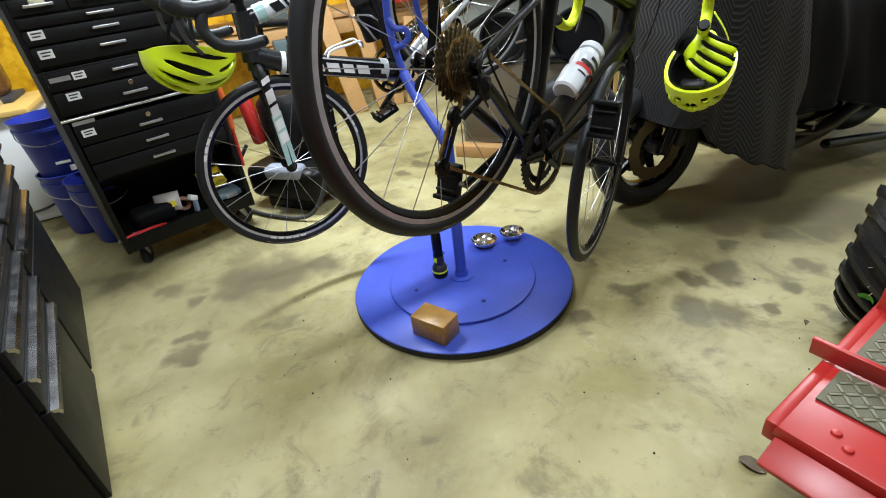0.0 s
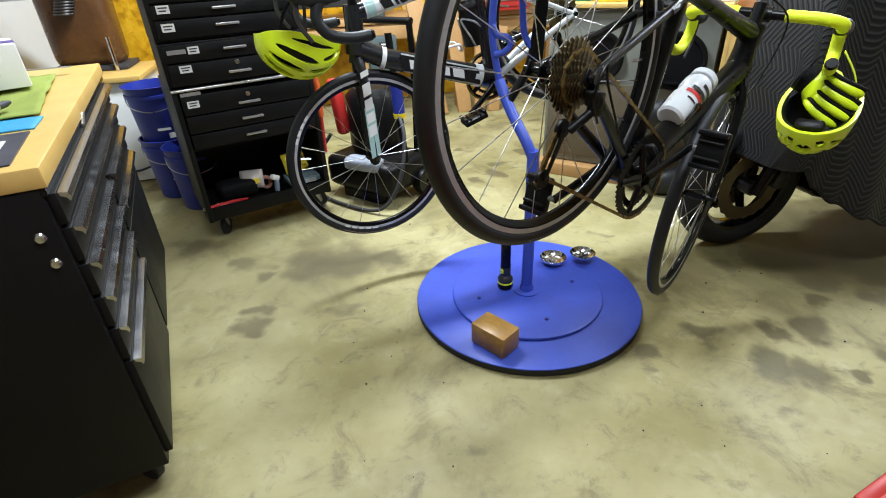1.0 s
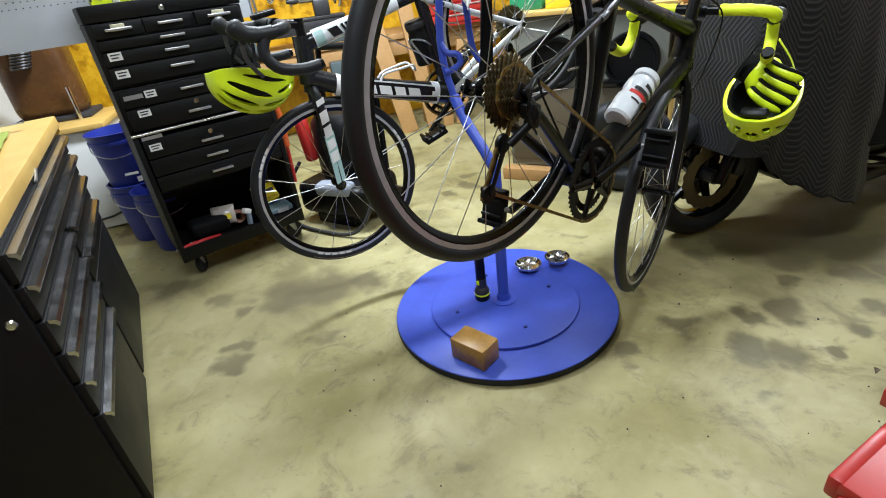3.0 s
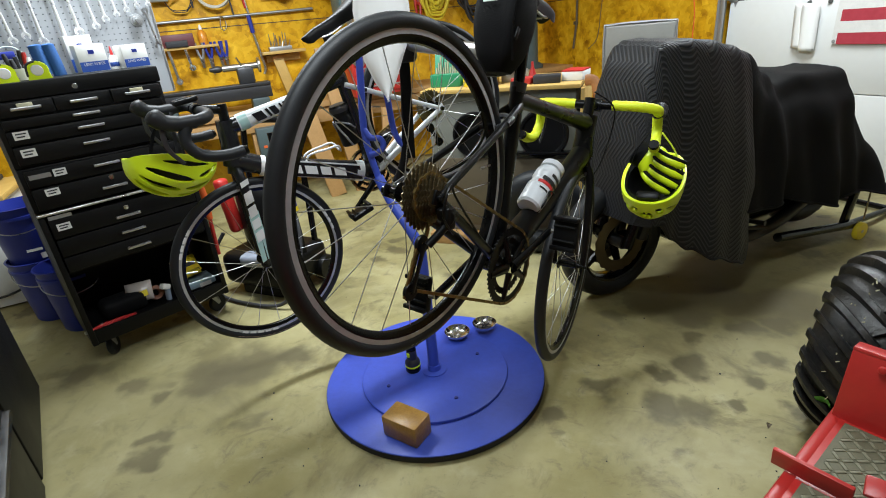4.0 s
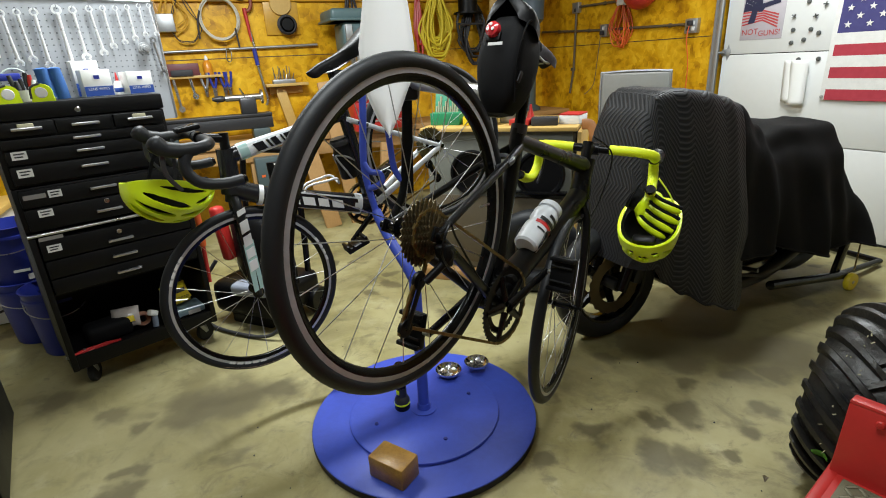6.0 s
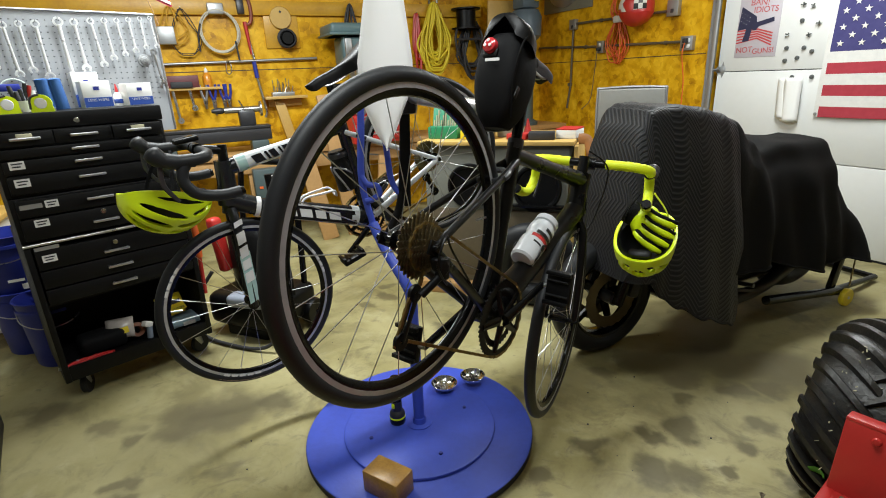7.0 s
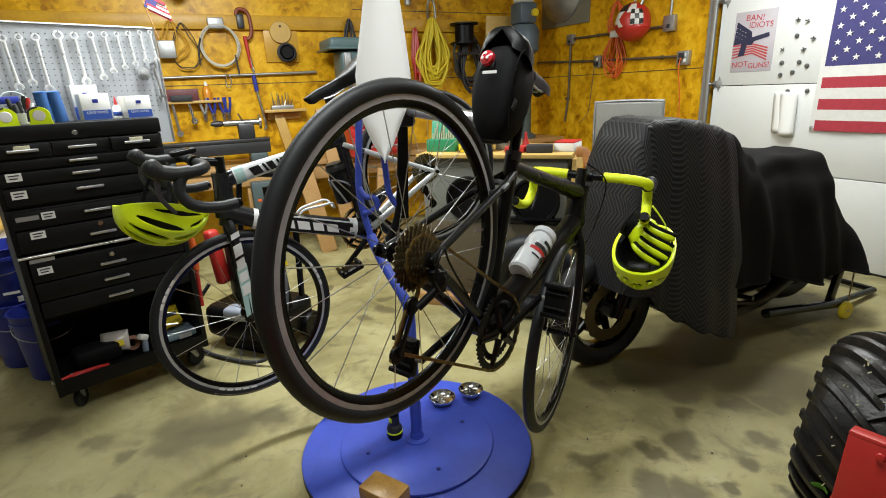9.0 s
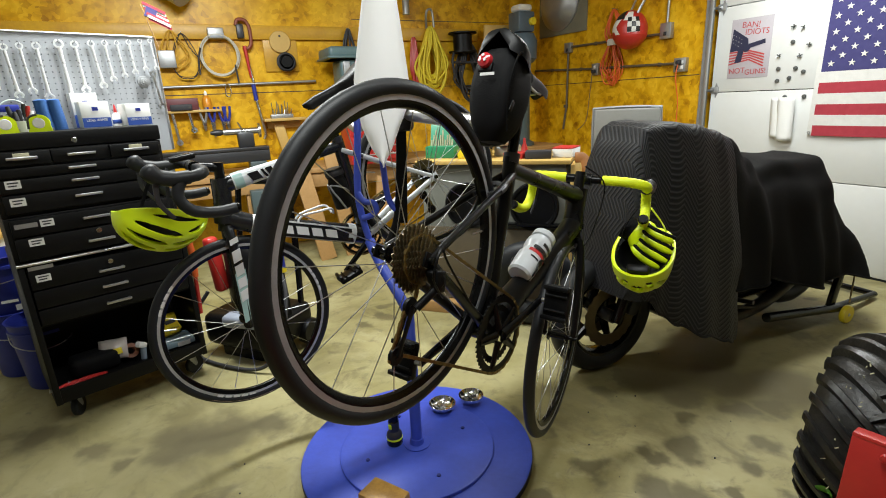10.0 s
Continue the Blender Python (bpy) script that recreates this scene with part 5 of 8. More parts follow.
for x, y, yaw in ((0.2, 0.05, -10), (0.09, 0.055, 8)):
    tm = thing("tape_measure", CH @ pose(x, y, LID, 0, 0, yaw), "fluorescent yellow tape measure with a white dial", "tape measure", "tape measures")
    part("case", platebm([(0.038 * math.cos(a), 0.034 + 0.034 * math.sin(a)) for a in [k * math.pi / 9 - 0.3 for k in range(12)]] + [(-0.037, 0.0), (0.04, 0.0)], 0.036, at(0, 0.018, 0, 90, 0, 0)), M["neon"], tm)
    part("dial", lathebm([(0, 0.003), (0.019, 0.002), (0.021, 0)], 24, at(0, -0.018, 0.034, 90, 0, 0)), M["label"], tm, "round white dial")
    part("grip", tubebm(spline([(-0.036, -0.019, 0.012), (-0.03, -0.019, 0.055), (0.0, -0.019, 0.068)], 5), 0.004, 8), M["ink"], tm)
    part("hook", boxbm(0.004, 0.018, 0.016, at(0.043, 0, 0.006)), M["steel"], tm)
wr = thing("wire_ring", PB @ pose(0.16, -0.03, 1.35, 90, 0, 0), "coil of pale green wire hung on a tool board", "wire coil")
bm = bmesh.new()
for k in range(3):
    tube(bm, [(0.055 * math.cos(a), 0.06 * math.sin(a), k * 0.004) for a in [i * 2 * math.pi / 32 for i in range(32)]], 0.003, 6, closed=True)
part("coil", bm, mat("pale_green_wire", (0.6, 0.7, 0.62), 0.4, scale=20), wr)
bl = thing("blue_level", PB @ pose(0.12, -0.04, 1.375), "small blue spirit level on a tool board", "level")
part("bar", boxbm(0.12, 0.02, 0.03, at(0, 0, 0), 0.004), M["bluepl"], bl)

# small flag stuck on the board's corner
M["flag_red"] = mat("flag_red", (0.42, 0.035, 0.055), 0.8, scale=30, bump=0.3, bscale=300)
M["flag_white"] = mat("flag_white", (0.74, 0.73, 0.7), 0.8, scale=30, bump=0.3, bscale=300)
M["flag_blue"] = mat("flag_blue", (0.05, 0.045, 0.17), 0.8, scale=30, bump=0.3, bscale=300)
sf = thing("small_flag", PB @ pose(0.8, -0.01, 1.68, 0, -14, 0), "small striped flag with a starred blue corner on a stick", "flag")
part("stick", tubebm([(0, 0, -0.03), (0, 0, 0.17)], 0.0025, 8), M["wood"], sf)
for k in range(7):
    part("stripe", boxbm(0.11, 0.002, 0.0125, at(0.055, 0.004 * math.sin(k), 0.145 - k * 0.0125, 0, 38, 0)), M["flag_red"] if k % 2 == 0 else M["flag_white"], sf)
part("canton", boxbm(0.05, 0.003, 0.05, at(0.03, -0.002, 0.125, 0, 38, 0)), M["flag_blue"], sf)

# what lies on the cabinet's open shelf
SH = 0.157


def pouch(x, y, z, w, h, material, label, yaw=0, tilt=-60, name="blister_pack"):
    o = thing(name, CH @ pose(x, y, z, tilt, 0, yaw), label, "package", "packages on the shelf")
    bm = bmesh.new()
    bmesh.ops.create_grid(bm, x_segments=6, y_segments=6, size=0.5, matrix=Matrix.Diagonal((w, h, 1, 1)))
    for v in bm.verts:
        v.co.z = 0.018 * math.cos(v.co.x / w * 3) * math.cos(v.co.y / h * 3) + 0.004 * noise.noise(v.co * 40)
    c = part("film", bm, material, o)
    c.modifiers.new("thickness", "SOLIDIFY").thickness = 0.006
    return o


p = pouch(0.51, 0.14, SH + 0.12, 0.13, 0.11, M["yellow"], "yellow cutter package on a shelf", 10, 68)
part("card", boxbm(0.06, 0.05, 0.003, at(0.03, -0.02, 0.02, 0, 0, 12)), M["yellow"], p)
cu = bpy.data.curves.new("lettering", "FONT")
cu.body, cu.size = "CUTTER", 0.017
tmp = bpy.data.objects.new("lettering", cu)
me = bpy.data.meshes.new_from_object(tmp)
bpy.data.objects.remove(tmp)
me.materials.append(M["ink"])
tx = new("lettering", me)
tx.parent, tx.matrix_local = p, at(-0.01, -0.035, 0.0255)
part("window", boxbm(0.05, 0.02, 0.004, at(0.02, 0.01, 0.021)), M["ink"], p)
tr = thing("plastic_tray", CH @ pose(0.53, 0.12, SH + 0.035), "pale blue plastic tray on a tool cabinet shelf", "tray")
part("tray", boxbm(0.17, 0.13, 0.03, at(0, 0, 0), 0.006), mat("pale_blue_plastic", (0.3, 0.42, 0.5), 0.4, scale=9), tr)
part("label", boxbm(0.06, 0.002, 0.022, at(0.03, -0.066, -0.004)), M["label"], tr)
stt = thing("tray_support", CH @ pose(0.53, 0.13, SH), "black box under a tray", "box")
part("box", boxbm(0.18, 0.14, 0.02, at(0, 0, 0.01), 0.003), M["plastic"], stt)
p = pouch(0.27, 0.14, SH + 0.08, 0.12, 0.1, mat("clear_bag", (0.45, 0.4, 0.36), 0.25, scale=10), "crumpled plastic bag with a yellow card", -20, 60)
part("card", boxbm(0.1, 0.03, 0.003, at(-0.01, -0.02, 0.02, 0, 0, 8)), M["yellow"], p)
rl = thing("tape_roll", CH @ pose(0.335, 0.13, SH + 0.05, 60, 20, 0), "roll of brown tape", "tape roll")
part("ring", lathebm([(0.018, -0.012), (0.036, -0.012), (0.036, 0.012), (0.018, 0.012)], 28, None, True), mat("brown_tape", (0.22, 0.08, 0.04), 0.35, scale=20), rl)
wc = thing("spray_nozzle", CH @ pose(0.38, 0.1, SH, 0, 0, 30), "white plastic spray nozzle lying on a shelf", "nozzle")
part("head", boxbm(0.05, 0.03, 0.03, at(0, 0, 0.075, 0, 30, 0), 0.008), M["paper"], wc)
part("stem", tubebm([(0, 0, 0), (0.01, 0, 0.07)], 0.014, 14), mat("clear_blue", (0.3, 0.36, 0.45), 0.2, scale=12), wc)
cs = thing("black_pouch", CH @ pose(0.19, 0.16, SH), "black soft tool pouch on a cabinet shelf", "pouch")
part("pouch", boxbm(0.2, 0.13, 0.09, at(0, 0, 0.045), 0.03, 4), M["cloth_black"], cs)
for x, yaw, L_ in ((0.06, 10, 0.08), (0.15, -12, 0.12)):
    pl = thing("red_handled_pliers", CH @ pose(x, 0.045, SH + 0.012, 0, 0, yaw), "pliers with red grips lying on a shelf", "pliers", "red pliers")
    for s in (-1, 1):
        part("grip", tubebm(spline([(-L_ / 2, s * 0.01, 0), (0, s * 0.016, 0.004), (L_ / 2, s * 0.006, 0.006)], 5), 0.009, 10), M["print_red"], pl)
    part("jaw", tubebm([(-L_ / 2, 0, 0), (-L_ / 2 - 0.03, 0, 0.01)], 0.008, 8), M["steel"], pl)

# ---- workbench ----
WB = frame_axes((-0.774, 0.607, 0), (-0.79, 1.02)) @ Matrix.Diagonal((1, 1, 1.05, 1))
wb = thing("workbench", WB, "black steel drawer workbench with chrome pulls and a wooden top", "workbench")
part("body", boxbm(1.27, 0.5, 0.735, at(0.635, 0.262, 0.4775), 0.004), M["black_paint"], wb)
M["maple"] = mat("varnished_bench_top", (0.62, 0.42, 0.13), 0.38, dark=(0.5, 0.3, 0.08), scale=7, amount=0.7)
part("worktop", boxbm(1.28, 0.53, 0.04, at(0.637, 0.262, 0.865), 0.005), M["maple"], wb, "pale varnished wooden top")
part("rail", boxbm(1.27, 0.01, 0.02, at(0.635, 0.008, 0.84)), M["black_gloss"], wb)


def long_drawer(x0, x1, z0, z1):
    d = part("drawer", boxbm(x1 - x0 - 0.006, 0.02, z1 - z0 - 0.006, at((x0 + x1) / 2, 0.004, (z0 + z1) / 2), 0.003), M["black_paint"], wb)
    bm = bmesh.new()
    prof = [(0.0, 0.0), (-0.016, -0.003), (-0.02, -0.012), (-0.016, -0.02), (-0.012, -0.012), (-0.003, -0.008)]
    e = [[bm.verts.new((x, -0.006 + y, z1 - 0.006 + z)) for y, z in prof] for x in (x0 + 0.012, x1 - 0.012)]
    n = len(prof)
    for k in range(n):
        bm.faces.new((e[0][k], e[0][(k + 1) % n], e[1][(k + 1) % n], e[1][k]))
    bm.faces.new(e[0][::-1])
    bm.faces.new(e[1])
    part("pull", bm, M["pull"], d, "full-width chrome drawer pull")


M["pull"] = mat("satin_chrome_pull", (0.6, 0.6, 0.61), 0.22, 1.0, scale=20)
for z0, z1 in ((0.765, 0.833), (0.685, 0.763)):
    long_drawer(0.01, 1.2, z0, z1)
for z0, z1 in ((0.605, 0.683), (0.525, 0.603), (0.435, 0.523)):
    long_drawer(0.01, 0.56, z0, z1)
for z0, z1 in ((0.59, 0.683), (0.5, 0.588)):
    long_drawer(0.585, 1.2, z0, z1)
long_drawer(0.01, 0.56, 0.135, 0.433)
part("cupboard_door", boxbm(0.61, 0.018, 0.35, at(0.892, 0.004, 0.32), 0.004), M["black_paint"], wb)
part("badge", boxbm(0.03, 0.003, 0.012, at(0.61, 0.004, 0.845)), M["white"], wb)
part("badge_arm", tubebm([(0.52, -0.004, 0.835), (0.585, -0.004, 0.852)], 0.004, 6), M["alu"], wb)
for y, z in ((0.045, 0.755), (0.04, 0.7)):
    part("screw_head", lathebm([(0, 0.005), (0.008, 0.004), (0.011, 0)], 14, at(0, y, z, 0, -90, 0)), M["chrome"], wb)
for x, y, yaw in ((0.08, 0.07, 40), (1.19, 0.07, 80), (0.08, 0.45, 40), (1.19, 0.45, 60)):
    caster(wb, x, y, 0.112, 0.05, yaw)
TOPZ = 0.885


def cloth(name, m, w, d, material, label, amp=0.008, category="cloth"):
    o = thing(name, m, label, category)
    bm = bmesh.new()
    bmesh.ops.create_grid(bm, x_segments=24, y_segments=24, size=0.5, matrix=Matrix.Diagonal((w, d, 1, 1)))
    for v in bm.verts:
        v.co.z = 0.004 + amp * (1 + noise.noise(v.co * 9) + 0.5 * noise.noise(v.co * 23))
        v.co.x += 0.012 * noise.noise(v.co * 7 + Vector((3, 0, 0)))
    c = part("fabric", bm, material, o)
    c.modifiers.new("thickness", "SOLIDIFY").thickness = 0.003
    return o


M["green_cloth"] = mat("olive_towel", (0.25, 0.3, 0.05), 0.9, dark=(0.15, 0.2, 0.03), scale=18, bump=0.6, bscale=220)
cloth("green_towel", WB @ pose(0.72, 0.28, TOPZ, 0, 0, 4), 0.62, 0.4, M["green_cloth"], "crumpled olive green towel on a workbench", 0.007)
cloth("blue_cloth", WB @ pose(0.36, 0.2, TOPZ - 0.002, 0, 0, 0), 0.12, 0.3, mat("sky_blue_sheet", (0.04, 0.3, 0.6), 0.6, scale=14), "sky blue sheet on a workbench", 0.002)
bx = thing("white_box", WB @ pose(0.84, 0.25, TOPZ + 0.02, 0, 0, 14), "white carton with a purple lid edge on a towel", "box")
part("carton", boxbm(0.2, 0.22, 0.11, at(0, 0, 0.055), 0.003), M["paper"], bx)
part("purple_edge", boxbm(0.04, 0.222, 0.012, at(-0.05, 0, 0.108), 0.002), mat("purple_card", (0.12, 0.08, 0.26), 0.4, scale=12), bx)
part("round_mark", lathebm([(0, 0.001), (0.02, 0.001), (0.02, 0)], 24, at(-0.1015, -0.03, 0.045, 0, -90, 0)), mat("grey_mark", (0.45, 0.45, 0.5), 0.5, scale=12), bx)
pe = thing("metal_ruler", WB @ pose(1.09, 0.14, TOPZ + 0.022, 0, 0, 82), "slim metal ruler lying on a towel", "ruler")
part("strip", boxbm(0.16, 0.018, 0.003, at(0, 0, 0), 0.001), M["alu"], pe)
nb = thing("printed_leaflet", WB @ pose(0.15, 0.2, TOPZ, 0, 0, 2), "dark printed leaflet with white bars on a workbench", "leaflet")
part("sheet", boxbm(0.25, 0.3, 0.003, at(0, 0, 0.0018)), mat("navy_print", (0.02, 0.022, 0.045), 0.4, scale=10), nb)
for k in range(5):
    part("print_bar", boxbm(0.14 - 0.02 * (k % 3), 0.014, 0.001, at(-0.01, -0.11 + k * 0.035, 0.004)), M["white"], nb)
wp = thing("crumpled_paper", WB @ pose(0.36, 0.19, TOPZ + 0.012), "crumpled white paper with a black marker", "paper")
bm = bmesh.new()
bmesh.ops.create_icosphere(bm, subdivisions=3, radius=0.06)
for v in bm.verts:
    v.co *= 1 + 0.25 * noise.noise(v.co * 40)
    v.co.z = abs(v.co.z) * 0.6
part("ball", bm, M["paper"], wp, smooth=0)
mk = thing("marker_pen", WB @ pose(0.46, 0.14, TOPZ + 0.028, 90, 0, 70), "black marker pen with a silver cap", "pen")
part("barrel", lathebm([(0, -0.04), (0.007, -0.04), (0.008, 0.03), (0.004, 0.05), (0, 0.05)], 16), M["ink"], mk)
part("cap", lathebm([(0.0085, 0.0), (0.009, 0.0), (0.009, -0.045), (0, -0.045)], 16), M["steel"], mk)


# ---- covered motorcycle ----
def quilt_mat():
    """Black moving blanket with stitched herringbone rows."""
    m = mat("quilted_blanket", (0.007, 0.007, 0.008), 0.58, dark=(0.013, 0.013, 0.0145), scale=6, spec=0.3)
    nt = m.node_tree
    b = nt.nodes["Principled BSDF"]
    tc = [n for n in nt.nodes if n.type == "TEX_COORD"][0]
    sep = nt.nodes.new("ShaderNodeSeparateXYZ")
    nt.links.new(tc.outputs["UV"], sep.inputs[0])

    def op(kind, a, c=None, k=None):
        n = nt.nodes.new("ShaderNodeMath")
        n.operation = kind
        nt.links.new(a, n.inputs[0])
        if c is not None:
            nt.links.new(c, n.inputs[1])
        elif k is not None:
            n.inputs[1].default_value = k
        return n.outputs[0]

    zig = op("PINGPONG", sep.outputs[0], k=0.066)
    v = op("ADD", op("MULTIPLY", zig, k=0.9), sep.outputs[1])
    rows_ = op("SINE", op("MULTIPLY", v, k=math.pi / 0.024))
    seam = op("POWER", op("ABSOLUTE", rows_), k=0.6)
    # stitched rows are mixed paler along their crests
    old = b.inputs["Base Color"].links[0].from_socket
    worn = nt.nodes.new("ShaderNodeMix")
    worn.data_type = "RGBA"
    nt.links.new(op("MULTIPLY", op("POWER", op("ABSOLUTE", rows_), k=7.0), k=0.35), worn.inputs["Factor"])
    nt.links.new(old, worn.inputs["A"])
    worn.inputs["B"].default_value = (0.1, 0.1, 0.105, 1)
    nt.links.new(worn.outputs["Result"], b.inputs["Base Color"])
    bp = nt.nodes.new("ShaderNodeBump")
    bp.inputs["Strength"].default_value, bp.inputs["Distance"].default_value = 0.35, 0.006
    nt.links.new(seam, bp.inputs["Height"])
    nt.links.new(bp.outputs["Normal"], b.inputs["Normal"])
    return m


M["quilt"] = quilt_mat()
M["cover_plain"] = mat("plain_black_cover", (0.0045, 0.0043, 0.0043), 0.8, dark=(0.009, 0.0086, 0.0083), scale=4, amount=0.6, bump=0.3, bscale=300, spec=0.12)


def drape(name, parent, stations, material, nv=44, seed=0.0, fold=0.03, label=""):
    """Cloth over a form: stations of (x, top z, half width at the top, near flare, far flare, near hem z, far hem z, y shift)."""
    bm = bmesh.new()
    uvl = bm.loops.layers.uv.new("cloth")
    nu = 46
    grid = []
    xs = [s[0] for s in stations]
    pos = {}
    for i in range(nu + 1):
        x = xs[0] + (xs[-1] - xs[0]) * i / nu
        k = max(j for j in range(len(xs) - 1) if xs[j] <= x + 1e-9)
        t = (x - xs[k]) / (xs[k + 1] - xs[k])
        t = t * t * (3 - 2 * t)
        q = [a + (c - a) * t for a, c in zip(stations[k][1:], stations[k + 1][1:])]
        zt, ht, fn, ff, hn, hf, ys = q
        sec = spline([(0, -ht - fn, hn), (0, -ht - fn * .8, hn + (zt - hn) * .35), (0, -ht - fn * .4, hn + (zt - hn) * .72), (0, -ht - fn * .1, zt - 0.09), (0, -ht * .86, zt - 0.012), (0, -ht * .4, zt), (0, ht * .4, zt), (0, ht * .86, zt - 0.012), (0, ht + ff * .3, hf + (zt - hf) * .75), (0, ht + ff, hf)], 8)
        row, dist = [], 0.0
        prev = None
        for j in range(nv + 1):
            f = j / nv * (len(sec) - 1)
            a, c = int(math.floor(f)), min(len(sec) - 1, int(math.floor(f)) + 1)
            p = sec[a].lerp(sec[c], f - a)
            drop = max(0.0, (zt - p.z) / max(0.1, zt - hn))
            w = fold * drop * (math.sin(x * 13 + seed + 2.5 * drop) + 0.6 * math.sin(x * 29 + 1.7 * seed)) + 0.02 * noise.noise(Vector((x * 4, p.y * 4, p.z * 4 + seed)))
            side = -1 if p.y < 0 else 1
            p = Vector((x + 0.02 * noise.noise(Vector((p.z * 5, seed, x * 3))) * drop, p.y + ys + side * w, p.z + 0.025 * noise.noise(Vector((x * 3.1, p.y * 3, seed))) - (0.02 * drop * math.sin(x * 9 + seed))))
            if prev is not None:
                dist += (p - prev).length
            prev = p
            vtx = bm.verts.new(p)
            pos[vtx] = (x, dist)
            row.append(vtx)
        grid.append(row)
    for r0, r1 in zip(grid, grid[1:]):
        for j in range(nv):
            bm.faces.new((r0[j], r0[j + 1], r1[j + 1], r1[j]))
    # hanging ends
    for row, sgn in ((grid[0], -1), (grid[-1], 1)):
        n = 8
        last = row
        for s in range(1, n + 1):
            t = s / n
            nr = []
            for j, v0 in enumerate(row):
                c = Vector((v0.co.x + sgn * (0.03 + 0.05 * math.sin(t * math.pi / 2)), v0.co.y * (1 - 0.25 * t), v0.co.z))
                c.z = row[0].co.z + (v0.co.z - row[0].co.z) * (1 - t)
                nv_ = bm.verts.new(c)
                pos[nv_] = (pos[v0][0] + sgn * t * 0.6, pos[v0][1])
                nr.append(nv_)
            for j in range(nv):
                bm.faces.new((last[j], last[j + 1], nr[j + 1], nr[j]))
            last = nr
    for f in bm.faces:
        for lp in f.loops:
            lp[uvl].uv = pos[lp.vert]
    edge = [r_[0].co.copy() for r_ in grid]
    o = part(name, bm, material, parent, label, smooth=180)
    part("hem", tubebm(edge, 0.007, 6), material, parent, "turned and stitched hem")
    return o


MOTO = frame_axes((0.97, 2.22, 0), (math.cos(radians(25)), math.sin(radians(25))))
mo = thing("motorcycle", MOTO, "motorcycle on a paddock stand, wheels showing under its covers", "motorcycle")
# front wheel with its disc
fwm = Matrix.Translation((0.0, 0.0, 0.3))
t = bmesh.new()
lathe(t, [(0.243 + 0.057 * math.cos(a), 0.06 * math.sin(a)) for a in [2 * math.pi * k / 16 for k in range(16)]], 56, fwm @ AX_Y, True)
fwheel = part("front_tyre", t, M["rubber"], mo, "black motorcycle front tyre")
part("rim", lathebm([(0.2, -0.045), (0.215, -0.05), (0.215, 0.05), (0.2, 0.045), (0.185, 0.02), (0.185, -0.02)], 48, fwm @ AX_Y, True), M["black_gloss"], fwheel)
for k in range(5):
    a = k * 2 * math.pi / 5
    part("wheel_spoke", tubebm([(0.03 * math.cos(a), 0, 0.3 + 0.03 * math.sin(a)), (0.195 * math.cos(a), 0, 0.3 + 0.195 * math.sin(a))], [0.026, 0.018], 8, flat=.6), M["black_gloss"], fwheel)
M["disc"] = mat("brake_disc_bronze", (0.13, 0.1, 0.06), 0.4, 0.9, scale=25)
for s in (-1, 1):
    bm = bmesh.new()
    gear(bm, 0.15, 20, 0.005, s * 0.062, 0.095)
    part("brake_disc", bm, M["disc"], fwheel, "bronze-tinted brake disc").matrix_local = Matrix.Translation((0, 0, 0.3))
part("hub", tubebm([(0, -0.085, 0.3), (0, 0.085, 0.3)], 0.03, 18), M["dark_steel"], fwheel)
for s in (-1, 1):
    part("fork_leg", tubebm([(0.0, s * 0.1, 0.28), (0.2, s * 0.1, 0.8)], [0.026, 0.03], 14), M["black_gloss"], mo)
    part("brake_caliper", boxbm(0.06, 0.04, 0.12, at(0.12, s * 0.085, 0.35, 0, 20, 0), 0.012), M["dark_steel"], mo)
rm = Matrix.Translation((1.42, 0.0, 0.36))
t = bmesh.new()
lathe(t, [(0.24 + 0.07 * math.cos(a), 0.085 * math.sin(a)) for a in [2 * math.pi * k / 16 for k in range(16)]], 56, rm @ AX_Y, True)
rwheel = part("rear_tyre", t, M["rubber"], mo, "wide black motorcycle rear tyre")
part("rim", lathebm([(0.2, -0.065), (0.218, -0.07), (0.218, 0.07), (0.2, 0.065), (0.185, 0.03), (0.185, -0.03)], 48, rm @ AX_Y, True), M["black_gloss"], rwheel)
part("engine", boxbm(0.86, 0.32, 0.44, at(0.72, 0.0, 0.44), 0.06, 3), M["black_gloss"], mo)
part("exhaust", tubebm(spline([(0.4, -0.12, 0.3), (0.62, -0.15, 0.17), (0.95, -0.18, 0.2), (1.25, -0.2, 0.36)], 6), 0.035, 14), M["dark_steel"], mo)
part("swingarm", boxbm(0.62, 0.2, 0.07, at(1.15, 0, 0.34), 0.015), M["black_gloss"], mo)
part("foot_peg", tubebm([(0.72, -0.16, 0.27), (0.74, -0.27, 0.28)], 0.012, 10), M["dark_steel"], mo)
part("lever", tubebm([(0.62, -0.2, 0.26), (0.8, -0.24, 0.23)], 0.01, 8), M["dark_steel"], mo)
part("tank", boxbm(0.6, 0.26, 0.36, at(0.36, 0.0, 0.76), 0.08, 3), M["black_gloss"], mo)
part("tail", boxbm(0.5, 0.18, 0.16, at(1.08, 0.0, 0.76), 0.05, 3), M["black_gloss"], mo)
bl_ = thing("quilted_blanket", MOTO, "black quilted moving blanket draped over a motorcycle's front", "blanket")
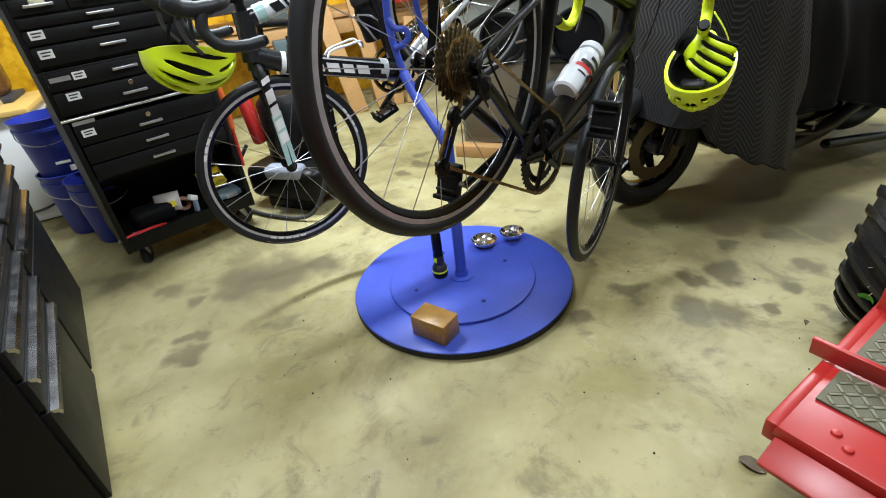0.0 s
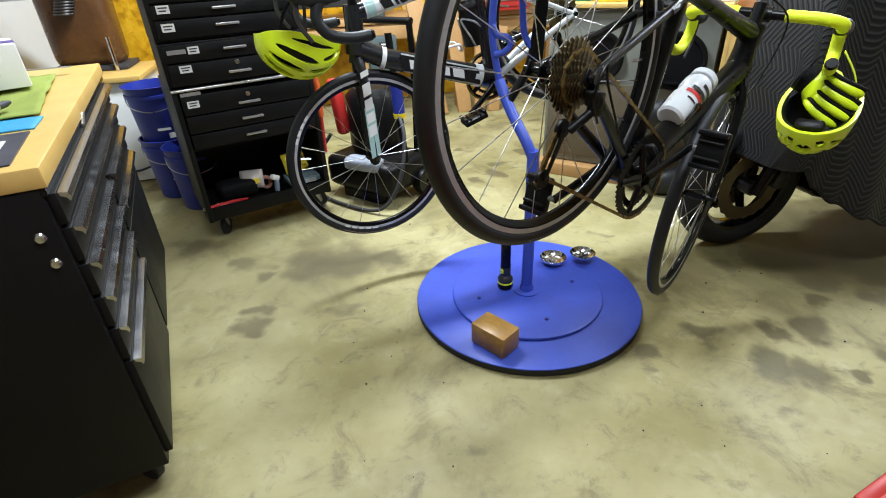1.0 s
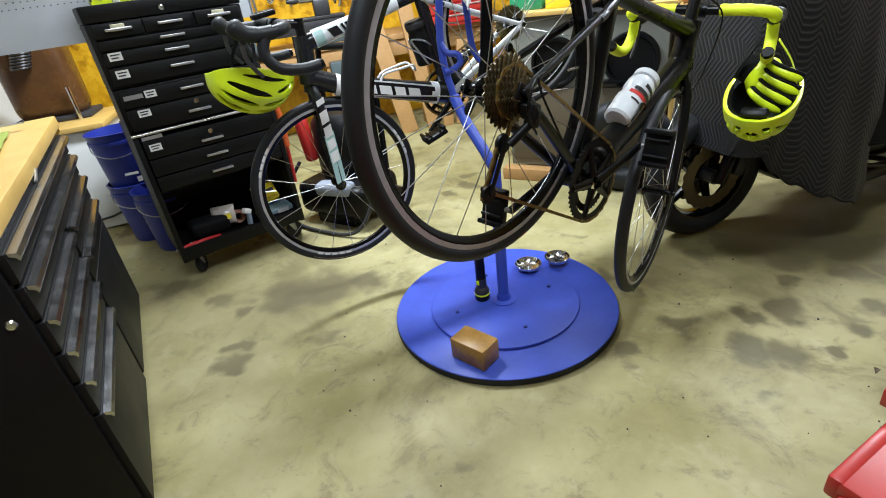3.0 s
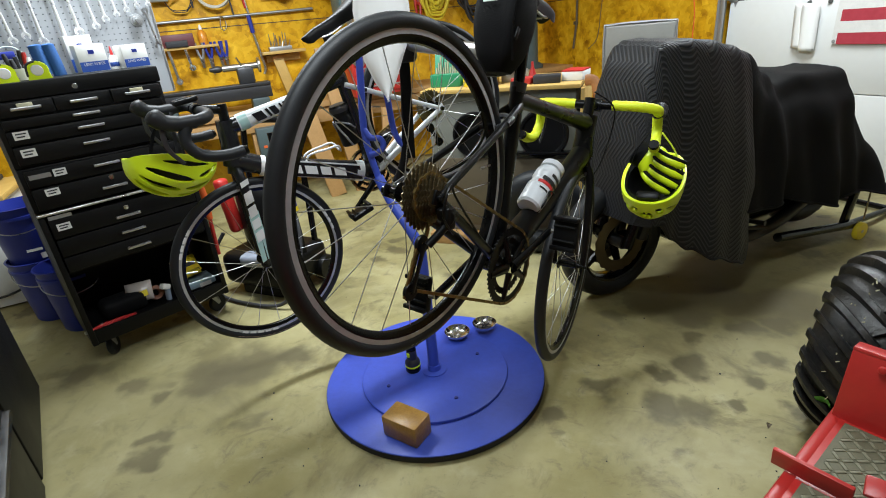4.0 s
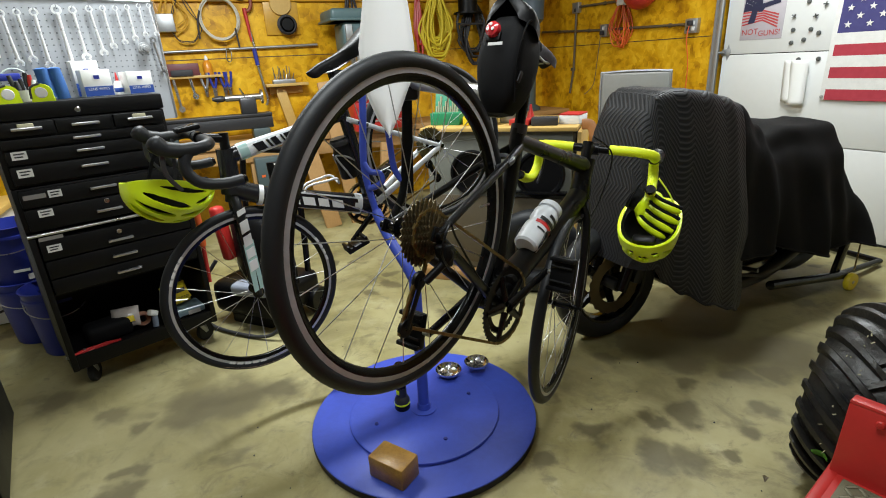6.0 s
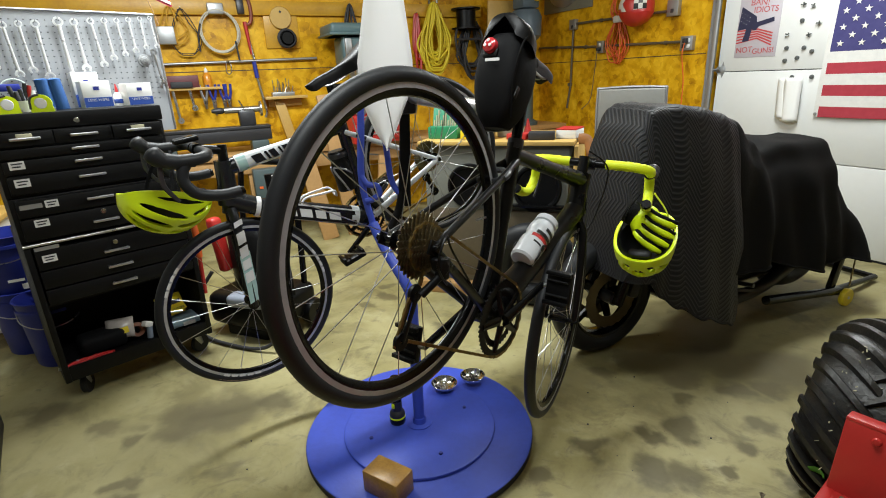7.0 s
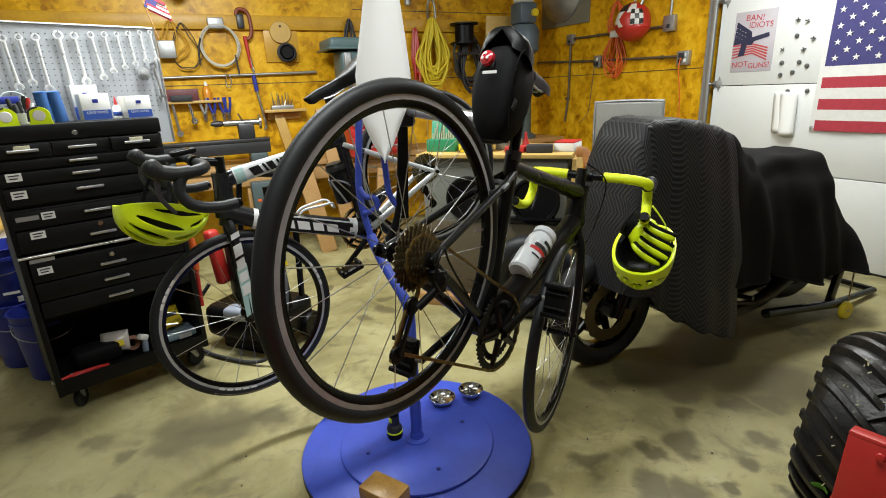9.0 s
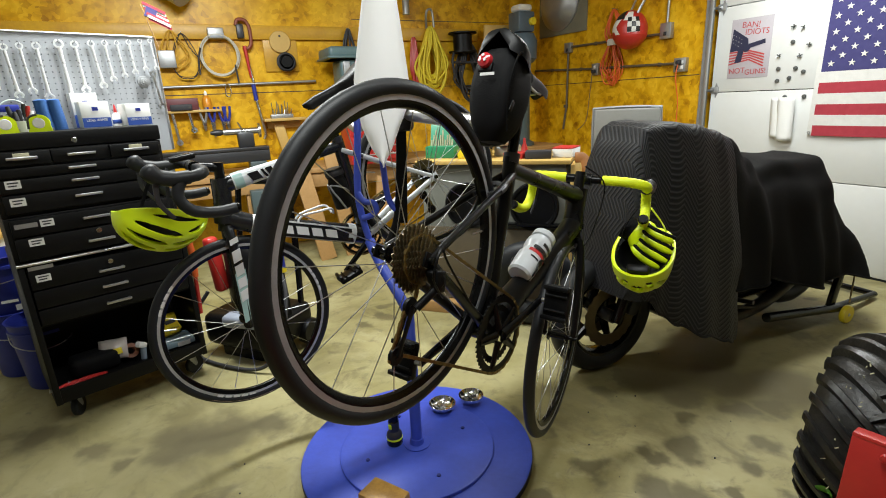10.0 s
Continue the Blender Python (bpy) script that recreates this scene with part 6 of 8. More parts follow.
drape("blanket", bl_, [(-0.02, 1.18, 0.15, 0.06, 0.1, 0.48, 0.5, -0.09), (0.03, 1.2, 0.16, 0.07, 0.1, 0.42, 0.46, -0.09), (0.12, 1.205, 0.18, 0.09, 0.1, 0.35, 0.42, -0.09), (0.24, 1.185, 0.2, 0.1, 0.1, 0.27, 0.38, -0.08), (0.38, 1.155, 0.21, 0.1, 0.1, 0.2, 0.35, -0.07), (0.46, 1.13, 0.2, 0.1, 0.1, 0.17, 0.35, -0.07)], M["quilt"], seed=1.0, fold=0.014)
cv_ = thing("motorcycle_cover", MOTO, "plain black fabric cover over a motorcycle's rear", "cover")
drape("fabric", cv_, [(0.36, 1.14, 0.2, 0.08, 0.1, 0.46, 0.44, -0.06), (0.5, 1.105, 0.2, 0.09, 0.1, 0.44, 0.42, -0.05), (0.66, 1.015, 0.2, 0.12, 0.1, 0.41, 0.4, -0.02), (0.8, 0.95, 0.19, 0.14, 0.1, 0.38, 0.4, 0.0), (0.95, 0.975, 0.18, 0.15, 0.1, 0.36, 0.4, 0.0), (1.34, 0.955, 0.17, 0.16, 0.1, 0.31, 0.38, 0.0), (1.41, 0.83, 0.17, 0.16, 0.12, 0.29, 0.36, 0.0), (1.54, 0.63, 0.18, 0.16, 0.12, 0.27, 0.34, 0.0), (1.65, 0.43, 0.18, 0.16, 0.12, 0.26, 0.33, 0.0)], M["cover_plain"], seed=4.0, fold=0.03)
# paddock stand under the rear wheel
ps = thing("paddock_stand", MOTO, "black steel paddock stand with yellow rollers", "motorcycle stand")
M["stand_black"] = M["black_gloss"]
part("side_bar", tubebm([(0.86, -0.27, 0.17), (1.52, -0.27, 0.08)], 0.024, 12), M["stand_black"], ps)
part("side_bar", tubebm([(0.95, 0.27, 0.12), (1.5, 0.27, 0.075)], 0.024, 12), M["stand_black"], ps)
for s in (-1, 1):
    part("upright", boxbm(0.05, 0.03, 0.34, at(1.5, s * 0.25, 0.22, 0, 14, 0), 0.006), M["stand_black"], ps)
    w = part("roller", lathebm([(0.01, -0.014), (0.048, -0.014), (0.052, -0.008), (0.052, 0.008), (0.048, 0.014), (0.01, 0.014)], 28, at(1.53, s * 0.31, 0.052) @ AX_Y, True), M["yellow"], ps, "yellow plastic roller")
    part("axle_bolt", lathebm([(0, 0.004), (0.008, 0.003), (0.01, 0)], 10, at(1.53, s * 0.31 - 0.014, 0.052, 90, 0, 0)), M["steel"], w)
    part("handle_bar", tubebm([(1.52, s * 0.24, 0.07), (2.05, s * 0.2, 0.03)], 0.018, 10), M["stand_black"], ps)
part("cross_bar", tubebm([(2.05, -0.2, 0.03), (2.05, 0.2, 0.03)], 0.018, 10), M["stand_black"], ps)
M["brass_chain"] = M["chain"]
bm = bmesh.new()
for k in range(16):
    box(bm, 0.008, 0.006, 0.014, at(1.56 + 0.002 * (k % 2), -0.3, 0.12 + k * 0.014, 0, 0, 90 * (k % 2)), 0.001)
part("safety_chain", bm, M["brass_chain"], ps, "thin brass chain")

# ---- garage door and what is on it ----
def text_part(parent, body, size, m, material, name="lettering", shear=0.0):
    cu = bpy.data.curves.new(name, "FONT")
    cu.body, cu.size, cu.align_x, cu.shear, cu.extrude = body, size, "CENTER", shear, 0.0004
    tmp = bpy.data.objects.new(name, cu)
    me = bpy.data.meshes.new_from_object(tmp)
    bpy.data.objects.remove(tmp)
    bpy.data.curves.remove(cu)
    me.materials.append(material)
    o = new(name, me)
    o.parent, o.matrix_local = parent, m
    return o


door = thing("garage_door", RIGHT @ pose(2.215, 0.0, 0), "white insulated sectional garage door, closed", "garage door", kind="structure")
for z0, z1 in ((0.012, 0.637), (0.637, 1.283), (1.283, 1.93), (1.93, 2.3)):
    p = part("door_panel", boxbm(2.94, 0.045, z1 - z0 - 0.005, at(1.47, 0.03, (z0 + z1) / 2), 0.006), M["white_panel"], door)
part("bottom_seal", boxbm(2.94, 0.04, 0.02, at(1.47, 0.03, 0.008)), M["rubber"], door)
for z in (0.637, 1.3, 1.93):
    h = part("hinge", boxbm(0.07, 0.008, 0.05, at(0.03, 0.002, z), 0.003), M["galv"], door, "galvanised roller hinge")
    part("hinge_leaf", platebm([(-0.022, 0), (0, 0.06), (0.022, 0), (0, -0.06)], 0.003, at(0.045, 0.006, z, 90, 0, 0)), M["galv"], h)
    part("roller", tubebm([(-0.03, -0.01, z), (0.03, -0.01, z)], 0.012, 12), M["steel"], h)
tk = thing("door_track", RIGHT @ pose(2.185, 0, 0), "galvanised vertical garage door track", "door track", kind="structure")
part("rail", boxbm(0.014, 0.06, 2.4, at(0.0, -0.03, 1.2), 0.003), M["galv"], tk)
part("rail_lip", boxbm(0.034, 0.01, 2.4, at(0.012, -0.058, 1.2), 0.003), M["galv"], tk)
part("jamb", boxbm(0.05, 0.02, 2.4, at(-0.035, -0.012, 1.2), 0.002), mat("grey_jamb", (0.3, 0.3, 0.3), 0.5, scale=6), tk)

po = thing("poster", RIGHT @ pose(2.34, 0.006, 1.385), "printed tin sign with a flag, a pistol outline and red lettering", "poster")
PW, PH = 0.315, 0.437
part("sheet", boxbm(PW, 0.003, PH, at(PW / 2, 0, PH / 2), 0.001), mat("pale_grey_tin", (0.5, 0.46, 0.5), 0.45, scale=6), po)
FACE = lambda x, z, d=0.003, rz=0: at(x, -d, z, 90, 0, 0) @ Matrix.Rotation(radians(rz), 4, "Z")
M["poster_red"] = mat("poster_red", (0.5, 0.06, 0.06), 0.6, scale=20)
M["poster_navy"] = mat("poster_navy", (0.02, 0.022, 0.06), 0.5, scale=20)
text_part(po, "BAN!", 0.062, FACE(PW * .48, PH * .84, 0.003, -4), M["poster_red"])
text_part(po, "IDIOTS", 0.058, FACE(PW * .64, PH * .72, 0.003, -2), M["poster_red"])
text_part(po, "NOT", 0.058, FACE(PW * .24, PH * .085, 0.003, 2), M["poster_red"])
text_part(po, "GUNS!", 0.055, FACE(PW * .7, PH * .06, 0.003, 2), M["poster_red"])
part("canton", platebm([(0.005, 0.2), (0.02, 0.37), (0.14, 0.29), (0.15, 0.22)], 0.001, FACE(0, 0, 0.0025)), M["poster_navy"], po)
for k in range(5):
    x0, z0 = 0.004 + 0.02 * k, 0.19 - 0.021 * k * .6
    part("stripe", platebm([(0.004, 0.2 - k * 0.022), (0.16, 0.205 - k * 0.016), (0.275, 0.17 - k * 0.021), (0.272, 0.16 - k * 0.021), (0.16, 0.194 - k * 0.016), (0.004, 0.19 - k * 0.022)], 0.001, FACE(0, 0, 0.0022)), M["poster_red"], po)
part("pistol_outline", platebm([(0.055, 0.23), (0.27, 0.275), (0.275, 0.245), (0.165, 0.22), (0.15, 0.195), (0.125, 0.192), (0.115, 0.205), (0.1, 0.12), (0.05, 0.115), (0.07, 0.2)], 0.0015, FACE(0, 0, 0.0032)), M["poster_navy"], po)
for k in range(12):
    part("star", platebm([(0.004 * math.cos(a) * (1 if i % 2 == 0 else .45), 0.004 * math.sin(a) * (1 if i % 2 == 0 else .45)) for i, a in enumerate([2 * math.pi * j / 10 + 1.57 for j in range(10)])], 0.0006, FACE(0.025 + 0.022 * (k % 4), 0.325 - 0.03 * (k // 4) - 0.012 * (k % 4), 0.0036)), M["flag_white"], po)

fg = thing("large_flag", RIGHT @ pose(3.02, 0.0, 0.96), "large flag with red and white stripes and a starred blue corner", "flag")
ST_, FWD = 0.0722, 1.43


def wavy(x0, x1, z0, z1, d, n=24):
    bm = bmesh.new()
    g = []
    for i in range(n + 1):
        x = x0 + (x1 - x0) * i / n
        g.append([bm.verts.new((x + 0.012 * zz, -d - 0.008 - 0.006 * math.sin(x * 9 + zz * 3), zz)) for zz in (z0, (z0 + z1) / 2, z1)])
    for a, c in zip(g, g[1:]):
        for k in range(2):
            bm.faces.new((a[k], a[k + 1], c[k + 1], c[k]))
    return bm


for k in range(13):
    part("stripe", wavy(0.0 if k < 6 else 0.72, FWD, k * ST_, (k + 1) * ST_, 0.0), M["flag_red"] if k % 2 == 0 else M["flag_white"], fg)
part("canton", wavy(0.0, 0.72, 6 * ST_, 13 * ST_, 0.0), M["flag_blue"], fg)
part("header", wavy(-0.03, 0.0, 0, 13 * ST_, 0.0, 4), M["flag_white"], fg, "white canvas heading")
star_ob = None
for r in range(9):
    for c in range(6 if r % 2 == 0 else 5):
        x, z = 0.06 + c * 0.12 + (0.06 if r % 2 else 0), 6 * ST_ + 0.05 + r * 0.0505
        if x > 0.7:
            continue
        m_ = at(x, -0.0125 - 0.006 * math.sin(x * 9 + z * 3), z, 90, 0, 0)
        if star_ob is None:
            star_ob = part("star", platebm([(0.023 * math.cos(a) * (1 if i % 2 == 0 else .4), 0.023 * math.sin(a) * (1 if i % 2 == 0 else .4)) for i, a in enumerate([2 * math.pi * j / 10 + math.pi / 2 for j in range(10)])], 0.001), M["flag_white"], fg)
            star_ob.matrix_local = m_
        else:
            s = new("star", star_ob.data)
            s.parent, s.matrix_local = fg, m_
for z in (0.02, 0.92):
    part("grommet", lathebm([(0.005, 0), (0.011, 0), (0.011, 0.003), (0.005, 0.003)], 16, at(-0.015, -0.012, z, 90, 0, 0), True), M["galv"], fg)
M["grey_magnet"] = mat("grey_magnet", (0.16, 0.17, 0.17), 0.35, 0.7, scale=20)
for k, (s, z) in enumerate(((2.802, 1.718), (2.865, 1.703), (2.807, 1.613), (2.92, 1.585), (2.724, 1.526), (2.868, 1.516), (2.731, 1.435), (2.849, 1.431), (2.904, 1.404), (2.814, 1.365), (2.732, 1.349), (2.802, 1.233), (2.933, 1.233))):
    mg = thing("door_magnet", wallR(s, z, -0.004) @ pose(0, 0, 0, 90, 0, 0), "small round grey magnet on a white door", "magnet", "magnets on the door")
    if k < 6 and k != 2:
        bm = bmesh.new()
        for a in range(4):
            tube(bm, [(0, 0, 0.004), (0.017 * math.cos(a * 1.57 + k), 0.014 * math.sin(a * 1.57 + k), 0.012)], 0.0045, 6)
        part("cap", bm, M["grey_magnet"], mg)
    else:
        part("cap", lathebm([(0, 0.012), (0.011, 0.011), (0.015, 0.006), (0.015, 0)], 20), M["grey_magnet"], mg)
pp = thing("folded_papers", wallR(2.80, 1.23, 0.0), "white folded papers held to a door by a magnet", "paper")
for k, (dx, w, L_, r) in enumerate(((-0.03, 0.11, 0.29, 9), (0.03, 0.12, 0.31, 5))):
    bm = bmesh.new()
    g = []
    for i in range(13):
        t = i / 12
        g.append([bm.verts.new((dx - w / 2 + w * j / 4 + 0.12 * t * math.sin(radians(r)), -0.012 - 0.014 * k - 0.02 * math.sin(math.pi * j / 4) * (0.4 + t), -L_ * t)) for j in range(5)])
    for a, c in zip(g, g[1:]):
        for j in range(4):
            bm.faces.new((a[j], a[j + 1], c[j + 1], c[j]))
    part("sheet", bm, M["paper"], pp).modifiers.new("thickness", "SOLIDIFY").thickness = 0.001

# ---- strand board wall beside the door ----
M["conduit"] = mat("painted_conduit", (0.16, 0.13, 0.09), 0.45, 0.4, scale=12)


def ebox(s, z, w, h, label, right=True, outlets=0):
    b = thing("electrical_box", wallR(s, z, 0.0), label, "electrical box", "electrical boxes", "")
    part("box", boxbm(w, 0.045, h, at(0, -0.0225, 0), 0.004), M["galv"], b)
    for k in range(outlets):
        part("socket", boxbm(0.03, 0.006, 0.032, at((k % 2 - .5) * 0.045 if outlets > 2 else 0, -0.047, (k // 2 - .5) * 0.045 if outlets > 2 else (k - .5) * 0.045), 0.004), M["label"] if k % 2 else M["ink"], b)
    return b


ebox(1.934, 1.525, 0.115, 0.115, "galvanised double socket box with an orange cord", outlets=4)
ebox(0.964, 1.557, 0.09, 0.115, "galvanised socket box with a black plug", outlets=2)
ebox(0.559, 1.804, 0.09, 0.1, "galvanised light switch box", outlets=1)
ebox(1.767, 1.819, 0.11, 0.13, "grey switch box with a white toggle", outlets=1)
for name_, pts in (("conduit", [(0.02, 1.605), (0.92, 1.565)]), ("conduit", [(1.01, 1.565), (1.88, 1.54)]), ("conduit", [(0.6, 1.81), (1.72, 1.80)]), ("conduit", [(0.556, 1.75), (0.545, 1.2), (0.5, 0.95)]), ("conduit", [(1.767, 1.88), (1.775, 2.69)])):
    c = thing("conduit_pipe", RIGHT, "thin metal conduit fixed along a strand board wall", "conduit", "conduits", "structure")
    part("pipe", tubebm([(s, -0.022, z) for s, z in pts], 0.0115, 12), M["conduit"] if pts[0][0] != 1.767 else M["galv"], c)
    for q in (0.3, 0.8):
        a, b_ = pts[0], pts[-1]
        part("strap", boxbm(0.02, 0.026, 0.034, at(a[0] + (b_[0] - a[0]) * q, -0.013, a[1] + (b_[1] - a[1]) * q if len(pts) == 2 else pts[1][1]), 0.003), M["conduit"], c)
for (z, s0, s1) in ((1.455, 0.03, 2.1),):
    gsm = thing("board_seam", RIGHT, "dark seam between two strand boards", "seam", "", "structure")
    part("gap", boxbm(s1 - s0, 0.004, 0.006, at((s0 + s1) / 2, -0.001, z - 0.02)), M["ink"], gsm)


def hank(name, m, R, rr, L_, n, material, label, category, wrap=None, seed=0):
    """A hanging coil of cord: many loops, bunched where they are tied."""
    rnd = random.Random(seed)
    o = thing(name, m, label, category)
    for k in range(n):
        w, l = R * rnd.uniform(0.35, 1.15), L_ * rnd.uniform(0.72, 1.08)
        j = lambda: R * 0.16 * rnd.uniform(-1, 1)
        y = rnd.uniform(-1, 1) * R * .35
        pts = spline([(0.01 * rnd.uniform(-1, 1), y * .3, 0), (w * .55 + j(), y, -l * .3), (w + j(), y, -l * .68), (w * .5 + j(), y, -l * .96), (j(), y, -l), (-w * .5 + j(), y, -l * .96), (-w + j(), y, -l * .68), (-w * .55 + j(), y, -l * .3)], 4, True)
        bm = bmesh.new()
        tube(bm, pts, rr, 6, closed=True)
        part("loop", bm, material, o)
    if wrap is not None:
        part("tie", lathebm([(R * .42, -0.03), (R * .5, -0.02), (R * .5, 0.02), (R * .42, 0.03)], 18, at(0, 0, -L_ * .03), True), wrap, o)
    part("nail", tubebm([(0, 0.06, 0.005), (0, -0.03, 0.01)], 0.003, 6), M["galv"], o)
    return o


hank("extension_cord", wallR(1.2, 1.80, 0.06), 0.11, 0.0055, 0.40, 9, M["orange"], "coiled orange extension cord hanging on a wall", "extension cord", M["flag_white"], 1)
hank("extension_cord", wallR(1.19, 2.08, 0.05), 0.075, 0.0055, 0.29, 7, M["orange"], "upper loops of a coiled orange extension cord", "extension cord", None, 2)
oc = thing("orange_lead", RIGHT, "orange power cord hanging from a wall socket", "cord")
part("plug", boxbm(0.03, 0.035, 0.04, at(1.945, -0.07, 1.545), 0.006), M["ink"], oc)
part("cable", tubebm(spline([(1.945, -0.08, 1.53), (1.94, -0.09, 1.42), (1.955, -0.06, 1.22), (1.95, -0.05, 1.0)], 6), 0.0045, 8), M["orange"], oc)
bc_ = thing("power_lead", RIGHT, "dark power cord hanging from a wall socket", "cord")
part("plug", boxbm(0.035, 0.04, 0.035, at(0.965, -0.065, 1.535), 0.008), M["ink"], bc_)
part("cable", tubebm(spline([(0.965, -0.08, 1.52), (0.93, -0.07, 1.3), (0.88, -0.06, 1.05), (0.8, -0.1, 0.95)], 6), 0.004, 8), M["conduit"], bc_)
# motocross helmet, drawn from its large colour fields
mh = thing("full_face_helmet", wallR(1.475, 1.86, 0.15) @ pose(0, 0, 0, 0, 0, -15), "red, white and black full-face helmet hanging on a wall", "helmet")
bm = bmesh.new()
bmesh.ops.create_uvsphere(bm, u_segments=32, v_segments=20, radius=1.0, matrix=Matrix.Diagonal((0.155, 0.15, 0.165, 1)))
for v in bm.verts:
    if v.co.z < -0.05:
        v.co.x *= 1.12
part("shell", bm, M["red"], mh)


def patch(c0, c1, e0, e1, material, rad=1.012, name="colour_field", n=8, skew=0.0):
    b2_ = bmesh.new()
    g = [[b2_.verts.new((0.155 * rad * math.cos(radians(e0 + (e1 - e0) * j / n)) * math.cos(radians(c0 + (c1 - c0) * i / n + skew * j / n)), 0.15 * rad * math.cos(radians(e0 + (e1 - e0) * j / n)) * math.sin(radians(c0 + (c1 - c0) * i / n + skew * j / n)), 0.165 * rad * math.sin(radians(e0 + (e1 - e0) * j / n)))) for j in range(n + 1)] for i in range(n + 1)]
    for a, c in zip(g, g[1:]):
        for j in range(n):
            b2_.faces.new((a[j], a[j + 1], c[j + 1], c[j]))
    part(name, b2_, material, mh)


patch(-110, -60, 30, 80, M["print_black"])
patch(-125, -95, -5, 30, M["flag_white"], skew=25)
patch(-90, -70, -15, 12, M["flag_white"], skew=-20)
patch(-60, -30, 25, 60, M["flag_white"], skew=10)
for i in range(3):
    for j in range(5):
        if (i + j) % 2 == 0:
            patch(-45 + i * 14, -31 + i * 14, -40 + j * 15, -25 + j * 15, M["print_black"], 1.016, "check_square", 3)
        else:
            patch(-45 + i * 14, -31 + i * 14, -40 + j * 15, -25 + j * 15, M["flag_white"], 1.016, "check_square", 3)
part("strap", tubebm([(0.0, 0.0, 0.16), (-0.03, 0.1, 0.32)], 0.012, 8, flat=.3), M["galv"], mh)
part("strap", tubebm([(0.1, 0.0, 0.13), (0.12, 0.1, 0.32)], 0.012, 8, flat=.3), M["galv"], mh)
# round pan and its board high on the wall
pb_ = thing("metal_pan", wallR(0.42, 2.26, 0.0), "dull round metal pan hung on a board", "pan")
part("board", boxbm(0.72, 0.02, 0.62, at(0.02, -0.01, 0.0), 0.003), mat("grey_board", (0.2, 0.19, 0.14), 0.6, scale=7), pb_)
part("bowl", lathebm([(0, 0.12), (0.12, 0.115), (0.21, 0.08), (0.26, 0.02), (0.29, 0.012), (0.29, 0.0), (0, 0.0)], 48, at(-0.02, -0.02, 0.02, 90, 0, 0)), M["galv"], pb_)

# ---- back wall ----
M["ledger"] = mat("varnished_ledger", (0.66, 0.38, 0.02), 0.4, dark=(0.38, 0.18, 0.02), scale=5, amount=0.7, bump=0.15, bscale=60)
lg = thing("wall_ledger", LEFT, "varnished timber ledger board along a wall", "ledger", "", "structure")
part("board", boxbm(4.2, 0.04, 0.118, at(3.2 + 0.9, 0.02, 1.985), 0.003), M["ledger"], lg)
part("board", boxbm(1.15, 0.04, 0.118, at(1.38, 0.02, 1.985), 0.003), M["ledger"], lg)
cd = thing("conduit_pipe", LEFT, "grey steel pipe along a strand board wall", "conduit", "conduits", "structure")
part("pipe", tubebm([(2.62, 0.03, 1.557), (4.1, 0.03, 1.533)], 0.012, 12), M["galv"], cd)
for s0, s1, z in ((0.05, 7.0, 1.47), (0.05, 2.2, 2.12)):
    sm_ = thing("board_seam", LEFT, "dark seam between two strand boards", "seam", "", "structure")
    part("gap", boxbm(s1 - s0, 0.004, 0.006, at((s0 + s1) / 2, 0.001, z)), M["ink"], sm_)


def onL(s, z, off=0.03):
    """On the back wall, seen from the room: x to the right, y into the wall."""
    return LEFT @ pose(s, off, z) @ Matrix.Rotation(math.pi, 4, "Z")


# plywood plate with a disc, and a headlamp reel below it
pl_ = thing("plywood_plate", onL(2.91, 1.845, 0.0), "plywood plate with a round disc nailed to a wall", "plywood plate")
part("plate", boxbm(0.3, 0.02, 0.39, at(0, -0.011, 0), 0.003), M["ledger"], pl_)
part("disc", lathebm([(0, 0.03), (0.09, 0.03), (0.095, 0.02), (0.095, 0)], 40, at(0, -0.02, 0.06, 90, 0, 0)), M["maple"], pl_)
part("hole", lathebm([(0, 0.001), (0.01, 0.001), (0.01, 0)], 16, at(0, -0.051, 0.11, 90, 0, 0)), M["ink"], pl_)
rl_ = thing("cable_reel", onL(2.88, 1.73, 0.06), "small black cable reel hanging on a wall", "cable reel")
part("drum", lathebm([(0, 0.07), (0.05, 0.07), (0.055, 0.04), (0.075, 0.03), (0.08, 0.0), (0, 0)], 28, at(0, 0.02, 0, 90, 0, 0)), M["plastic"], rl_)
bm = bmesh.new()
for k in range(4):
    tube(bm, [((0.07 + .004 * k) * math.cos(a), -0.03 + 0.006 * k, (0.07 + .003 * k) * math.sin(a)) for a in [i * 2 * math.pi / 28 for i in range(28)]], 0.006, 6, closed=True)
part("cable", bm, M["ink"], rl_)
# clear hose coil on a grey hanger
hg = thing("hose_hanger", onL(3.45, 1.95, 0.04), "grey bracket with a coil of clear hose", "hose coil")
part("bracket", boxbm(0.13, 0.07, 0.09, at(0, -0.02, 0.02), 0.01), M["galv"], hg)
bm = bmesh.new()
for k in range(5):
    tube(bm, [((0.15 + .006 * math.sin(k * 2.1)) * math.cos(a) + 0.004 * k, -0.05 + 0.008 * k, -0.16 + (0.165 + .006 * math.cos(k * 1.7)) * math.sin(a)) for a in [i * 2 * math.pi / 36 for i in range(36)]], 0.0065, 8, closed=True)
M["clear_hose"] = mat("cloudy_hose", (0.58, 0.56, 0.48), 0.25, scale=20)
part("hose", bm, M["clear_hose"], hg)
part("hose_tail", tubebm(spline([(-0.14, -0.06, -0.1), (-0.17, -0.06, -0.2), (-0.175, -0.06, -0.32)], 5), 0.0075, 8), M["ink"], hg)
part("hose_tail", tubebm([(0.12, -0.06, -0.24), (0.13, -0.06, -0.4)], 0.0075, 8), M["ink"], hg)
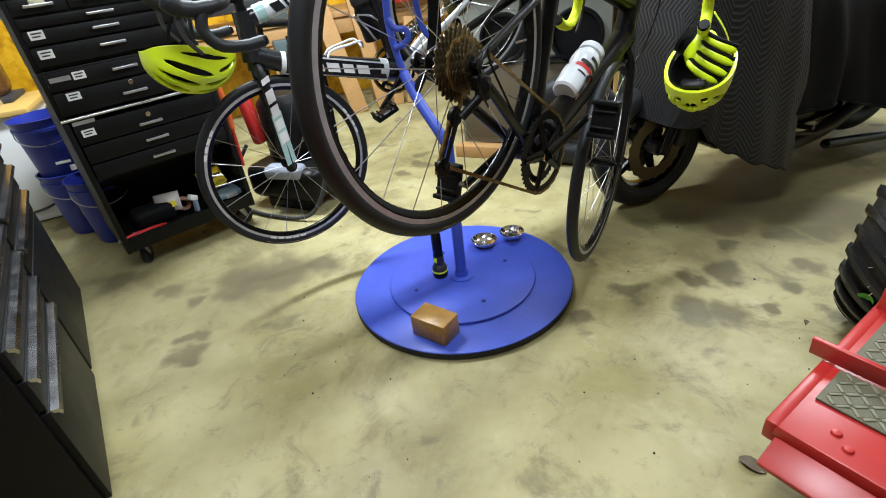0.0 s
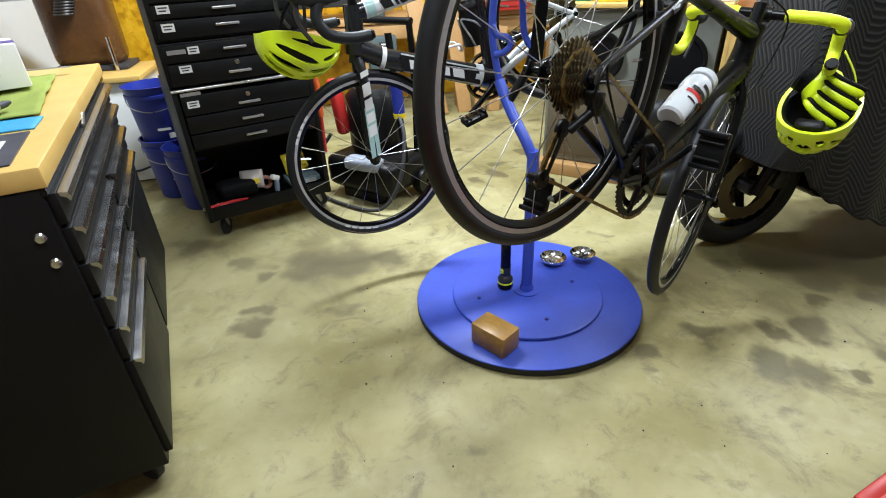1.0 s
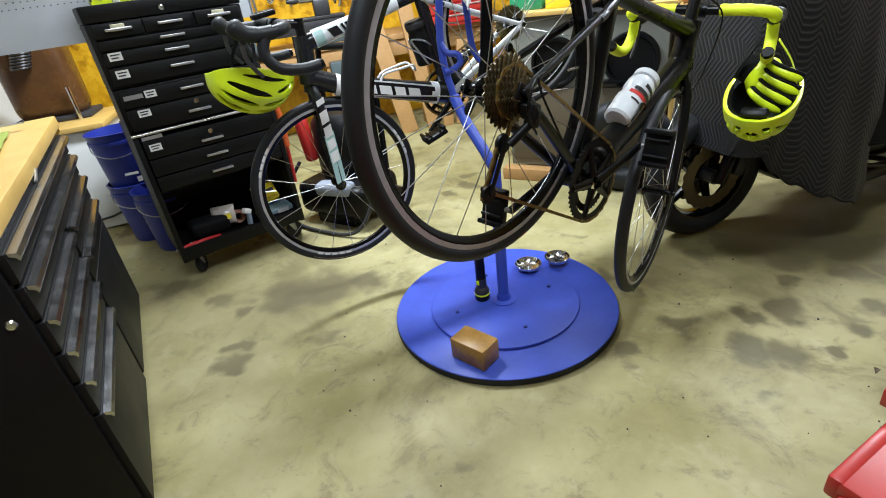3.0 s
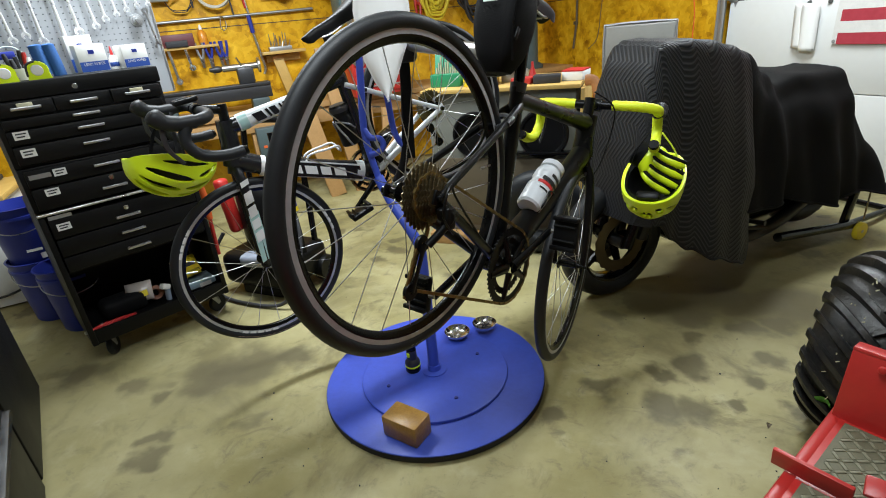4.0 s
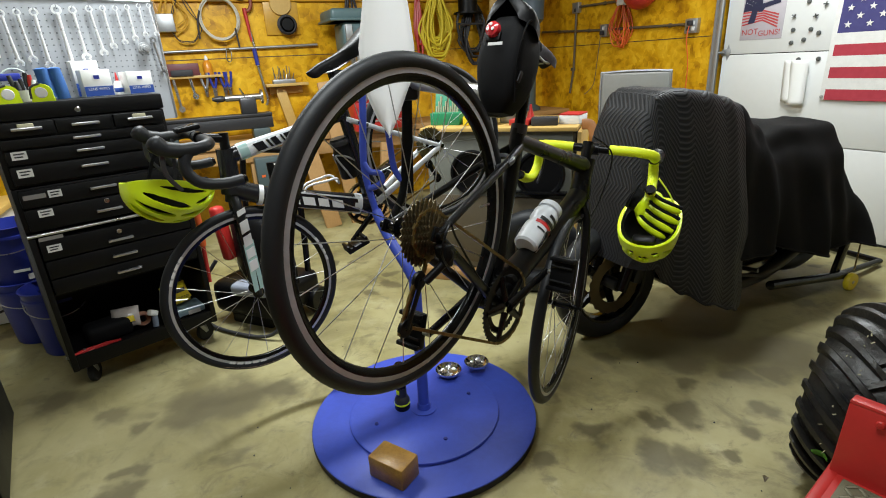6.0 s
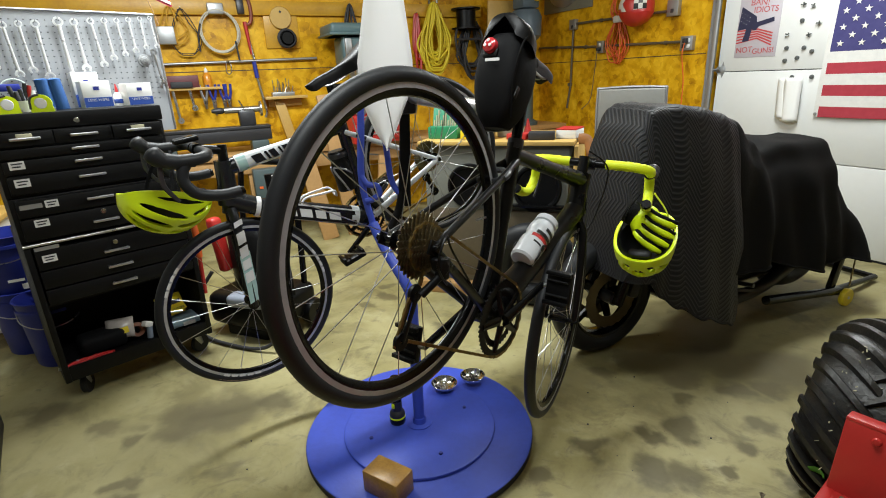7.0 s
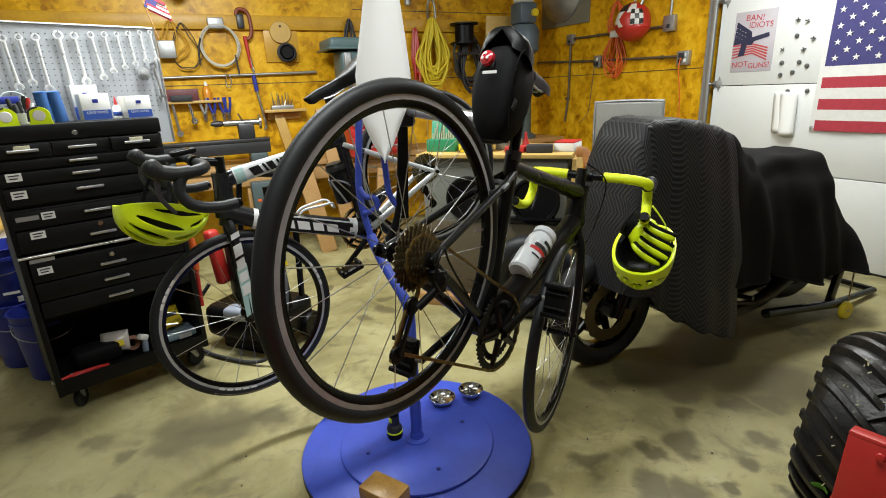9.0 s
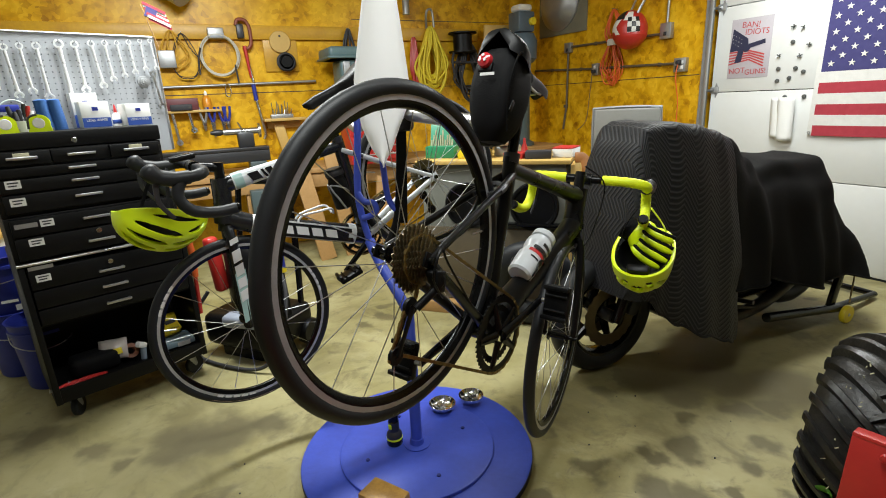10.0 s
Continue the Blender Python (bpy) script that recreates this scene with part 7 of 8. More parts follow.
ck = thing("carabiner", onL(3.42, 1.5, 0.05), "small steel carabiner hanging on a pipe", "carabiner")
part("ring", tubebm(spline([(0, 0, 0.05), (0.025, 0, 0.02), (0.02, 0, -0.04), (0, 0, -0.06), (-0.02, 0, -0.04), (-0.015, 0, 0.02)], 4, True), 0.005, 8, closed=True), M["chrome"], ck)
# red pipe cutter
M["cutter_red"] = mat("worn_red_casting", (0.3, 0.06, 0.03), 0.5, dark=(0.12, 0.05, 0.03), scale=14, amount=0.8)
pc_ = thing("pipe_cutter", onL(3.225, 2.0, 0.05), "red heavy pipe cutter hanging by its jaw", "pipe cutter")
part("jaw", tubebm(spline([(-0.05, 0, 0.04), (-0.03, 0, 0.085), (0.03, 0, 0.08), (0.06, 0, 0.02), (0.06, 0, -0.1), (0.03, 0, -0.15), (0.0, 0, -0.14)], 5), 0.016, 10), M["cutter_red"], pc_)
part("wheel_block", boxbm(0.06, 0.05, 0.12, at(-0.02, 0, -0.01), 0.012), M["dark_steel"], pc_)
part("screw", tubebm([(0.0, 0, -0.13), (0.02, 0, -0.4)], [0.018, 0.011], 12), M["red"], pc_)
part("rod", tubebm([(0.012, 0, -0.26), (0.035, 0, -0.44)], 0.011, 10), M["steel"], pc_)
# yellow cord with a charger
hank("amber_lead", onL(3.8, 1.99, 0.06), 0.1, 0.005, 0.32, 4, mat("amber_cord", (0.65, 0.36, 0.04), 0.45, scale=20), "loops of amber cord hanging beside a tool board", "cord", None, 5)
hank("black_lead", onL(3.72, 1.97, 0.05), 0.12, 0.004, 0.36, 2, M["ink"], "loop of thin black cable on a wall", "cord", None, 6)
cj = thing("charger_box", onL(3.86, 1.76, 0.03), "pale grey power supply box on a wall", "power supply")
part("case", boxbm(0.13, 0.06, 0.14, at(0, -0.03, 0), 0.006), M["galv"], cj)
mt = thing("stove_pipe", onL(3.75, 2.32, 0.2), "dark round duct end high on a wall", "duct")
part("duct", tubebm([(-0.15, 0.1, 0.12), (0.1, -0.06, -0.06)], 0.13, 28), M["galv"], mt)
# shelf with tools
sh = thing("wall_shelf", onL(3.75, 1.33, 0.0), "narrow wooden shelf with hanging hand tools", "shelf")
part("board", boxbm(0.5, 0.12, 0.022, at(0, -0.06, 0), 0.003), M["maple"], sh)
bxr = thing("tool_case", onL(3.84, 1.341, 0.07), "dark red tool case on a shelf", "case")
part("case", boxbm(0.28, 0.08, 0.1, at(0.02, 0, 0.05), 0.006), mat("maroon_case", (0.14, 0.03, 0.035), 0.5, scale=10), bxr)
part("rack", boxbm(0.17, 0.03, 0.05, at(0.02, -0.055, 0.025), 0.006), M["ink"], bxr)
ob = thing("oil_bottle", onL(3.61, 1.341, 0.06), "small orange oil bottle on a shelf", "bottle")
part("body", lathebm([(0, 0), (0.035, 0), (0.037, 0.01), (0.037, 0.09), (0.015, 0.12), (0, 0.12)], 24), mat("amber_plastic", (0.7, 0.27, 0.02), 0.3, scale=14), ob)
part("cap", lathebm([(0.014, 0.12), (0.014, 0.14), (0.004, 0.16), (0, 0.16)], 14), M["paper"], ob)
for k, (s, L_, mm, lab) in enumerate(((3.9, .26, "steel", "steel adjustable wrench hanging from a shelf"), (3.77, .16, "chrome", "chrome spanner hanging from a shelf"), (3.655, .12, "galv", "grey-handled pliers hanging from a shelf"), (3.585, .22, "bluepl", "blue-handled pliers hanging from a shelf"), (3.5, .13, "bluepl", "blue-handled cutters hanging from a shelf"), (3.46, .13, "bluepl", "blue-handled snips hanging from a shelf"))):
    t_ = thing("hand_tool", onL(s, 1.33, 0.09), lab, "hand tool", "tools under the shelf")
    if k < 2:
        part("shaft", tubebm([(0, 0, 0.01), (0.02, 0, -L_)], [0.012, 0.01], 8, flat=.5), M[mm], t_)
        part("jaw", lathebm([(0.008, -0.005), (0.026, -0.005), (0.026, 0.005), (0.008, 0.005)], 16, at(0.022, 0, -L_) @ AX_Y, True), M[mm], t_)
    else:
        for q in (-1, 1):
            part("grip", tubebm(spline([(q * 0.028, 0, 0.03), (q * 0.022, 0, -0.04), (q * 0.006, 0, -0.1)], 4), 0.011, 8), M[mm], t_)
        part("jaw", tubebm([(0, 0, -0.1), (0.0, 0, -0.1 - L_ * .6)], [0.02, 0.008], 8, flat=.5), M["steel"], t_)
dr = thing("breaker_bar", onL(3.2, 1.52, 0.07), "long steel bar with a blue grip hanging on a wall", "breaker bar")
part("grip", tubebm([(0, 0, 0.02), (0.01, 0, -0.12)], 0.019, 12), M["bluepl"], dr)
part("bar", tubebm(spline([(0.01, 0, -0.12), (0.035, 0, -0.3), (0.05, 0, -0.42), (0.03, 0, -0.47)], 5), 0.012, 10), M["steel"], dr)
ls = thing("drill_bit_shelf", onL(2.965, 1.22, 0.0), "small bracketed wooden shelf holding drill bits", "shelf")
part("board", boxbm(0.38, 0.16, 0.025, at(0, -0.08, 0), 0.003), M["maple"], ls)
part("bracket", boxbm(0.09, 0.05, 0.42, at(-0.02, -0.05, -0.23, 0, -12, 0), 0.004), M["maple"], ls)
part("bracket", boxbm(0.3, 0.03, 0.06, at(0, -0.02, -0.05), 0.003), M["maple"], ls)
part("bit_block", boxbm(0.2, 0.08, 0.035, at(-0.02, -0.08, 0.03), 0.003), M["galv"], ls)
for k in range(14):
    part("drill_bit", tubebm([(-0.1 + 0.013 * k, -0.08 + 0.015 * (k % 3 - 1), 0.045), (-0.1 + 0.014 * k + random.uniform(-.01, .01), -0.08 + 0.02 * (k % 3 - 1), 0.09 + 0.08 * random.random())], 0.004, 6), M["steel"], ls)
# yellow and red ropes, black cord reel
hank("yellow_rope", onL(1.4, 2.05, 0.09), 0.15, 0.011, 0.64, 20, mat("yellow_rope_fibre", (0.75, 0.6, 0.03), 0.6, scale=40), "hank of yellow rope hanging on a hook", "rope", None, 7)
part("hook", tubebm(spline([(0, 0.08, 0.0), (-0.03, 0, 0.16), (0.03, 0, 0.18), (0.05, 0, 0.02)], 5), 0.012, 8), M["galv"], thing("rope_hook", onL(1.4, 2.03, 0.08), "grey steel rope hook on a wall", "hook"))
hank("red_strap", onL(1.58, 1.95, 0.06), 0.05, 0.012, 0.55, 4, M["red"], "red webbing straps hanging on a wall", "strap", None, 8)
cr_ = thing("cord_reel", onL(1.04, 1.9, 0.12), "black cable drum on a bent steel stand hung on a wall", "cable reel")
part("drum", lathebm([(0.03, -0.1), (0.15, -0.1), (0.15, -0.085), (0.1, -0.08), (0.1, 0.08), (0.15, 0.085), (0.15, 0.1), (0.03, 0.1)], 32, at(0, 0, 0.0), True), M["plastic"], cr_)
for q in (-1, 1):
    part("leg", tubebm(spline([(q * 0.13, -0.04, -0.1), (q * 0.16, -0.06, -0.2), (q * 0.12, -0.04, -0.36)], 5), 0.013, 8), M["ink"], cr_)
part("brace", tubebm([(-0.15, -0.05, -0.2), (0.15, -0.05, -0.2)], 0.012, 8), M["ink"], cr_)
hank("black_cable", onL(0.95, 1.9, 0.08), 0.16, 0.011, 0.6, 9, M["ink"], "loops of heavy black cable on a wall", "cable", None, 9)
hank("black_cable", onL(2.27, 2.02, 0.08), 0.05, 0.009, 0.3, 4, M["ink"], "black and yellow cable loops on a ledger", "cable", None, 10)
cn = thing("spray_can", onL(1.66, 2.16, 0.1), "grey metal can hung on a wall", "can")
part("can", lathebm([(0, 0), (0.035, 0), (0.035, 0.18), (0.02, 0.2), (0, 0.2)], 24), M["galv"], cn)
brd = thing("leaning_board", onL(0.62, 0.92, 0.12) @ pose(0, 0, 0, 4, 0, 0), "plain yellow plywood board leaning on a wall", "board")
part("board", boxbm(0.4, 0.018, 1.15, at(0, 0, 0.575), 0.002), M["maple"], brd)

# ---- bench along the back wall with its machines ----
bb = thing("back_bench", LEFT, "timber bench along a strand board wall", "workbench")
part("top", boxbm(4.4, 0.62, 0.045, at(2.3, 0.33, 0.78), 0.004), M["wood"], bb)
for s in (0.3, 1.7, 2.6, 3.4, 4.3):
    part("leg", boxbm(0.09, 0.09, 0.757, at(s, 0.56, 0.3785), 0.004), M["wood"], bb)
part("apron", boxbm(4.3, 0.04, 0.12, at(2.3, 0.6, 0.69), 0.003), M["wood"], bb)
lt = thing("metal_lathe", onL(3.42, 0.803, 0.45), "small grey metal lathe with its tailstock on a bench", "lathe")
part("bed", boxbm(0.95, 0.14, 0.1, at(-0.25, 0, 0.14), 0.008), M["dark_steel"], lt)
part("bed_slide", boxbm(0.95, 0.16, 0.025, at(-0.25, 0, 0.2), 0.005), M["dark_steel"], lt)
for x in (-0.6, 0.12):
    part("foot", boxbm(0.14, 0.18, 0.09, at(x, 0, 0.045), 0.01), M["grey_paint"], lt)
part("tailstock", boxbm(0.13, 0.1, 0.13, at(0.05, 0, 0.275), 0.015), M["dark_steel"], lt)
part("barrel", tubebm([(-0.12, 0, 0.345), (0.16, 0, 0.345)], 0.026, 16), M["steel"], lt)
part("chuck", lathebm([(0, 0.0), (0.014, 0.0), (0.026, 0.05), (0.026, 0.08), (0.016, 0.1), (0, 0.1)], 20, at(-0.22, 0, 0.345, 0, 90, 0)), M["dark_steel"], lt)
part("hand_wheel", lathebm([(0.045, -0.008), (0.06, -0.008), (0.06, 0.008), (0.045, 0.008)], 28, at(0.17, 0, 0.345, 0, 90, 0), True), M["steel"], lt)
part("lock_lever", tubebm([(0.03, -0.03, 0.36), (0.0, -0.05, 0.42)], 0.007, 8), M["steel"], lt)
sb_ = thing("switch_box", onL(3.3, 0.52, 0.67), "grey machine switch box with a white label", "switch box")
part("case", boxbm(0.24, 0.1, 0.3, at(0, 0, 0), 0.01), M["grey_paint"], sb_)
part("label", boxbm(0.12, 0.002, 0.16, at(0.03, -0.052, 0.03)), M["ink"], sb_)
for k in range(4):
    part("label_bar", boxbm(0.08, 0.001, 0.012, at(0.03, -0.054, 0.09 - 0.035 * k)), M["label"], sb_)
part("lamp", boxbm(0.03, 0.004, 0.02, at(-0.07, -0.052, 0.0)), M["orange"], sb_)
dp = thing("drill_press", onL(2.35, 0.803, 0.36), "teal bench drill press with a belt cover", "drill press")
part("base", boxbm(0.28, 0.4, 0.04, at(0, 0, 0.02), 0.01), M["teal"], dp)
part("column", tubebm([(0, 0.1, 0.04), (0, 0.1, 0.75)], 0.035, 18), M["steel"], dp)
part("head", boxbm(0.3, 0.3, 0.24, at(0, -0.02, 0.79), 0.03, 3), M["teal"], dp)
cvx = part("belt_cover", boxbm(0.5, 0.42, 0.1, at(0, 0.0, 0.965), 0.03, 3), M["teal"], dp)
part("lid_rim", boxbm(0.53, 0.45, 0.02, at(0, 0, 0.925), 0.006), M["teal"], cvx)
part("quill", tubebm([(0, -0.08, 0.5), (0, -0.08, 0.68)], 0.03, 16), M["steel"], dp)
part("spring_cap", boxbm(0.06, 0.03, 0.14, at(-0.1, -0.18, 0.82), 0.008), M["galv"], dp)
part("table", boxbm(0.3, 0.3, 0.03, at(0, -0.05, 0.3), 0.006), M["dark_steel"], dp)
am = thing("dust_blower", onL(0.5, 0.803, 0.42), "blue-grey pump on a column with a white cap and yellow knob", "pump")
M["slate_blue"] = mat("slate_blue_paint", (0.09, 0.13, 0.17), 0.4, scale=8, amount=0.5)
part("column", lathebm([(0, 0), (0.14, 0), (0.14, 0.03), (0.09, 0.06), (0.085, 0.9), (0, 0.9)], 28), M["grey_paint"], am)
part("drum", lathebm([(0, 0.86), (0.12, 0.86), (0.16, 0.9), (0.165, 1.08), (0.13, 1.15), (0, 1.16)], 32), M["slate_blue"], am)
part("head", boxbm(0.2, 0.2, 0.2, at(0, 0, 1.26), 0.02), M["slate_blue"], am)
part("cap", boxbm(0.17, 0.17, 0.07, at(0.0, 0, 1.395), 0.03, 3), M["paper"], am)
part("knob", lathebm([(0, 0.04), (0.03, 0.038), (0.038, 0.03), (0.038, 0)], 24, at(0.06, -0.1, 1.26, 90, 0, 0)), M["yellow"], am)
rt = thing("red_tool_box", onL(2.28, 0.803, 0.6) @ pose(0, 0, 0, 0, 0, 0), "red drawer tool box on a bench", "tool box")
part("case", boxbm(0.52, 0.3, 0.42, at(0, 0, 0.21), 0.006), M["red"], rt)
for k in range(5):
    d = part("drawer", boxbm(0.49, 0.02, 0.06, at(0, -0.155, 0.06 + k * 0.075), 0.004), M["red"], rt)
    part("handle", boxbm(0.4, 0.012, 0.012, at(0, -0.17, 0.08 + k * 0.075), 0.003), M["alu"], d)

# timber lengths leaning against the bench
for s, off, h, tilt, w in ((2.62, 0.78, 1.25, -6, 0.12), (2.5, 0.82, 1.0, 3, 0.09), (2.85, 0.8, 0.95, -10, 0.14), (2.38, 0.85, 0.7, 8, 0.1)):
    tb = thing("timber_plank", onL(s, 0.0, off) @ pose(0, 0, 0, -6, tilt, 0), "rough yellow timber plank leaning on a bench", "plank", "timber planks")
    part("plank", boxbm(w, 0.04, h, at(0, 0, h / 2), 0.003), M["wood"], tb)

# ---- grey bench in front of the corner ----
GD = frame_axes((0.08, 3.08, 0), (0.944, -0.33))
gd = thing("grey_bench", GD, "grey steel bench with a plywood top on a timber skid", "workbench")
M["bench_grey"] = mat("grey_green_panel", (0.17, 0.175, 0.15), 0.55, dark=(0.11, 0.11, 0.09), scale=4, amount=0.7)
part("cabinet", boxbm(0.88, 0.5, 0.87, at(0.45, 0.27, 0.515), 0.006), M["bench_grey"], gd)
part("plywood_top", boxbm(0.93, 0.62, 0.022, at(0.45, 0.29, 0.962), 0.002), M["maple"], gd)
part("end_panel", boxbm(0.022, 0.56, 0.85, at(0.925, 0.29, 0.52), 0.002), M["maple"], gd)
part("skid", boxbm(0.96, 0.09, 0.075, at(0.45, -0.01, 0.0375), 0.004), M["wood"], gd)
part("skid", boxbm(0.96, 0.09, 0.075, at(0.45, 0.5, 0.0375), 0.004), M["wood"], gd)
part("leather_strip", tubebm(spline([(0.93, 0.1, 0.975), (0.98, 0.08, 0.97), (1.0, 0.06, 0.9), (1.0, 0.05, 0.78)], 5), 0.03, 8, flat=.2), mat("tan_leather", (0.38, 0.16, 0.05), 0.5, scale=12), gd)
for x_, r_ in ((0.71, 0.145), (0.3, 0.14)):
    part("round_cover", lathebm([(0, -0.002), (r_ * .8, -0.002), (r_ * .86, 0.016), (r_ * .95, 0.018), (r_, 0.006), (r_, -0.006), (0, -0.006)], 40, at(x_, 0.014, 0.70, 90, 0, 0)), M["plastic"], gd, "round black cover")
part("ledge", boxbm(0.34, 0.05, 0.018, at(0.7, -0.004, 0.595), 0.004), M["black_gloss"], gd, "black steel ledge")
part("lower_panel", boxbm(0.84, 0.012, 0.44, at(0.45, 0.014, 0.34), 0.003), mat("brown_hardboard", (0.11, 0.085, 0.05), 0.6, scale=5, amount=0.7), gd, "dark brown hardboard panel")
DZ = 0.973


def crate(x, y, w, d, h, material, label, name="plastic_box", yaw=0):
    o = thing(name, GD @ pose(x, y, DZ, 0, 0, yaw), label, "box", "things on the grey bench")
    part("box", boxbm(w, d, h, at(0, 0, h / 2), 0.005), material, o)
    return o


M["green"] = mat("green_plastic", (0.02, 0.22, 0.1), 0.4, scale=10)
g_ = crate(0.1, 0.18, 0.19, 0.12, 0.075, M["green"], "green plastic box of drill bits")
part("lid", boxbm(0.19, 0.012, 0.17, at(0, 0.06, 0.15, -14, 0, 0), 0.003), mat("pale_green_lid", (0.08, 0.32, 0.2), 0.3, scale=10), g_)
for k in range(10):
    part("bit", tubebm([(-0.07 + 0.015 * k, 0, 0.07), (-0.07 + 0.015 * k, 0.01, 0.11 + 0.03 * (k % 3))], 0.0055, 8), M["brass_plate"], g_)
y_ = crate(0.32, 0.16, 0.2, 0.14, 0.055, M["yellow"], "yellow plastic organiser box", yaw=8)
part("lid", boxbm(0.18, 0.06, 0.03, at(0.02, 0, 0.07, 10, 0, 0), 0.004), M["ink"], y_)
gl_ = thing("glue_bottle", GD @ pose(0.33, 0.34, DZ), "yellow glue bottle with a pointed cap", "bottle")
part("body", lathebm([(0, 0), (0.033, 0), (0.035, 0.01), (0.035, 0.13), (0.012, 0.17), (0.003, 0.23), (0, 0.23)], 24), M["yellow"], gl_)
crate(0.72, 0.1, 0.15, 0.09, 0.045, M["ink"], "black power adapter box", yaw=5)
bk = crate(0.87, 0.2, 0.12, 0.16, 0.05, M["paper"], "white and red carton on a bench", yaw=-12)
part("red_top", boxbm(0.12, 0.16, 0.006, at(0, 0, 0.053)), M["print_red"], bk)
crate(0.58, 0.12, 0.12, 0.1, 0.035, M["red"], "small red case on a bench", yaw=-8)
rn = thing("red_funnel", GD @ pose(0.62, 0.2, DZ), "small red plastic funnel", "funnel")
part("cone", lathebm([(0.03, 0), (0.032, 0.004), (0.01, 0.08), (0.006, 0.11), (0.004, 0.11), (0.008, 0.078), (0.028, 0.004)], 24, None, True), M["red"], rn)
vz = thing("bench_vise", GD @ pose(0.5, 0.28, DZ), "grey bench vise on a plywood top", "vise")
part("base", boxbm(0.14, 0.16, 0.06, at(0, 0, 0.03), 0.01), M["galv"], vz)
part("body", boxbm(0.1, 0.2, 0.09, at(0, -0.01, 0.11), 0.015), M["galv"], vz)
part("jaw", boxbm(0.13, 0.04, 0.05, at(0, -0.11, 0.14), 0.006), M["steel"], vz)
part("handle", tubebm([(-0.09, -0.15, 0.09), (0.09, -0.15, 0.09)], 0.008, 10), M["steel"], vz)
sp_ = thing("spare_tyre", GD @ pose(0.72, -0.12, 0.0) @ pose(0, 0, 0.27, 8, 0, 0), "black tyre leaning on a grey bench", "tyre")
part("tyre", lathebm([(0.2 + 0.07 * math.cos(a), 0.06 * math.sin(a)) for a in [2 * math.pi * k / 14 for k in range(14)]], 48, AX_Y, True), M["rubber"], sp_)
# chair back behind the motorcycle
chb = thing("office_chair", frame_axes((1.47, 3.42, 0), (0.95, -0.3)), "grey plastic shop chair behind a motorcycle", "chair")
part("backrest", boxbm(0.42, 0.03, 0.4, at(0, 0, 1.02), 0.014, 3), mat("grey_chair_plastic", (0.26, 0.26, 0.24), 0.5, scale=6), chb)
part("rim", tubebm(spline([(-0.21, -0.004, 0.84), (-0.212, -0.004, 1.18), (-0.17, -0.004, 1.222), (0.17, -0.004, 1.222), (0.212, -0.004, 1.18), (0.21, -0.004, 0.84)], 6), 0.009, 8), M["galv"], chb)
part("seat", boxbm(0.44, 0.42, 0.04, at(0, -0.2, 0.62), 0.014, 3), M["dark_steel"], chb)
for x in (-0.19, 0.19):
    part("leg", tubebm([(x, 0.01, 1.0), (x, 0.06, 0.0)], 0.012, 10), M["galv"], chb)
    part("leg", tubebm([(x, -0.05, 0.62), (x, -0.38, 0.0)], 0.012, 10), M["galv"], chb)

# ---- corner behind the tool chest ----
def bucket(x, y, z, label, lean=0):
    b = thing("plastic_bucket", pose(x, y, z, lean, 0, 30), label, "bucket", "blue buckets")
    part("pail", lathebm([(0, 0.0), (0.125, 0.0), (0.13, 0.008), (0.15, 0.3), (0.158, 0.302), (0.158, 0.318), (0.15, 0.32), (0.155, 0.35), (0.162, 0.362), (0.152, 0.364), (0.148, 0.34), (0.126, 0.01), (0, 0.01)], 40), M["bluepl"], b)
    part("bail", tubebm(spline([(0.155, 0, 0.315), (0.1, -0.16, 0.26), (-0.02, -0.185, 0.24), (-0.12, -0.13, 0.27), (-0.155, 0, 0.315)], 6), 0.003, 6), M["steel"], b, "steel wire handle")
    part("white_mark", boxbm(0.07, 0.002, 0.014, at(0.02, -0.142, 0.13, -4, 0, 0)), M["label"], b)
    part("white_mark", boxbm(0.05, 0.002, 0.03, at(0.06, -0.13, 0.09, -4, 0, 18)), M["label"], b)
    return b


bucket(-2.12, 2.5, 0.0, "dark blue plastic bucket holding another bucket")
bucket(-2.12, 2.5, 0.3, "dark blue plastic bucket nested in another bucket")
bucket(-1.86, 2.36, 0.0, "dark blue plastic bucket with white print")
fz = thing("white_cabinet", frame_axes((-2.36, 2.66, 0), (math.cos(radians(206)), math.sin(radians(206)))) , "white enamelled low cabinet with a yellow wooden top", "cabinet")
part("body", boxbm(1.1, 0.55, 0.63, at(0.55, -0.28, 0.325), 0.008), M["white_panel"], fz)
part("top", boxbm(1.16, 0.6, 0.03, at(0.55, -0.28, 0.657), 0.003), M["maple"], fz)
part("cable", tubebm(spline([(-0.004, -0.1, 0.3), (-0.02, 0.02, 0.16), (0.1, 0.03, 0.1), (0.22, 0.02, 0.08)], 6), 0.007, 8), M["ink"], fz)
bn = thing("leather_bag", frame_axes((-2.80, 2.83, 0.673), (0.9, 0.44)), "glossy brown leather bag with a grey ribbed hose", "bag")
M["brown"] = mat("brown_leather", (0.12, 0.055, 0.018), 0.28, dark=(0.05, 0.02, 0.008), scale=7, amount=0.9, bump=0.3, bscale=60)
part("bag", boxbm(0.4, 0.28, 0.6, at(0, 0.08, 0.3), 0.09, 4), M["brown"], bn)
bm = bmesh.new()
for k in range(22):
    tube(bm, [(-0.02 + 0.006 * k + 0.05 * math.cos(a), -0.09 + 0.05 * math.sin(a), 0.34 + 0.016 * k) for a in [i * 2 * math.pi / 14 for i in range(14)]], 0.007, 6, closed=True)
part("ribbed_hose", bm, M["dark_steel"], bn, "grey ribbed hose")
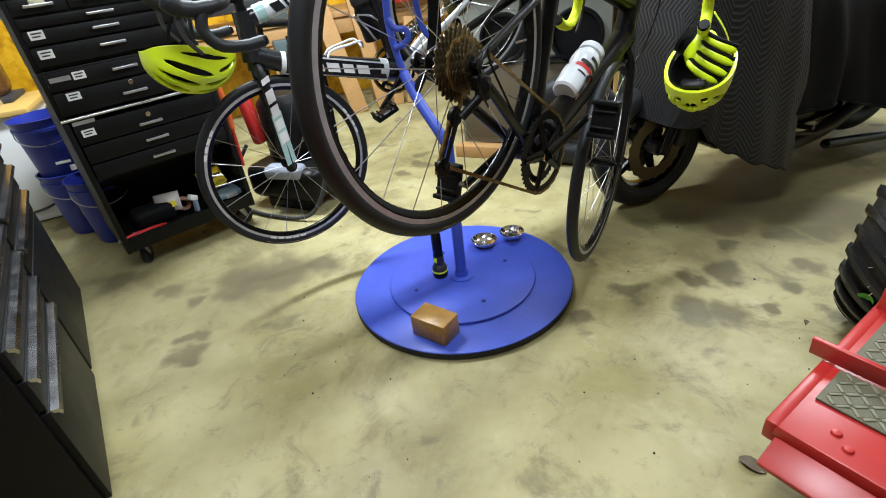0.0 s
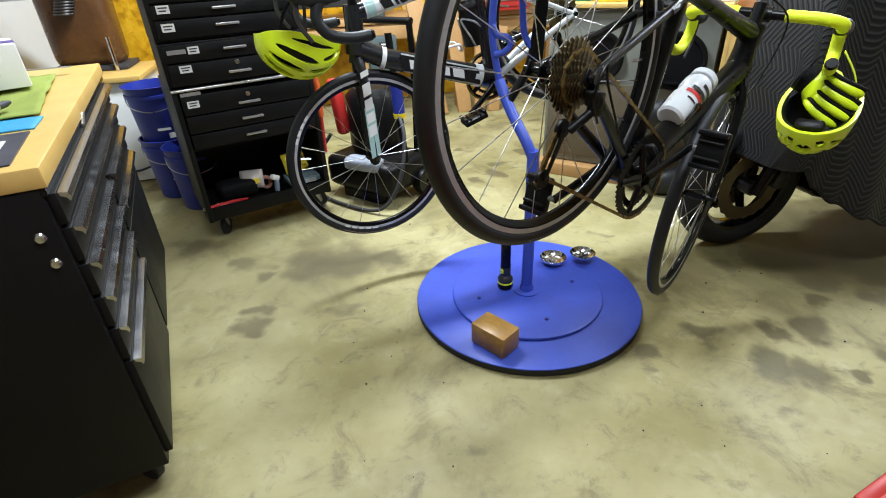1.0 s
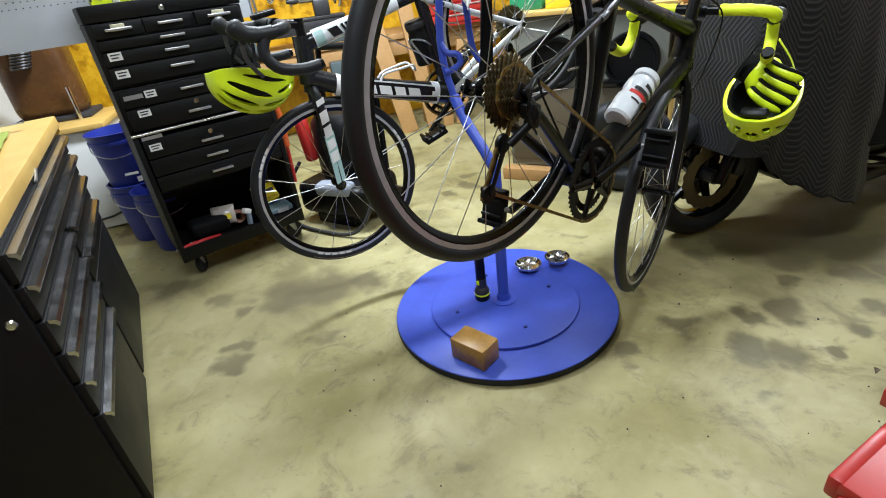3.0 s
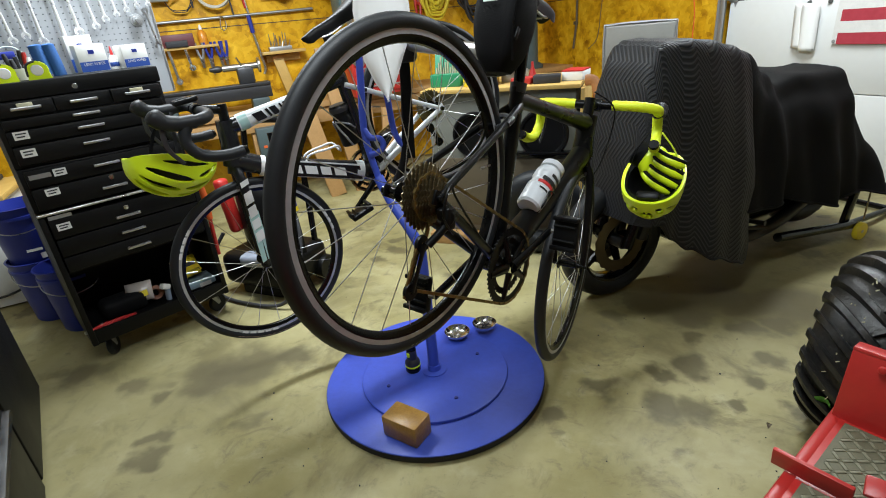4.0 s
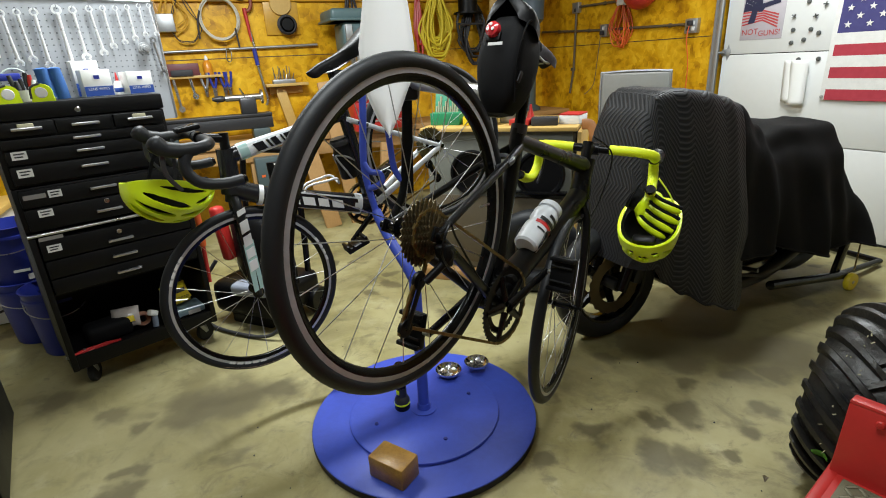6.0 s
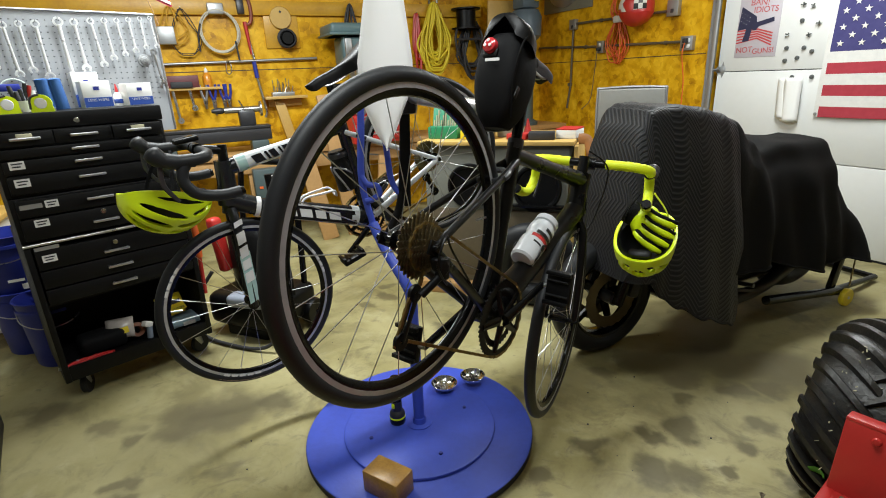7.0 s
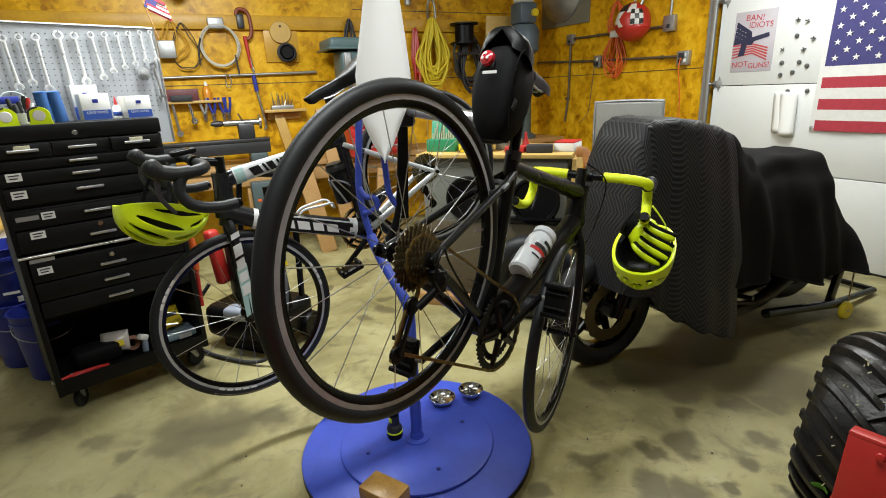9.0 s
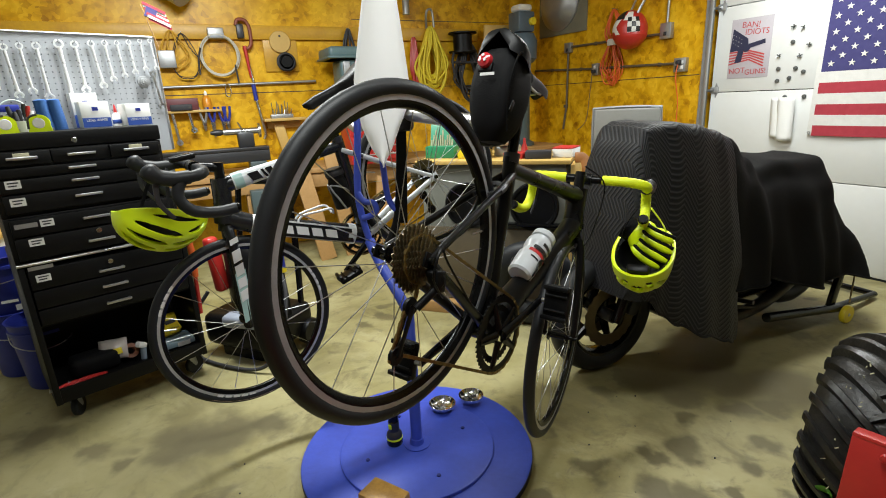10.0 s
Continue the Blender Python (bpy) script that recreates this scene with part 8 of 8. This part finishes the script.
part("chrome_leg", tubebm([(0.17, -0.1, 0.0), (0.17, -0.1, 0.2)], 0.012, 12), M["chrome"], bn)
part("base_strip", boxbm(0.46, 0.3, 0.03, at(0, 0.06, 0.015), 0.008), M["ink"], bn)

# pressure washer behind the second bicycle
pw = thing("pressure_washer", frame_axes((-0.86, 2.62, 0), (0.8, -0.35)) @ Matrix.Diagonal((1.45, 1.25, 1.2, 1)), "black and red pressure washer with a looped hose", "pressure washer")
part("base", boxbm(0.34, 0.3, 0.16, at(0, 0, 0.13), 0.04, 3), M["plastic"], pw)
part("motor", lathebm([(0, 0), (0.1, 0), (0.11, 0.02), (0.11, 0.26), (0.08, 0.3), (0, 0.3)], 28, at(-0.02, 0.04, 0.21)), M["plastic"], pw)
part("red_tank", boxbm(0.045, 0.06, 0.26, at(-0.13, -0.05, 0.42, 0, -6, 0), 0.018, 3), M["red"], pw)
part("clear_bag", boxbm(0.16, 0.08, 0.06, at(0.04, -0.13, 0.2, 0, 0, 10), 0.02, 3), mat("clear_blue_bag", (0.3, 0.33, 0.4), 0.25, scale=12), pw)
for s in (-1, 1):
    part("handle_tube", tubebm(spline([(s * 0.14, 0.1, 0.1), (s * 0.14, 0.12, 0.5), (s * 0.12, 0.14, 0.78)], 5), 0.013, 10), M["black_gloss"], pw)
part("grip", tubebm([(-0.13, 0.14, 0.78), (0.13, 0.14, 0.78)], 0.016, 12), M["plastic"], pw)
part("lance", tubebm([(0.17, -0.02, 0.2), (0.12, 0.0, 0.75)], 0.014, 10), M["plastic"], pw)
part("lance_grip", tubebm([(0.15, -0.01, 0.42), (0.135, 0.0, 0.56)], 0.022, 12), M["bluepl"], pw, "blue grip")
part("lance_ring", tubebm([(0.151, -0.01, 0.4), (0.149, -0.01, 0.42)], 0.024, 12), M["yellow"], pw)
part("hose", tubebm(spline([(-0.15, -0.1, 0.3), (-0.21, -0.17, 0.15), (-0.17, -0.2, 0.03), (0.0, -0.22, 0.012), (0.16, -0.2, 0.03), (0.22, -0.14, 0.16), (0.2, -0.06, 0.34), (0.12, 0.0, 0.45)], 8), 0.008, 10), M["ink"], pw, "black hose loop")
for s in (-1, 1):
    part("wheel", lathebm([(0.01, -0.02), (0.06, -0.02), (0.065, 0.0), (0.06, 0.02), (0.01, 0.02)], 24, at(s * 0.17, 0.1, 0.065, 0, 90, 0), True), M["plastic"], pw)
part("front_foot", boxbm(0.2, 0.05, 0.06, at(0, -0.1, 0.03), 0.01), M["plastic"], pw)
sr = thing("red_handle_tool", CH @ pose(0.665, 0.05, 0.52), "long red and orange handled tool hung on a cabinet's side", "hand tool")
part("grip", tubebm(spline([(0.0, 0, 0.24), (0.012, 0, 0.12), (0.006, 0, 0.0)], 5), 0.016, 12), M["orange"], sr)
part("shaft", tubebm([(0.006, 0, 0.0), (0.0, 0, -0.2)], 0.01, 10), M["red"], sr)

# ---- garden tractor ----
TR = frame_axes((0.772, 0.646, 0), (math.cos(radians(38)), math.sin(radians(38))))   # x towards the rear, -y inboard
tc = thing("garden_tractor", TR, "red garden tractor with rubber foot mats and lugged rear tyres", "tractor")
FZ = 0.3
part("footboard", boxbm(0.56, 0.3, 0.035, at(0.26, -0.148, FZ - 0.02), 0.008), M["red"], tc)
part("board_edge", boxbm(0.6, 0.03, 0.055, at(0.28, 0.002, FZ - 0.028), 0.008), M["red"], tc)
part("nose_plate", boxbm(0.1, 0.28, 0.02, at(-0.035, -0.15, FZ - 0.05, 0, -22, 0), 0.005), M["red"], tc)
M["mat_rubber"] = mat("dusty_rubber_mat", (0.11, 0.105, 0.065), 0.7, dark=(0.2, 0.185, 0.11), scale=25, amount=0.6)
M["mat_lug"] = mat("dusty_mat_lug", (0.25, 0.24, 0.16), 0.6, dark=(0.1, 0.095, 0.06), scale=30, amount=0.6)
lug_me = None
for x0, x1 in ((0.105, 0.225), (0.255, 0.5)):
    mt_ = part("foot_mat", boxbm(x1 - x0, 0.2, 0.006, at((x0 + x1) / 2, -0.125, FZ + 0.002), 0.002), M["mat_rubber"], tc, "dusty grey tread-plate foot mat")
    i = 0
    xx = x0 + 0.014
    while xx < x1 - 0.01:
        yy = -0.212
        j = 0
        while yy < -0.04:
            lm = at(xx, yy, FZ + 0.0055, 0, 0, 45 if (i + j) % 2 else -45)
            if lug_me is None:
                lo = part("lug", boxbm(0.026, 0.009, 0.004, None, 0.0035, 2), M["mat_lug"], mt_)
                lug_me = lo.data
            else:
                lo = new("lug", lug_me)
                lo.parent = mt_
            lo.matrix_local = lm
            yy += 0.0235
            j += 1
        xx += 0.0235
        i += 1
part("pedal_flange", boxbm(0.012, 0.16, 0.05, at(0.235, -0.035, FZ + 0.03, 0, -8, 0), 0.003), M["red"], tc, "upright red steel flange")
part("pedal_pad", boxbm(0.05, 0.075, 0.012, at(0.26, -0.16, FZ + 0.06, 0, -20, 12), 0.005), M["red"], tc)
part("pedal_arm", tubebm([(0.22, -0.2, FZ + 0.04), (0.16, -0.23, FZ - 0.06)], 0.011, 10), M["red"], tc)
part("fender_front", boxbm(0.014, 0.36, 0.2, at(0.54, -0.17, FZ + 0.09, 0, 10, 0), 0.004), M["red"], tc)
part("fender_flange", boxbm(0.05, 0.36, 0.012, at(0.575, -0.17, FZ + 0.19, 0, 10, 0), 0.004), M["red"], tc)
for y in (-0.06, -0.26):
    part("carriage_bolt", lathebm([(0, 0.008), (0.008, 0.006), (0.011, 0)], 14, at(0.535, y, FZ + 0.17, 0, -80, 0)), M["red"], tc)
for x, y in ((0.045, -0.09), (0.02, -0.12)):
    part("carriage_bolt", lathebm([(0, 0.006), (0.008, 0.005), (0.011, 0)], 14, at(x, y, FZ - 0.002)), M["red"], tc)
# hood ahead of the footboard
hd = bmesh.new()
box(hd, 0.95, 0.46, 0.4, at(-0.87, -0.37, 0.45), 0.05, 4)
part("hood", hd, mat("glossy_red_hood", (0.55, 0.03, 0.045), 0.22, dark=(0.42, 0.02, 0.03), scale=5, coat=0.4, spec=0.6), tc, "glossy red hood")
part("chassis", boxbm(1.5, 0.2, 0.16, at(-0.3, -0.35, 0.24), 0.02), M["black_gloss"], tc)
part("dash_tower", boxbm(0.16, 0.3, 0.2, at(-0.28, -0.36, 0.5), 0.04, 3), M["black_gloss"], tc)
part("lever_knob", lathebm([(0, 0.03), (0.014, 0.026), (0.018, 0.014), (0.012, 0)], 16, at(-0.02, -0.22, FZ + 0.06)), M["plastic"], tc)
part("lever_rod", tubebm([(-0.02, -0.22, FZ + 0.06), (-0.05, -0.24, FZ - 0.02)], 0.008, 8), M["dark_steel"], tc)


def lug_tyre(x, y, r, w, label, n=25, lh=0.025):
    """A balloon tyre with curved chevron bars that wrap over its shoulders."""
    c = Matrix.Translation((x, y, r))
    hw = w / 2

    def crown(u):
        return (r - lh) * (1 - 0.15 * abs(u) ** 3.2)

    us = [-1.0 + k / 8 for k in range(17)]
    prof = [((r - lh) * .55, -hw * .8), ((r - lh) * .7, -hw * .99)] + [(crown(u), hw * u) for u in us] + [((r - lh) * .7, hw * .99), ((r - lh) * .55, hw * .8)]
    t = part("tyre", lathebm(prof, 72, c @ AX_Y, True), M["tractor_rubber"], tc, label)
    half = 0.145 * 2 * math.pi / n
    for s in (-1, 1):
        for k in range(n):
            a0 = 2 * math.pi * (k + (0.5 if s > 0 else 0)) / n
            bm = bmesh.new()
            rings = []
            for q in range(10):
                f = q / 9
                u = -0.08 + 1.14 * f
                a = a0 - 0.44 * f
                base = crown(min(1.0, abs(u))) - 0.012 - 0.03 * max(0.0, u - 0.95)
                top = crown(min(1.0, abs(u))) + lh * min(1.0, 0.5 + 3 * f, 0.35 + 6 * (1.06 - f)) - 0.05 * max(0.0, u - 0.97)
                hwid = half * (1.0 + 0.25 * f)
                ring = []
                for rr, e in ((base, -1.35), (top - 0.006, -1.05), (top, -0.8), (top, 0.8), (top - 0.006, 1.05), (base, 1.35)):
                    aa = a + e * hwid
                    ring.append(bm.verts.new((x + rr * math.cos(aa), y + s * hw * u, r + rr * math.sin(aa))))
                rings.append(ring)
            for p0, p1 in zip(rings, rings[1:]):
                for e in range(6):
                    bm.faces.new((p0[e], p0[(e + 1) % 6], p1[(e + 1) % 6], p1[e]))
            bm.faces.new(rings[0][::-1])
            bm.faces.new(rings[-1])
            part("tread_lug", bm, M["tractor_rubber"], t, smooth=50)
    part("rim", lathebm([(r * .56, -hw * .75), (r * .54, -hw * .5), (r * .28, -hw * .2), (0, -hw * .2), (0, hw * .2), (r * .28, hw * .2), (r * .54, hw * .5), (r * .56, hw * .75)], 40, c @ AX_Y), M["red"], t)
    return t


M["tractor_rubber"] = mat("dusty_tractor_rubber", (0.007, 0.007, 0.0075), 0.36, dark=(0.06, 0.054, 0.042), scale=11, amount=0.45, bump=0.5, bscale=90, spec=0.45)
lug_tyre(0.92, -0.01, 0.305, 0.3, "dusty black rear tractor tyre with chevron lugs")
lug_tyre(0.92, -0.75, 0.305, 0.26, "dusty black rear tractor tyre with chevron lugs")
lug_tyre(-0.56, 0.02, 0.18, 0.13, "small black front tractor tyre", 16, 0.012)
lug_tyre(-0.56, -0.8, 0.18, 0.13, "small black front tractor tyre", 16, 0.012)
part("axle_housing", tubebm([(0.92, -0.75, 0.305), (0.92, -0.05, 0.305)], 0.06, 14), M["black_gloss"], tc)
part("front_axle", tubebm([(-0.56, -0.75, 0.18), (-0.56, 0.0, 0.18)], 0.03, 12), M["black_gloss"], tc)
# leaves and chaff
lf = mat("dead_leaf", (0.13, 0.1, 0.06), 0.8, scale=30)
lg_ = mat("green_leaf", (0.08, 0.3, 0.02), 0.5, scale=20)


def leaf(m, w, h, material, label):
    o = thing("leaf", m, label, "leaf", "stray leaves")
    bm = bmesh.new()
    g = []
    for i in range(7):
        t_ = i / 6
        ww = w * math.sin(math.pi * (0.08 + 0.9 * t_)) ** 0.8
        g.append([bm.verts.new((-h / 2 + h * t_, ww * e, 0.006 * abs(e) + 0.006 * math.sin(5 * t_))) for e in (-1, 0, 1)])
    for a, c in zip(g, g[1:]):
        for k in range(2):
            bm.faces.new((a[k], a[k + 1], c[k + 1], c[k]))
    part("blade", bm, material, o)


leaf(pose(0.822, 0.738, 0.004, 0, 0, -40), 0.018, 0.065, lf, "curled dry leaf on a concrete floor")
leaf(TR @ pose(0.63, 0.06, 0.24, 60, 0, 70), 0.018, 0.05, lg_, "fresh green leaf stuck to a tractor tyre")
leaf(TR @ pose(0.49, 0.135, 0.19, 0, 0, 20), 0.008, 0.03, lf, "dry leaf scrap beside a tyre")
M["chaff"] = mat("straw_chaff", (0.6, 0.55, 0.35), 0.8, scale=40)
bm = bmesh.new()
rnd = random.Random(4)
for k in range(70):
    a, yy = rnd.uniform(1.9, 3.3), rnd.uniform(-0.13, 0.1)
    rr = 0.305 - rnd.choice((0.0, 0.024, 0.026)) + 0.001
    d1 = Vector((0.92 + rr * math.cos(a), -0.03 + yy, 0.305 + rr * math.sin(a)))
    d2 = d1 + Vector((rnd.uniform(-1, 1), rnd.uniform(-1, 1), rnd.uniform(-1, 1))) * 0.009
    tube(bm, [d1, d2], rnd.uniform(0.0008, 0.002), 4)
ch_ = part("chaff", bm, M["chaff"], tc, "bits of dry grass on the tyre")
ch_["kind"] = "stuff"
bm = bmesh.new()
for k in range(60):
    x, y = rnd.uniform(-0.6, 1.4), rnd.uniform(0.7, 2.4)
    bmesh.ops.create_icosphere(bm, subdivisions=1, radius=rnd.uniform(0.0015, 0.004), matrix=pose(x, y, 0.002))
gt = finish("floor_grit", bm, M["ink"])
tagged(gt, "scattered dark grit and crumbs on concrete", "grit", kind="stuff")
